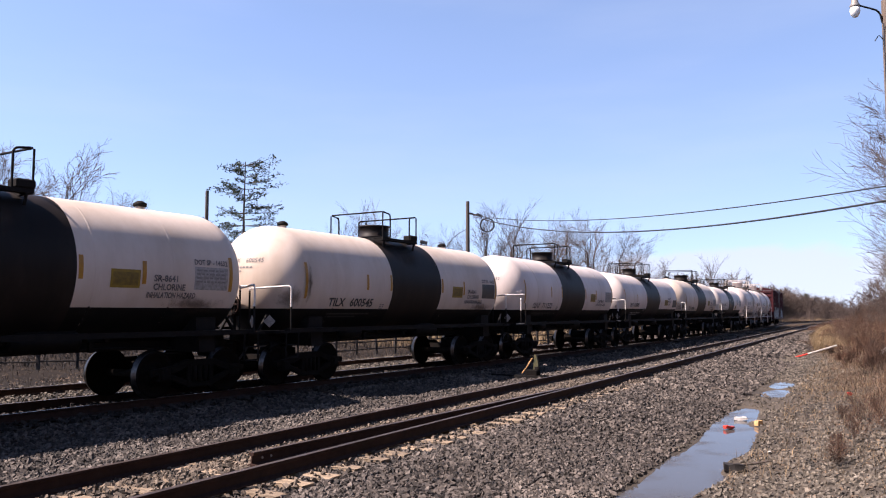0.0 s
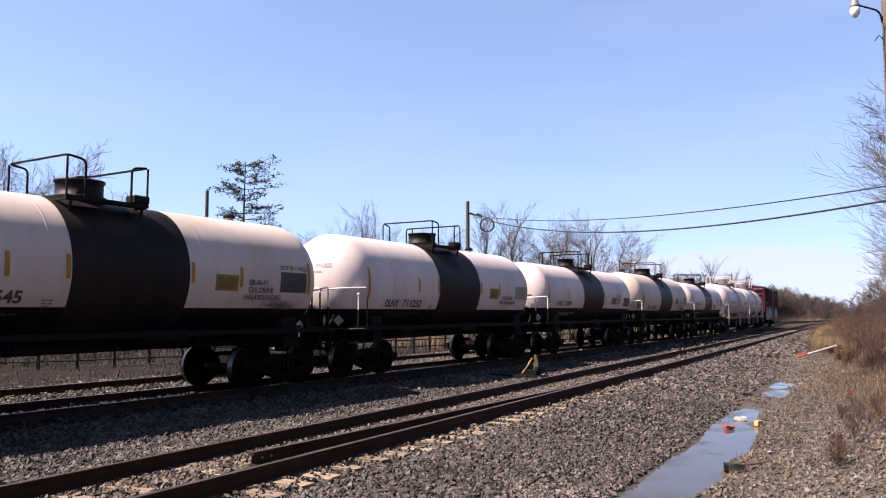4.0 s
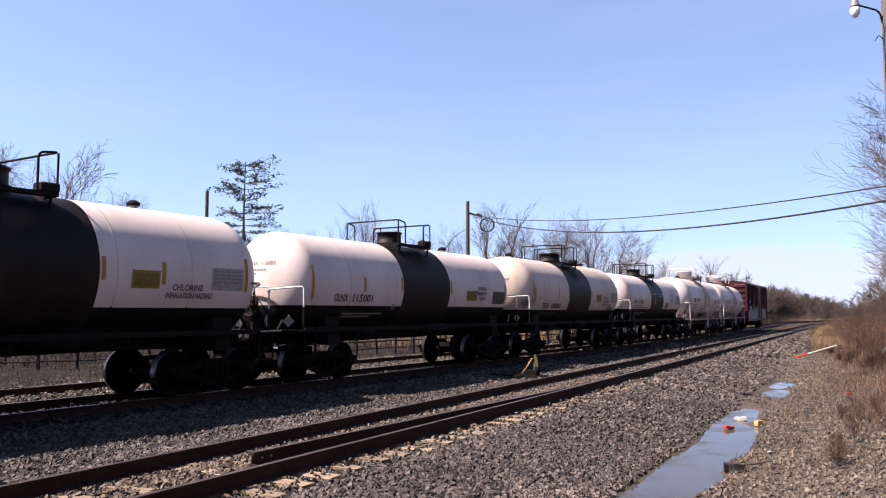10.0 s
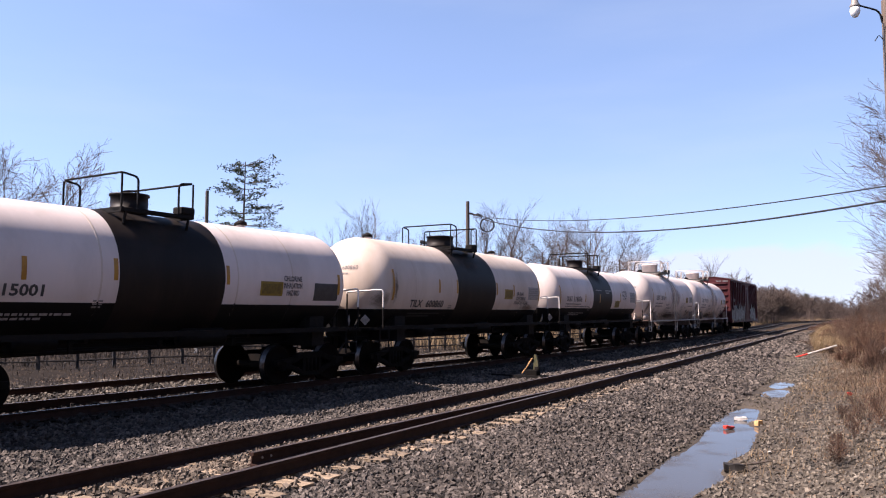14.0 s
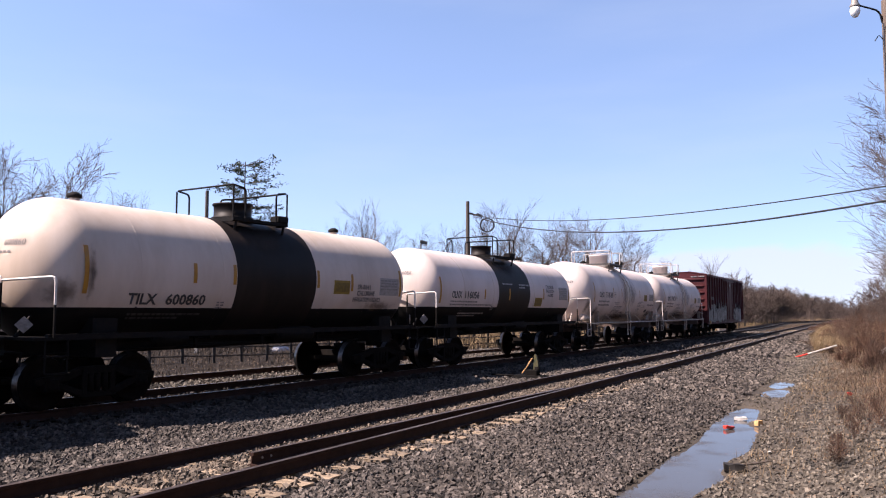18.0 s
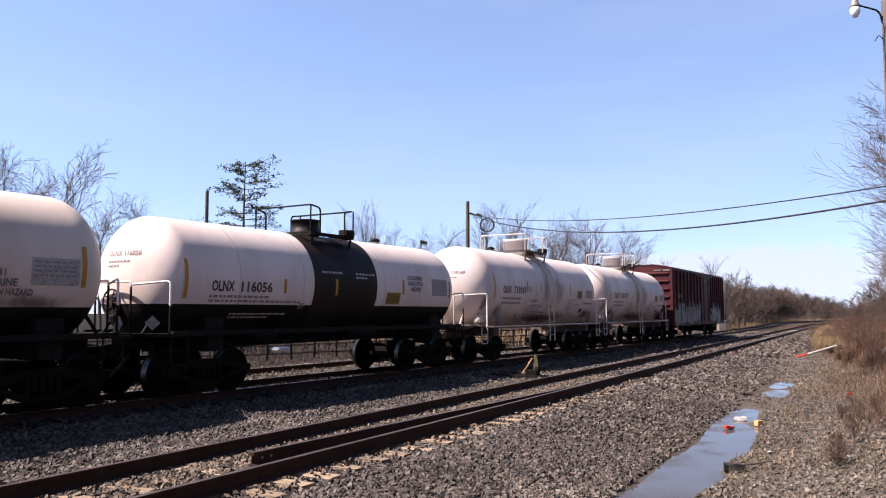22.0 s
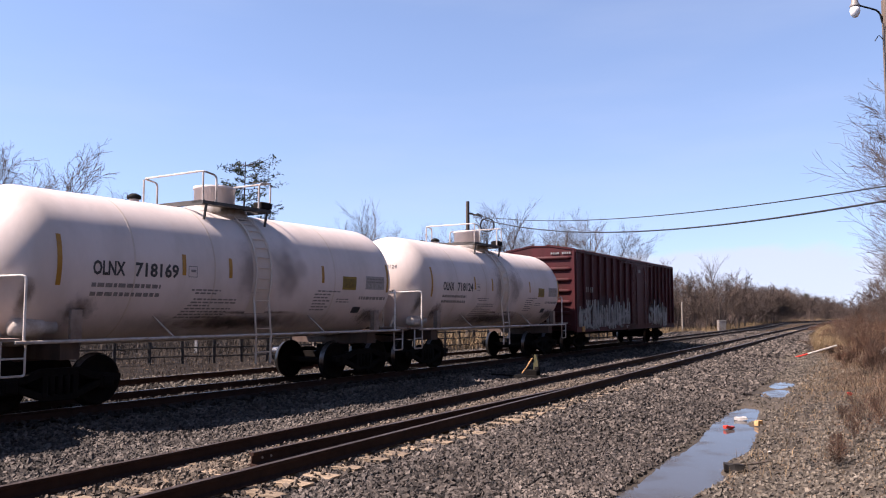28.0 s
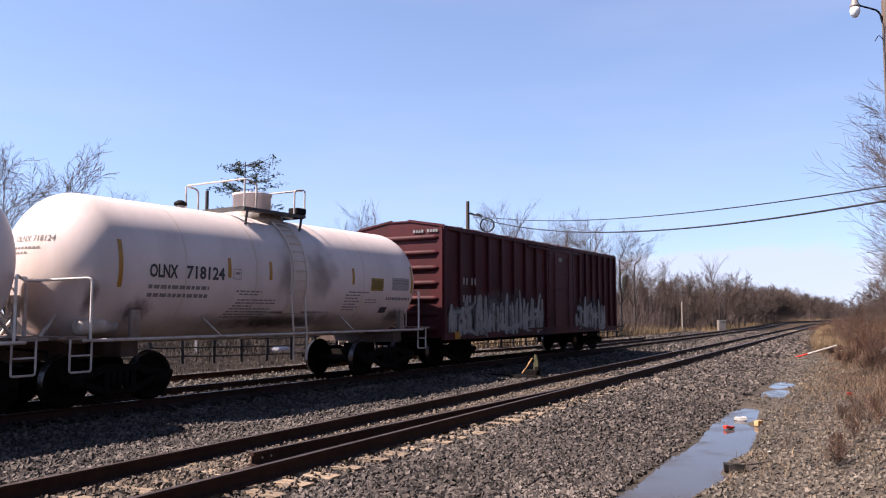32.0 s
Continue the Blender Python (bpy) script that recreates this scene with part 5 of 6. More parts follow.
def woods():
    rng = random.Random(5)
    one = "leafless tree with fine grey-brown twigs beyond the railway"
    # left, behind the fence
    for u, d, top, turn in ((22, 44, 240, 20), (-30, 46, 245, 160), (118, 45, 262, 75)):
        x, y = at_view(u, d)
        h = 1.98 + (552 - top) * d / 1400
        stand("trees behind the fence", WEEP[turn % 3], "leafless tree with drooping grey twigs behind the fence", x, y, h, turn)
    for u, d, top, kind, turn in ((235, 60, 345, BARE[2], 40), (605, 62, 392, VASE[0], 10), (645, 60, 362, VASE[1], 80), (690, 66, 400, BARE[0], 140),
                                  (745, 70, 408, BARE[1], 30), (800, 66, 402, VASE[2], 250), (872, 58, 362, VASE[0], 130), (905, 60, 355, VASE[2], 20),
                                  (962, 64, 385, BARE[1], 90), (990, 62, 390, VASE[1], 210), (1035, 62, 372, BARE[0], 300), (1062, 66, 395, VASE[0], 60),
                                  (1098, 64, 398, BARE[2], 110), (1122, 70, 415, BARE[3], 10), (930, 72, 398, BARE[3], 70), (1012, 76, 400, BARE[2], 190),
                                  (180, 62, 360, BARE[1], 15), (330, 70, 390, BARE[0], 250), (500, 70, 400, BARE[3], 40), (560, 66, 410, BARE[2], 330)):
        x, y = at_view(u, d)
        stand("trees behind the fence", kind, one, x, y, 1.98 + (552 - top) * d / 1400, turn)
    # the wood further along the line
    for k in range(46):
        u = 1085 + 235 * (k + rng.random()) / 46
        d = rng.uniform(78, 112)
        top = rng.uniform(478, 525)
        kind = rng.choice(BARE + BUSHY + BUSHY)
        d = clear_of_tracks(u, d)
        x, y = at_view(u, d)
        stand("wood along the line", kind, one, x, y, 1.98 + (552 - top) * d / 1400, rng.uniform(0, 360))
    for u, d, top in ((1182, 92, 458), (1262, 98, 452), (1244, 100, 478), (1298, 104, 492), (1135, 84, 470)):
        d = clear_of_tracks(u, d)
        x, y = at_view(u, d)
        stand("wood along the line", VASE[int(u) % 3], one, x, y, 1.98 + (552 - top) * d / 1400, u)
    for k in range(44):
        u = 1305 + 90 * (k + rng.random()) / 44
        d = rng.uniform(112, 160)
        top = 503 + max(0, (u - 1370) * 0.55) + rng.uniform(0, 22)
        d = clear_of_tracks(u, d)
        x, y = at_view(u, d)
        stand("wood along the line", rng.choice(BUSHY), one, x, y, 1.98 + (552 - top) * d / 1400, rng.uniform(0, 360))
    for k in range(40):
        u = 1300 + 190 * (k + rng.random()) / 40
        d = clear_of_tracks(u, rng.uniform(125, 190))
        top = float(np.interp(u, [1300, 1340, 1400, 1440, 1490], [500, 503, 508, 522, 532])) + rng.uniform(0, 16)
        x, y = at_view(u, d)
        stand("wood along the line", rng.choice(BUSHY), one, x, y, 1.98 + (552 - top) * d / 1400, rng.uniform(0, 360))
    for k in range(34):
        u = 1392 + 130 * (k + rng.random()) / 34
        d = rng.uniform(170, 260)
        top = 514 + rng.uniform(0, 16) + max(0, (u - 1425) * 0.2)
        d = clear_of_tracks(u, d)
        x, y = at_view(u, d)
        stand("wood along the line", rng.choice(BUSHY), one, x, y, 1.98 + (552 - top) * d / 1400, rng.uniform(0, 360))


woods()


def tall_right_trees():
    label = "tall leafless tree with long arching branches on the bank"
    for u, d, top, seed, turn in ((1636, 33, 118, 3, 200), (1698, 30, 105, 9, 40), (1640, 40, 235, 21, 300), (1600, 50, 380, 41, 70)):
        x, y = at_view(u, d)
        me = tree_parts(100 + seed, 12.0, 0.80, 4, (2, 2, 2, 1), least=0.006, first=0.15, twist=0.13, base_r=0.17, droop=0.02)
        stand("trees on the bank", me, label, x, y, 1.7 + (552 - top) * d / 1400, turn)
    for u, d, top in ((1512, 62, 500), (1540, 58, 488), (1560, 48, 470), (1585, 44, 430), (1530, 70, 505), (1575, 40, 470)):
        x, y = at_view(u, d)
        stand("trees on the bank", BUSHY[u % 4], "leafless thicket tree on the bank", x, y, 1.2 + (552 - top) * d / 1400, u)


tall_right_trees()


def conifer(name, label, x, y, h, seed, open_crown=True, r=2.1):
    rng = random.Random(seed)
    t = thing(name, label, "tree", at=pose(x, y, ground_z(x, y) - 0.05))
    bm = bmesh.new()
    tube(bm, [(0, 0, 0), (0.05, 0, h * 0.35), (-0.05, 0.03, h * 0.7), (0.02, 0, h)], 0.17, 8, 0.025)
    part("trunk", bm, M["bark"], t)
    segs, verts, faces = [], [], []
    z = h * (0.30 if open_crown else 0.08)
    while z < h * 0.985:
        f = (z / h)
        reach = r * (1.0 - 0.12 * f) if open_crown else r * (1.02 - f)
        for _ in range(4 if open_crown else 7):
            az = rng.uniform(0, 2 * math.pi)
            ln = reach * rng.uniform(0.55, 1.1)
            if open_crown and f > 0.9:
                ln *= 0.9
            d = Vector((math.cos(az), math.sin(az), 0))
            up = rng.uniform(-0.08, 0.2 + 0.25 * f) if open_crown else rng.uniform(-0.25, 0.05)
            p0 = Vector((0, 0, z))
            p1 = p0 + d * ln * 0.6 + Vector((0, 0, up * ln * 0.3))
            p2 = p0 + d * ln + Vector((0, 0, up * ln))
            segs += [(p0, p1, 0.03, 0.02, 1), (p1, p2, 0.02, 0.008, 1)]
            for k in range(34 if open_crown else 26):
                q = rng.uniform(0.3, 1.0) if open_crown else rng.uniform(0.1, 1.0)
                c = (p0.lerp(p1, q / 0.6) if q < 0.6 else p1.lerp(p2, (q - 0.6) / 0.4)) + Vector((rng.gauss(0, 0.16), rng.gauss(0, 0.16), rng.gauss(0, 0.08)))
                for _ in range(4):
                    s = rng.uniform(0.10, 0.24)
                    n1 = Vector((rng.gauss(0, 1), rng.gauss(0, 1), rng.gauss(0, 0.5))).normalized() * s
                    n2 = Vector((rng.gauss(0, 1), rng.gauss(0, 1), rng.gauss(0, 0.5))).normalized() * s * 0.22
                    i = len(verts)
                    verts += [tuple(c - n2), tuple(c + n2), tuple(c + n1)]
                    faces.append((i, i + 1, i + 2))
        z += h * (0.034 if open_crown else 0.03)
    piece("branch_frame", limb_mesh(segs, M["bark"], "branch_frame"), t)
    piece("crown", from_arrays("crown", verts, faces, M["needle"]), t)
    return t


conifer("pine_tree", "dark open-crowned conifer behind the train", *at_view(430, 55), 12.6, 2, True, 3.1)
for u_, d_, top_ in ((1108, 86, 488), (1172, 92, 496), (1426, 190, 520)):
    x_, y_ = at_view(u_, d_)
    conifer("young_spruce", "small dark spruce among the bare trees", x_, y_, 1.98 + (552 - top_) * d_ / 1400, u_, False, 1.9)

# ---------------------------------------------------------------- poles, cables, lamp
def wooden_pole(label, x, y, top, r, mat="wood", name="utility_pole"):
    t = thing(name, label, "pole", at=pose(x, y, ground_z(x, y) - 0.1))
    bm = bmesh.new()
    h = top - ground_z(x, y) + 0.1
    tube(bm, [(0, 0, h * k / 6) for k in range(7)], r, 12, r * 0.72)
    part("shaft", bm, M[mat], t)
    return t


P1 = at_view(828, 48)
pole_a = wooden_pole("dark wooden utility pole beyond the train", *P1, 8.42, 0.15)
z0 = ground_z(*P1) - 0.1
bm = bmesh.new()
box(bm, (0.35, 0.0, 7.62 - z0), (0.75, 0.08, 0.10), ry=0.25)
part("bracket", bm, M["wood"], pole_a)
bm = bmesh.new()
box(bm, (0.72, 0.0, 7.55 - z0), (0.42, 0.16, 0.16), ry=0.5)
bmesh.ops.bevel(bm, geom=bm.edges[:], offset=0.03, segments=1, affect="EDGES")
part("splice_case", bm, M["cable"], pole_a, "black cable splice case")
wooden_pole("weathered dark pole beside the pine", *at_view(363, 50), 9.40, 0.15)
wooden_pole("pale slim post at the edge of the wood", *at_view(1206, 74), 2.6, 0.09, "pale_wood", "wooden_post")
wooden_pole("dark post at the edge of the wood", *at_view(1272, 84), 2.9, 0.11, "wood", "wooden_post")

LAMP = (10.36, 18.0)


def street_lamp():
    x, y = LAMP
    z = ground_z(x, y)
    t = wooden_pole("weathered wooden pole with a globe lamp on a bracket arm", x, y, 8.95, 0.13, "pole_wood", "street_lamp")
    zb = z - 0.27
    pipe("bracket_arm", rounded([(-0.10, 0, 8.25 - zb), (-0.16, -0.02, 8.52 - zb), (-0.66, -0.02, 8.66 - zb)], 0.2), 0.022, M["steel_black"], t)
    bm = bmesh.new()
    lathe(bm, [(8.60 - zb, 0.10), (8.64 - zb, 0.115), (8.72 - zb, 0.075), (8.92 - zb, 0.07), (8.95 - zb, 0.02)], "z", 20, (-0.735, -0.02, 0))
    part("lamp_housing", bm, M["grey_steel"], t, "weathered metal lamp housing")
    bm = bmesh.new()
    lathe(bm, [(8.36 - zb, 0.02), (8.38 - zb, 0.06), (8.44 - zb, 0.10), (8.52 - zb, 0.115), (8.60 - zb, 0.10), (8.61 - zb, 0.02)], "z", 20, (-0.735, -0.02, 0))
    part("globe", bm, M["glass"], t, "frosted glass globe")
    pipe("conduit", [(-0.12, -0.09, 8.2 - zb), (-0.13, -0.1, 5.0 - zb), (-0.13, -0.1, 1.0 - zb)], 0.015, M["cable"], t)
    pipe("hook", rounded([(-0.12, -0.02, 7.85 - zb), (-0.2, -0.02, 7.95 - zb), (-0.3, -0.02, 7.8 - zb)], 0.06), 0.01, M["cable"], t)


street_lamp()


def cable(name, label, a, b, sag, r):
    a, b = Vector(a), Vector(b)
    bm = bmesh.new()
    tube(bm, [a.lerp(b, k / 40) + Vector((0, 0, -4 * sag * (k / 40) * (1 - k / 40))) for k in range(41)], r, 6)
    return solid(name, bm, M["cable"], label, "cable", "overhead cables")


cable("overhead_cable", "thin black overhead cable sagging between the poles", (P1[0] + 0.35, P1[1] - 0.05, 7.55), (LAMP[0] - 0.02, LAMP[1] - 0.1, 4.58), 0.55, 0.018)
main_cable = cable("overhead_cable", "thick black overhead cable with a spare loop", (P1[0] + 0.5, P1[1] - 0.05, 7.45), (LAMP[0] - 0.02, LAMP[1] - 0.1, 4.25), 0.85, 0.027)
bm = bmesh.new()
cx_, cy_ = at_view(862, 46.8)
for q in (0, 0.05):
    tube(bm, [(cx_ + 0.40 * math.cos(k * math.pi / 14) + q, cy_ + q, 6.84 + 0.40 * math.sin(k * math.pi / 14)) for k in range(29)], 0.03, 6, caps=False)
tube(bm, [(cx_, cy_, 7.24), (cx_ - 0.1, cy_, 7.33)], 0.02, 6)
part("cable_loop", bm, M["cable"], main_cable, "coiled loop of spare cable")
bm = bmesh.new()
tube(bm, [(P1[0], P1[1], 6.75), (P1[0] - 0.45, P1[1], 6.5), (P1[0] - 0.88, P1[1] + 0.02, 6.2), (P1[0] - 1.42, P1[1] + 0.05, 5.45), (P1[0] - 4.6, P1[1] + 0.3, ground_z(P1[0] - 4.6, P1[1] + 0.3))], 0.024, 6)
solid("stay_wire", bm, M["cable"], "bent stay wire running down from the pole", "cable", "overhead cables")


def floodlight():
    x, y = at_view(745, 46)
    t = wooden_pole("slim dark pole with a tilted floodlight", x, y, 5.72, 0.05, "wood", "floodlight_pole")
    z = ground_z(x, y) - 0.1
    bm = bmesh.new()
    box(bm, (0.16, -0.05, 5.72 - z), (0.44, 0.3, 0.2), ry=0.25)
    bmesh.ops.bevel(bm, geom=bm.edges[:], offset=0.04, segments=1, affect="EDGES")
    part("lamp_head", bm, M["cable"], t, "black tilted lamp housing")
    bm = bmesh.new()
    box(bm, (0.24, -0.06, 5.56 - z), (0.26, 0.2, 0.1), ry=0.25)
    part("lens", bm, M["glass"], t, "pale lamp lens")


floodlight()

# signal cabinet at the far edge
bm = bmesh.new()
x_, y_ = at_view(1275, 82)
box(bm, (0, 0, 0.55), (0.75, 0.6, 1.1))
box(bm, (0, 0, 1.13), (0.82, 0.68, 0.06))
bmesh.ops.bevel(bm, geom=bm.edges[:], offset=0.02, segments=1, affect="EDGES")
solid("signal_cabinet", bm, M["grey_steel"], "small grey metal cabinet beside the track", "cabinet", at=pose(x_, y_, ground_z(x_, y_)))

# ---------------------------------------------------------------- fence behind the further track
def fence():
    t = thing("rail_fence", "dark post and rail fence behind the tracks", "fence")
    line = [Vector((-24.0, 20.5, 0)), Vector((-15.1, 27.0, 0)), Vector((-9.1, 31.7, 0)), Vector((-1.5, 40.0, 0)), Vector((6.5, 49.0, 0)), Vector((13.0, 57.0, 0))]
    bmp = bmesh.new()
    box(bmp, (0, 0, 0.45), (0.11, 0.11, 1.2))
    bmesh.ops.bevel(bmp, geom=bmp.edges[:], offset=0.012, segments=1, affect="EDGES")
    post = mesh_of(bmp, M["fence"], "post")
    rng = random.Random(3)
    for a, b in zip(line, line[1:]):
        n = max(1, round((b - a).length / 1.25))
        for k in range(n):
            p, q = a.lerp(b, k / n), a.lerp(b, (k + 1) / n)
            zp, zq = ground_z(p.x, p.y), ground_z(q.x, q.y)
            piece("post", post, t, pose(p.x, p.y, zp, rng.uniform(-2, 2), rng.uniform(-2, 2), rng.uniform(0, 40)))
            for h in (0.28, 0.62, 0.95):
                bm = bmesh.new()
                tube(bm, [(p.x, p.y, zp + h + rng.uniform(-0.015, 0.015)), (q.x, q.y, zq + h + rng.uniform(-0.015, 0.015))], 0.035, 6)
                part("rail", bm, M["fence"], t)


fence()

# bright things behind the fence
bm = bmesh.new()
x_, y_ = at_view(350, 38)
box(bm, (0, 0, 0.6), (0.12, 0.12, 1.5))
solid("white_post", bm, M["white_plastic"], "white post behind the fence", "post", at=pose(x_, y_, ground_z(x_, y_)))
bm = bmesh.new()
x_, y_ = at_view(498, 42)
r_ = bmesh.ops.create_icosphere(bm, subdivisions=3, radius=1.0)
for v in bm.verts:
    v.co = Vector((v.co.x * 0.6, v.co.y * 0.4, max(0, v.co.z) * 0.3 * (1 + 0.3 * noise.noise(v.co * 2.5)))) + Vector((0, 0, 0.02 * noise.noise(v.co * 7)))
solid("tarpaulin", bm, M["blue"], "crumpled blue tarpaulin heap behind the fence", "tarpaulin", at=pose(x_, y_, ground_z(x_, y_)))

# ---------------------------------------------------------------- puddles in the ditch
def lane(a, b, z=0.0):
    p = Vector((-7.673, 0, 0)) + DIR * b + RIGHT * a
    return Vector((p.x, p.y, z))


def puddles():
    for i, (b0, b1, mid, half) in enumerate(HOLLOWS):
        bm = bmesh.new()
        n = 24
        level = -0.487 - 0.004 * i
        ring = [lane(mid - half * 1.9 - 0.2, b0 - 0.5 + (b1 - b0 + 1.0) * k / n, level) for k in range(n + 1)]
        ring += [lane(mid + half * 1.9 + 0.2, b1 + 0.5 - (b1 - b0 + 1.0) * k / n, level) for k in range(n + 1)]
        f = bm.faces.new([bm.verts.new(p) for p in ring])
        bmesh.ops.triangulate(bm, faces=[f])
        ob = new("puddle", mesh_of(bm, M["water"], "puddle"))
        tagged(ob, "shallow muddy puddle reflecting the sky", "puddle", "puddles in the ditch", "structure")


puddles()

# ---------------------------------------------------------------- crushed stone, straw, litter
def stones(name, rng, a, b, size, mat, label, sink=0.35, heights=None):
    """Loose angular stones at lane places (a, b): boxes with every corner knocked about."""
    n = len(a)
    x = -7.673 + DIR.x * b + RIGHT.x * a
    y = DIR.y * b + RIGHT.y * a
    z = np.array([ground_z(p, q) for p, q in zip(x, y)]) if heights is None else heights
    corners = np.array([(-1, -1, -1), (1, -1, -1), (1, 1, -1), (-1, 1, -1), (-1, -1, 1), (1, -1, 1), (1, 1, 1), (-1, 1, 1)], float) * 0.5
    V = corners[None] * (1 + rng.uniform(-0.45, 0.35, (n, 8, 3)))
    V *= (size * rng.uniform(0.55, 1.25, n))[:, None, None] * rng.uniform(0.6, 1.25, (n, 1, 3))
    q = rng.normal(size=(n, 4))
    q /= np.linalg.norm(q, axis=1)[:, None]
    w, i, j, k = q.T
    R = np.stack([np.stack([1 - 2 * (j * j + k * k), 2 * (i * j - k * w), 2 * (i * k + j * w)], 1),
                  np.stack([2 * (i * j + k * w), 1 - 2 * (i * i + k * k), 2 * (j * k - i * w)], 1),
                  np.stack([2 * (i * k - j * w), 2 * (j * k + i * w), 1 - 2 * (i * i + j * j)], 1)], 1)
    V = np.einsum("nab,nvb->nva", R, V)
    V += np.stack([x, y, z + size * sink * rng.uniform(-0.4, 1.0, n)], 1)[:, None]
    quads = np.array([(0, 3, 2, 1), (4, 5, 6, 7), (0, 1, 5, 4), (1, 2, 6, 5), (2, 3, 7, 6), (3, 0, 4, 7)])
    F = (np.arange(n) * 8)[:, None, None] + quads[None]
    me = bpy.data.meshes.new(name)
    me.vertices.add(n * 8)
    me.vertices.foreach_set("co", V.reshape(-1))
    me.loops.add(n * 24)
    me.loops.foreach_set("vertex_index", F.reshape(-1))
    me.polygons.add(n * 6)
    me.polygons.foreach_set("loop_start", np.arange(n * 6) * 4)
    me.materials.append(mat)
    me.update(calc_edges=True)
    me.validate()
    me.polygons.foreach_set("use_smooth", [False] * len(me.polygons))
    return tagged(new(name, me), label, "stones", kind="stuff")


def scatter(rng, a0, a1, b0, b1, per_m2):
    n = int((a1 - a0) * (b1 - b0) * per_m2)
    return rng.uniform(a0, a1, n), rng.uniform(b0, b1, n)


def ballast():
    rng = np.random.default_rng(4)
    A, B = [], []
    for a0, a1, b0, b1, d in ((-8.8, -0.9, 5, 16, 430), (0.85, 3.95, 7, 16, 700), (-8.8, 3.95, 16, 24, 240)):
        a, b = scatter(rng, a0, a1, b0, b1, d)
        A.append(a)
        B.append(b)
    stones("ballast_stones", rng, np.concatenate(A), np.concatenate(B), 0.050, M["stone"], "grey crushed stone ballast between and beside the tracks")
    # the bed goes on abreast of the camera and behind it
    a, b = scatter(rng, -9.5, 10.0, -9, 7, 130)
    m = (np.abs(np.abs(a) - 0.76) > 0.1) & ((b < 5) | (a > 0.9))
    stones("ballast_stones", rng, a[m], b[m], 0.055, M["stone"], "grey crushed stone ballast around the standpoint")
    # stones and sand lie over most of the siding's ties
    a, b = scatter(rng, -0.70, 1.25, 5, 26, 520)
    over = np.array([noise.noise(Vector((p * 1.7, q * 0.9, 11))) for p, q in zip(a, b)])
    m = (rng.random(len(a)) < np.clip(0.75 + 1.3 * over, 0.12, 1)) & ((a < 0.70) | ((a > 0.84) & (rng.random(len(a)) < 0.22)))
    a, b = a[m], b[m]
    stones("ballast_stones", rng, a, b, 0.042, M["pale_stone"], "sandy grey stones spilled over the ties", 0.35, -0.196 + 0.02 * rng.random(len(a)))
    a, b = scatter(rng, -8.8, 3.8, 24, 40, 110)
    stones("ballast_stones", rng, a, b, 0.075, M["stone"], "grey crushed stone ballast further along the tracks")
    a, b = scatter(rng, -9.5, 3.2, 40, 85, 28)
    stones("ballast_stones", rng, a, b, 0.12, M["stone"], "grey crushed stone ballast far along the tracks")
    a, b = scatter(rng, 3.9, 12.0, 0, 30, 420)
    wet = np.array([ground_z(-7.673 + DIR.x * q + RIGHT.x * p, DIR.y * q + RIGHT.y * p) for p, q in zip(a, b)]) > -0.475
    a, b = a[wet], b[wet]
    keep = rng.random(len(a)) < np.clip(1.25 - 0.045 * b, 0.12, 1) * np.clip(1.6 - 0.1 * (a - 5), 0.4, 1)
    stones("loose_gravel", rng, a[keep], b[keep], 0.038, M["gravel"], "brownish loose gravel on the bank")
    a, b = scatter(rng, 2.9, 7.0, 29, 52, 110)
    wet = np.array([ground_z(-7.673 + DIR.x * q + RIGHT.x * p, DIR.y * q + RIGHT.y * p) for p, q in zip(a, b)]) > -0.475
    stones("loose_gravel", rng, a[wet], b[wet], 0.05, M["gravel"], "brownish loose gravel along the ditch")
    # strip beyond the train: between main and further track, and in front of the fence
    s, w = rng.uniform(10, 40, 3600), rng.uniform(-1.45, -0.86, 3600)
    P = np.array([MAIN.at(p, q) for p, q in zip(s, w)])
    rel = P - np.array([-7.673, 0])
    stones("ballast_stones", rng, rel @ np.array([RIGHT.x, RIGHT.y]), rel @ np.array([DIR.x, DIR.y]), 0.075, M["stone"], "sunlit crushed stone beyond the train")


def over_ties():
    """Oil-stained stones spilled over the sleepers of the main track, dusty ones round the stored rail."""
    rng = np.random.default_rng(31)
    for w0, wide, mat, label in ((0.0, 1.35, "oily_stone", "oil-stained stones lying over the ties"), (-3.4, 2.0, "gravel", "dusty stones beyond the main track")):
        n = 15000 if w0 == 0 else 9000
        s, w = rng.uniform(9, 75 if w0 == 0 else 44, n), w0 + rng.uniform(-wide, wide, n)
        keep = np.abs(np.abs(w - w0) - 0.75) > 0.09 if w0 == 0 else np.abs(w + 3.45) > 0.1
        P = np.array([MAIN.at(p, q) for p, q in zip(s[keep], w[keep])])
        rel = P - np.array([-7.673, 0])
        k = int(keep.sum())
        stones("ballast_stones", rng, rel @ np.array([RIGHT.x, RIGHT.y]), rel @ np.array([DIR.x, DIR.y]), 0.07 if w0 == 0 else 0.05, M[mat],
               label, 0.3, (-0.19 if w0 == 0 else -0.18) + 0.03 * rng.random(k))


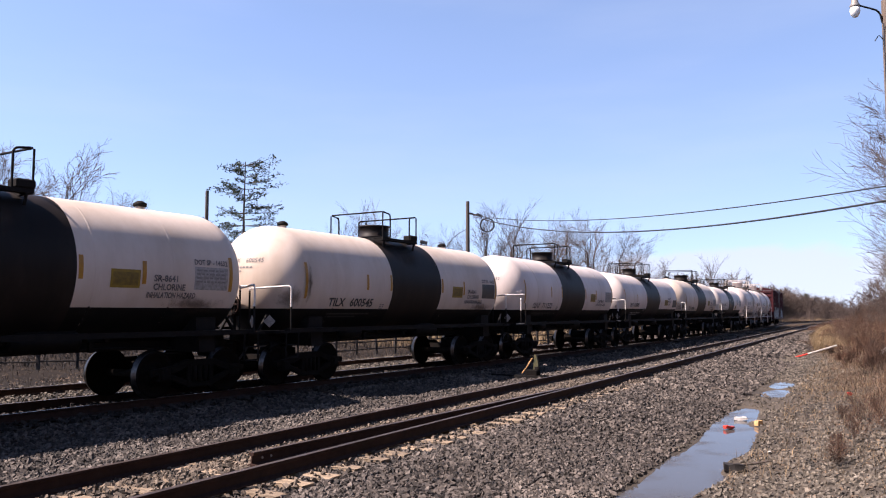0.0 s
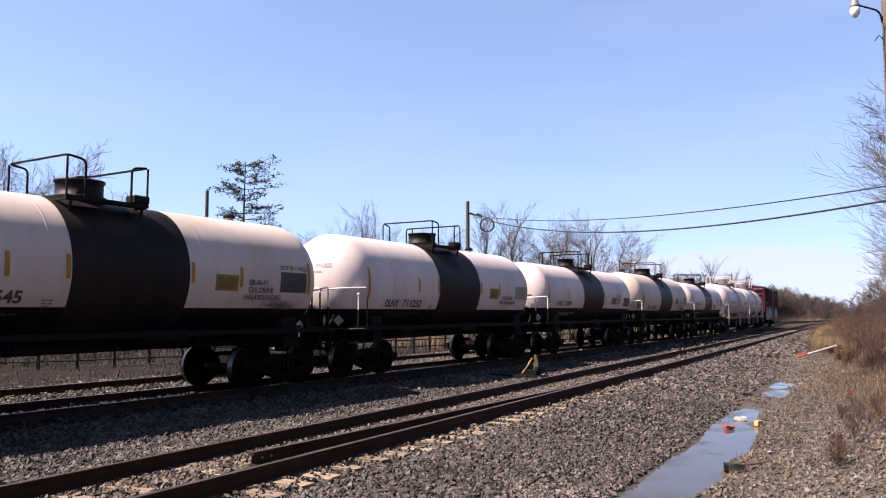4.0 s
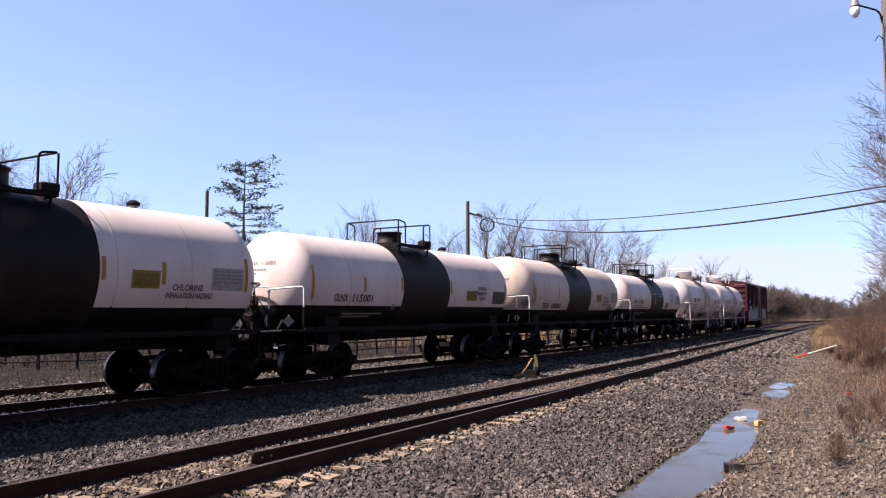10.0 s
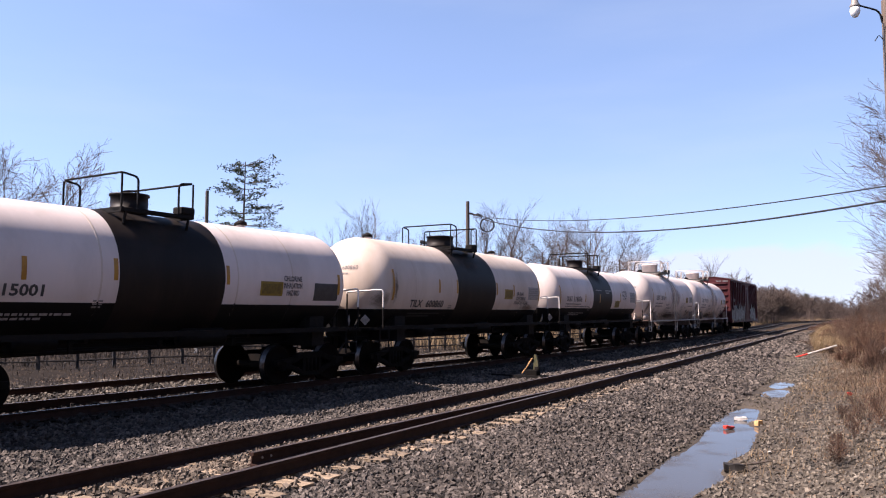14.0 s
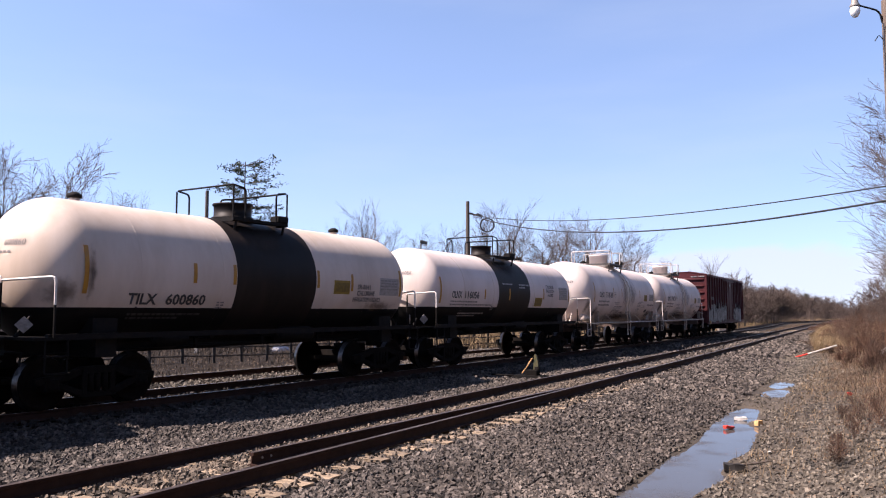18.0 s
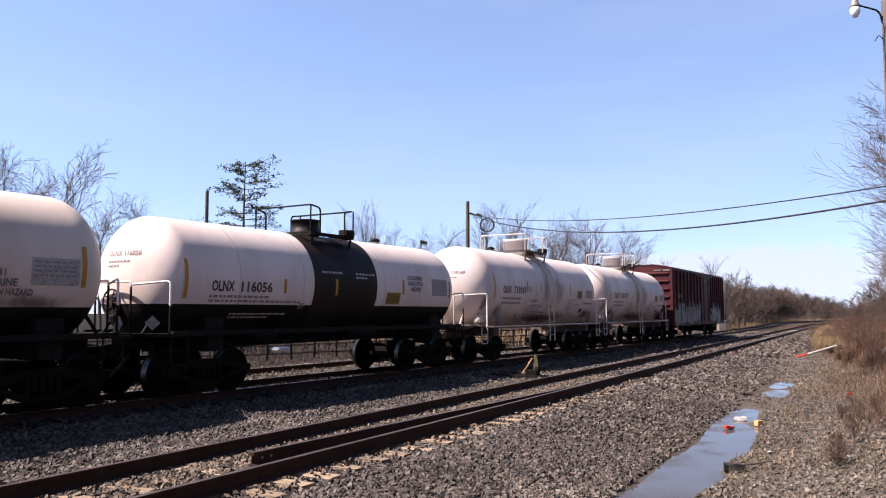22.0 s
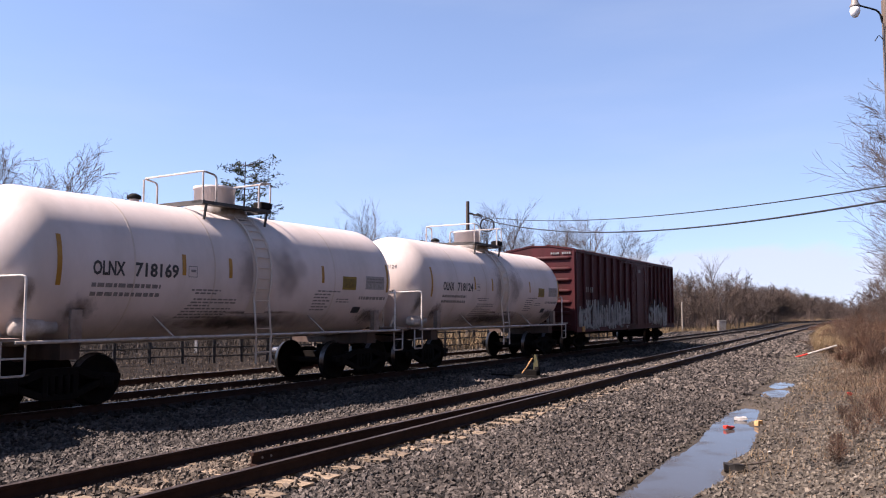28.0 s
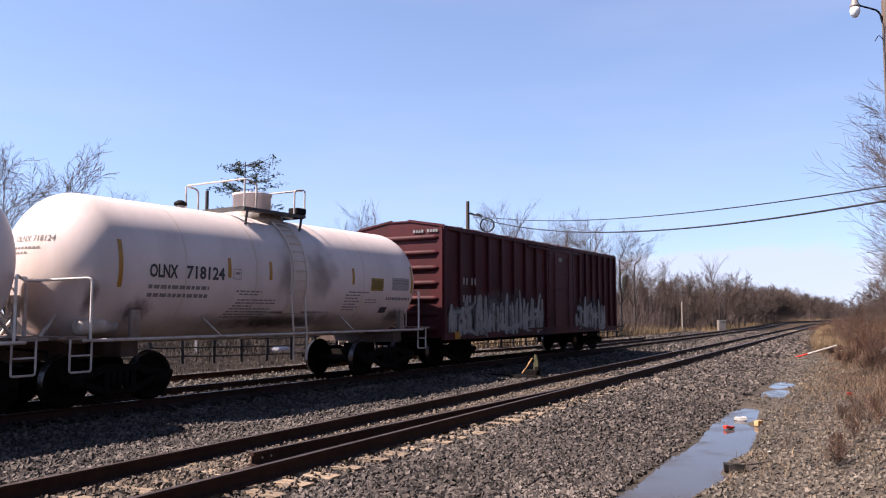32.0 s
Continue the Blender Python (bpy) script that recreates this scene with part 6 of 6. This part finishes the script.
def blades(name, rng, pts, height, width, lean, mat, label, bend=0.5):
    """Dry stalks: two thin triangles each."""
    n = len(pts)
    z = np.array([ground_z(p, q) for p, q in pts])
    h = height * rng.uniform(0.45, 1.25, n) if np.isscalar(height) else height * rng.uniform(0.6, 1.2, n)
    az = rng.uniform(0, 2 * np.pi, n)
    ln = np.abs(rng.normal(0, lean, n))
    base = np.stack([pts[:, 0], pts[:, 1], z - 0.02], 1)
    d = np.stack([np.cos(az), np.sin(az)], 1)
    side = np.stack([-d[:, 1], d[:, 0], np.zeros(n)], 1) * (width * rng.uniform(0.6, 1.4, n))[:, None]
    mid = base + np.stack([d[:, 0] * ln * h * 0.35, d[:, 1] * ln * h * 0.35, h * 0.55], 1)
    tip = base + np.stack([d[:, 0] * ln * h * (0.7 + bend), d[:, 1] * ln * h * (0.7 + bend), h * np.maximum(0.15, 1 - ln * 0.35)], 1)
    V = np.stack([base - side, base + side, mid + side * 0.8, mid - side * 0.8, tip], 1).reshape(-1, 3)
    o = (np.arange(n) * 5)[:, None]
    quads = (o + np.array([[0, 1, 2, 3]])).tolist()
    tris = (o + np.array([[3, 2, 4]])).tolist()
    me = bpy.data.meshes.new(name)
    me.from_pydata(V.tolist(), [], quads + tris)
    me.materials.append(mat)
    me.update()
    return tagged(new(name, me), label, "dry grass", kind="stuff")


def lane_points(rng, a, b):
    return np.stack([-7.673 + DIR.x * b + RIGHT.x * a, DIR.y * b + RIGHT.y * a], 1)


def vegetation():
    rng = np.random.default_rng(9)
    # short litter and stubble on the near bank
    a, b = scatter(rng, 4.9, 11.5, 4, 34, 90)
    k = np.array([noise.noise(Vector((p * 0.6, q * 0.35, 2))) for p, q in zip(a, b)])
    m = k + 0.06 * (a - 6.5) + 0.02 * (b - 14) > rng.uniform(-0.3, 0.3, len(a))
    blades("dry_grass", rng, lane_points(rng, a[m], b[m]), 0.17, 0.0045, 1.1, M["straw"], "short dry straw-coloured grass on the bank")
    a, b = scatter(rng, 4.6, 8.5, 26, 50, 60)
    blades("dry_grass", rng, lane_points(rng, a, b), 0.16, 0.006, 1.2, M["straw"], "low straw-coloured tufts beside the ditch")
    # taller brush growing denser along the bank, nearer to the track further off
    n = 240000
    b = 14 + 114 * rng.random(n) ** 1.7
    edge = np.array([noise.noise(Vector((q * 0.35, q * 0.11, 8))) for q in b])
    need = np.interp(b, [14, 18, 24, 32, 42, 60, 85, 130], [8.2, 7.0, 6.1, 5.5, 4.9, 3.1, 2.3, 2.2]) + 1.1 * edge + rng.normal(0, 0.35, n)
    a = need + 9.0 * rng.random(n) ** 1.5
    clump = np.array([0.75 + 1.3 * noise.noise(Vector((p * 1.1, q * 1.1, 5))) for p, q in zip(a, b)])
    h = np.clip(((a - need) * np.interp(b, [14, 26, 40, 60], [0.09, 0.17, 0.32, 0.6]) + 0.12) * clump * rng.uniform(0.4, 1.3, n), 0.06, 2.4)
    half = n // 2
    P = lane_points(rng, a, b)
    blades("dry_brush", rng, P[:half], h[:half], 0.0033, 0.9, M["brush"], "tall rusty-brown dry brush along the bank", 0.7)
    blades("dry_grass", rng, P[half:], h[half:] * 0.75, 0.0033, 1.2, M["straw"], "golden dry grass among the brush", 0.7)
    # a fringe of pale grass at the foot of the far bank
    n = 26000
    b = rng.uniform(49, 100, n)
    a = np.interp(b, [49, 60, 85, 130], [4.0, 3.1, 2.3, 2.2]) + np.abs(rng.normal(0, 0.8, n))
    blades("dry_grass", rng, lane_points(rng, a, b), 0.75, 0.005, 0.5, M["pale_straw"], "pale golden grass at the foot of the bank", 0.4)
    # rough grass behind the further track and along the wood
    s, w = rng.uniform(8, 150, 46000), -7.5 - 26 * rng.random(46000) ** 1.6
    P = np.array([MAIN.at(p, q) for p, q in zip(s, w)])
    blades("dry_grass", rng, P[::3], 0.10 + 0.004 * s[::3], 0.010, 1.1, M["weed"], "rough brown grass and leaves beyond the tracks")
    s, w = rng.uniform(45, 240, 30000), -6.9 - 12 * rng.random(30000) ** 1.5
    w += np.interp(s, [62, 90], [0, 4.2])
    P = np.array([MAIN.at(p, q) for p, q in zip(s, w)])
    blades("dry_grass", rng, P, 0.25 + 0.9 * np.clip((-w - 2.7) / 4, 0, 1), 0.014, 0.6, M["pale_straw"], "tall golden grass at the edge of the wood", 0.3)
    s, w = rng.uniform(60, 250, 90000), -9.5 - 22 * rng.random(90000) ** 1.2
    w += np.interp(s, [62, 90], [0, 4.6])
    P = np.array([MAIN.at(p, q) for p, q in zip(s, w)])
    tall = np.array([noise.noise(Vector((p * 0.06, q * 0.1, 21))) for p, q in zip(s, w)])
    blades("thicket_brush", rng, P, np.clip(3.6 + 3.4 * tall, 1.2, 7.0) * np.clip((-w - 4) / 4, 0.25, 1), 0.018, 0.5, M["haze_twig"], "hazy brown leafless thicket under the trees", 0.25)
    # tangled dark growth behind the fence
    s, w = rng.uniform(5, 62, 34000), rng.uniform(-34, -11, 34000)
    w -= np.interp(s, [5, 14, 30], [9, 5, 0])
    P = np.array([MAIN.at(p, q) for p, q in zip(s, w)])
    tuft = np.array([noise.noise(Vector((p * 0.5, q * 0.5, 33))) for p, q in zip(s, w)])
    blades("dry_brush", rng, P, np.clip(0.35 + 1.3 * tuft, 0.08, 1.7), 0.011, 0.8, M["weed"], "tangled dark growth behind the fence", 0.3)
    s, w = rng.uniform(10, 50, 4500), rng.uniform(-13, -5.6, 4500)
    P = np.array([MAIN.at(p, q) for p, q in zip(s, w)])
    blades("dry_grass", rng, P, 0.08, 0.012, 1.6, M["leaf"], "flattened dead grass beside the further track", 0.4)
    s = rng.uniform(75, 320, 30000)
    w = np.array([rng.uniform(1.6, max(2.0, q)) if k < 0.75 else rng.uniform(-3.2, -1.6)
                  for k, q in zip(rng.random(30000), np.interp(s, [75, 110, 200, 320], [3.6, 3.6, 9.0, 16.0]))])
    P = np.array([MAIN.at(p, q) for p, q in zip(s, w)])
    blades("dry_weeds", rng, P, 0.16, 0.012, 0.9, M["leaf"], "low withered weeds between the distant tracks", 0.4)
    s, w = rng.uniform(95, 250, 26000), 5 + 26 * rng.random(26000) ** 1.2
    P = np.array([MAIN.at(p, q + (p - 95) * 0.02) for p, q in zip(s, w)])
    blades("thicket_brush", rng, P, np.clip((w - 4) * 0.35, 0.3, 2.4), 0.010, 0.7, M["brush"], "brown leafless thicket beside the far line", 0.3)


def bank_shrubs():
    """Wiry leafless shrubs along the bank, taller away from the line."""
    rng = random.Random(77)
    kinds = []
    for k in range(5):
        segs = []
        for j in range(7):
            az, lean = rng.uniform(0, 6.28), rng.uniform(0.1, 0.55)
            for p, q, r0, r1, lv in limbs(300 + 10 * k + j, 1.3, 0.75, 2, (2, 2), first=0.15, twist=0.2, base_r=0.010, lean=lean):
                c, d = math.cos(az), math.sin(az)
                segs.append([(v.x * c - v.y * d, v.x * d + v.y * c, v.z) for v in (p, q)])
        kinds.append(np.array(segs))
    P0, P1, R = [], [], []
    for k in range(234):
        low = k >= 210
        b = rng.uniform(15, 34) if low else 33 + 95 * rng.random() ** 1.2
        near = float(np.interp(b, [30, 42, 60, 85, 140], [6.6, 5.2, 3.6, 2.7, 2.5]))
        a = rng.uniform(5.9, 9.0) if low else near + 7.5 * rng.random() ** 1.3
        h = (0.55 + float(np.interp(b, [30, 45, 65], [0.14, 0.28, 0.42])) * (a - near)) * rng.uniform(0.45, 1.1)
        h = rng.uniform(0.22, 0.5) if low else h
        x, y = -7.673 + DIR.x * b + RIGHT.x * a, DIR.y * b + RIGHT.y * a
        g = kinds[rng.randrange(5)] * min(h, 3.0)
        if low:
            g = g[::3]
        t = rng.uniform(0, 6.28)
        rot = np.array([[math.cos(t), math.sin(t), 0], [-math.sin(t), math.cos(t), 0], [0, 0, 1]])
        g = g @ rot + np.array([x, y, ground_z(x, y)])
        P0.append(g[:, 0])
        P1.append(g[:, 1])
    P0, P1 = np.concatenate(P0), np.concatenate(P1)
    segs = [(p, q, 0.0035, 0.0025, 1) for p, q in zip(P0, P1)]
    tagged(new("bank_shrubs", limb_mesh(segs, M["brush"], "bank_shrubs", 0.0025)), "wiry reddish-brown leafless shrubs along the bank", "shrubs", kind="stuff")


def litter():
    """Dead leaves and chips strewn over the bank and behind the tracks."""
    rng = np.random.default_rng(12)
    a, b = scatter(rng, 4.9, 11, 4, 30, 40)
    P = lane_points(rng, a, b)
    s, w = rng.uniform(10, 40, 2500), -7 - 10 * rng.random(2500)
    P = np.concatenate([P, np.array([MAIN.at(p, q) for p, q in zip(s, w)])])
    n = len(P)
    z = np.array([ground_z(p, q) for p, q in P]) + 0.012
    az = rng.uniform(0, 2 * np.pi, n)
    sz = rng.uniform(0.015, 0.05, n)
    d = np.stack([np.cos(az), np.sin(az), rng.uniform(-0.5, 0.5, n)], 1) * sz[:, None]
    e = np.stack([-np.sin(az), np.cos(az), rng.uniform(-0.4, 0.4, n)], 1) * (sz * 0.6)[:, None]
    c = np.stack([P[:, 0], P[:, 1], z], 1)
    V = np.stack([c - d, c - e * 0.9, c + d, c + e], 1).reshape(-1, 3)
    F = (np.arange(n) * 4)[:, None] + np.array([[0, 1, 2, 3]])
    tagged(new("leaf_litter", from_arrays("leaf_litter", V, F, M["leaf"])), "scattered dead leaves on the ground", "leaves", kind="stuff")


M["gravel"] = material("brown_gravel", (0.108, 0.091, 0.072), (0.05, 0.041, 0.032), 0.9, scale=14, dirt=(0.16, 0.135, 0.105), dirt_scale=0.8, bump=0.3, bump_scale=70, island=0.75)
M["pale_stone"] = material("sandy_spilled_stone", (0.115, 0.09, 0.068), (0.055, 0.043, 0.034), 0.9, scale=12, dirt=(0.155, 0.12, 0.09), dirt_scale=0.9, bump=0.3, bump_scale=70, island=0.7)
M["pale_straw"] = material("pale_golden_straw", (0.24, 0.165, 0.085), (0.13, 0.09, 0.05), 0.85, scale=0.5, island=0.5)
M["leaf"] = material("dead_leaf", (0.12, 0.08, 0.05), (0.06, 0.04, 0.026), 0.85, scale=3, island=0.6)
M["weed"] = material("withered_dark_weeds", (0.05, 0.035, 0.024), (0.028, 0.02, 0.015), 0.9, scale=0.6, island=0.6)
ballast()
over_ties()
vegetation()
bank_shrubs()
litter()

# ---------------------------------------------------------------- small things on the ground
def switch_stand():
    x, y = 2.58, 23.3
    t = thing("derail_stand", "low trackside stand with a leaning yellow-green target", "switch stand", at=pose(x, y, -0.245, 0, 0, -30))
    bm = bmesh.new()
    for q in (-0.14, 0.14):
        box(bm, (0, q, 0.04), (0.95, 0.12, 0.1))
    part("base_timber", bm, M["steel_black"], t)
    bm = bmesh.new()
    box(bm, (0.04, 0, 0.16), (0.38, 0.26, 0.17))
    lathe(bm, [(0.08, 0.10), (0.34, 0.08)], "z", 12, (0.18, 0, 0))
    bmesh.ops.bevel(bm, geom=[e for e in bm.edges if e.calc_length() > 0.1], offset=0.02, segments=1, affect="EDGES")
    part("gear_housing", bm, M["bogie"], t)
    bm = bmesh.new()
    prof = [(-0.04, 0.22), (0.12, 0.22), (0.10, 0.50), (0.05, 0.66), (0.0, 0.70), (-0.03, 0.52)]
    v0 = [bm.verts.new((px + 0.12, -0.045, pz)) for px, pz in prof]
    v1 = [bm.verts.new((px + 0.12, 0.045, pz)) for px, pz in prof]
    for i in range(6):
        bm.faces.new((v0[i], v0[(i + 1) % 6], v1[(i + 1) % 6], v1[i]))
    bm.faces.new(v0[::-1])
    bm.faces.new(v1)
    part("target", bm, M["green_paint"], t, "chipped yellow-green painted target")
    pipe("lever", [(-0.28, -0.02, 0.14), (-0.12, -0.06, 0.32), (0.06, -0.07, 0.58)], 0.02, M["orange_card"], t, "tan lever arm")
    pipe("connecting_rod", [(-0.1, 0, 0.06), (-1.35, 0.1, 0.05)], 0.02, M["bogie"], t)


switch_stand()

# barrier pole fragment, half red, half white, resting on the bank
bm = bmesh.new()
tube(bm, [(16.35, 37.0, -0.42), (16.95, 37.05, -0.27)], 0.04, 8)
arm = solid("marker_pole", bm, M["red_plastic"], "broken red and white pole lying against the bank", "pole")
bm = bmesh.new()
tube(bm, [(16.95, 37.05, -0.27), (18.4, 37.2, 0.12)], 0.04, 8)
part("white_section", bm, M["white_plastic"], arm, "white painted section")


def scrap(name, label, category, x, y, size, mat, turn=0, seed=0, lift=0.0, squash=0.6):
    """A crumpled piece of rubbish."""
    bm = bmesh.new()
    box(bm, (0, 0, 0), size)
    bmesh.ops.subdivide_edges(bm, edges=bm.edges[:], cuts=3, use_grid_fill=True)
    for v in bm.verts:
        n = noise.noise_vector(v.co * 9 + Vector((seed, seed, 0)))
        v.co += n * min(size) * squash
    bottom = min(v.co.z for v in bm.verts)
    for v in bm.verts:
        v.co.z -= bottom
    return solid(name, bm, M[mat], label, category, at=pose(x, y, max(ground_z(x, y) + lift - 0.004, -0.492), 0, 0, turn))


x_, y_ = at_view(1283, 14.85)
scrap("red_wrapper", "red plastic wrapper floating at the puddle's edge", "litter", x_, y_, (0.17, 0.08, 0.05), "red_plastic", 20, 1, 0.03)
x_, y_ = at_view(1303, 16.1)
scrap("white_bag", "soiled white plastic bag at the puddle's edge", "litter", x_, y_, (0.24, 0.13, 0.05), "white_plastic", -20, 2, 0.03)
x_, y_ = at_view(1334, 15.25)
scrap("cardboard_box", "small crushed orange-tan carton", "litter", x_, y_, (0.12, 0.10, 0.09), "orange_card", 30, 3, 0.0, 0.25)
x_, y_ = at_view(1560, 29.5)
scrap("white_sheet", "torn white plastic sheet caught in the brush", "litter", x_, y_, (0.36, 0.2, 0.18), "white_plastic", 10, 4, 0.30)
x_, y_ = at_view(1352, 12.0)
scrap("white_chip", "small white plastic scrap on the gravel", "litter", x_, y_, (0.06, 0.04, 0.03), "white_plastic", 10, 5)
x_, y_ = at_view(1495, 19.0)
scrap("red_can", "faded red crushed can in the dry grass", "litter", x_, y_, (0.1, 0.07, 0.07), "red_plastic", 10, 6)
x_, y_ = at_view(150, 21.8)
scrap("white_cup", "white cup lying in the leaves beyond the tracks", "litter", x_, y_, (0.14, 0.1, 0.1), "white_plastic", 10, 7)


def log(name, label, pts, r, mat="wood"):
    bm = bmesh.new()
    tube(bm, pts, r, 9, r * 0.7)
    for v in bm.verts:
        v.co += noise.noise_vector(v.co * 6) * r * 0.35
    return solid(name, bm, M[mat], label, "wood")


x_, y_ = at_view(1290, 10.85)
scrap("charred_block", "dark charred wood chunk at the water's edge", "wood", x_, y_, (0.26, 0.13, 0.10), "fence", -12, 11, 0.0, 0.28)
log("branch", "dark stick lying beside the puddle", [(x_ + 0.1, y_, -0.37), (x_ + 0.3, y_ + 0.02, -0.36), (x_ + 0.5, y_ + 0.04, -0.33)], 0.018)
for u0, d0, u1, d1, r in ((1252, 21.3, 1300, 19.9, 0.025), (1296, 19.9, 1326, 20.6, 0.018), (1345, 20.9, 1358, 20.5, 0.02), (1338, 20.4, 1352, 19.9, 0.02), (1276, 19.2, 1300, 18.4, 0.02)):
    (xa, ya), (xb, yb) = at_view(u0, d0), at_view(u1, d1)
    za, zb_ = ground_z(xa, ya), ground_z(xb, yb)
    log("branch", "dark dead branch across the ditch", [(xa, ya, za + 0.02), (xa * 0.62 + xb * 0.38, ya * 0.62 + yb * 0.38 + 0.09, (za + zb_) / 2 + 0.09), (xa * 0.3 + xb * 0.7, ya * 0.3 + yb * 0.7 - 0.05, (za + zb_) / 2 + 0.03), (xb, yb, zb_ + 0.02)], r)
# thin ice crust over the puddle margin
bm = bmesh.new()
c_ = lane(4.75, 12.0, -0.482)
v_ = [bm.verts.new((c_.x + 0.42 * math.cos(k * 0.35) * (1 + 0.5 * noise.noise(Vector((k, 0, 4)))), c_.y + 0.2 * math.sin(k * 0.35) * (1 + 0.5 * noise.noise(Vector((k, 3, 4)))), c_.z)) for k in range(18)]
bm.faces.new(v_)
solid("ice_patch", bm, M["ice"], "thin pale crust of ice on the puddle", "ice", kind="structure")


# the wooded bank goes on behind and beside the camera
def thicket():
    verts, faces = [], []
    cols, rows = 150, 8
    for i in range(cols + 1):
        b = -70 + 190 * i / cols
        top = 10.5 + 2.5 * noise.noise(Vector((b * 0.12, 0, 3))) + 1.2 * noise.noise(Vector((b * 0.9, 2, 3)))
        for j in range(rows + 1):
            t = j / rows
            a = 18.5 + 0.9 * noise.noise(Vector((b * 0.35, t * 5, 6))) + 1.6 * t * t
            p = lane(a, b)
            verts.append((p.x, p.y, 0.2 + (top - 0.2) * t))
    for i in range(cols):
        for j in range(rows):
            k = i * (rows + 1) + j
            faces.append((k, k + 1, k + rows + 2, k + rows + 1))
    tagged(new("backdrop", from_arrays("backdrop", verts, faces, M["thicket"])), "dense brown thicket on the bank beside the line", "thicket", kind="structure")


M["thicket"] = material("dense_bare_thicket", (0.06, 0.045, 0.035), (0.03, 0.023, 0.02), 0.95, scale=4, dirt=(0.10, 0.07, 0.045), dirt_scale=0.8, bump=0.8, bump_scale=6)
thicket()


motions()
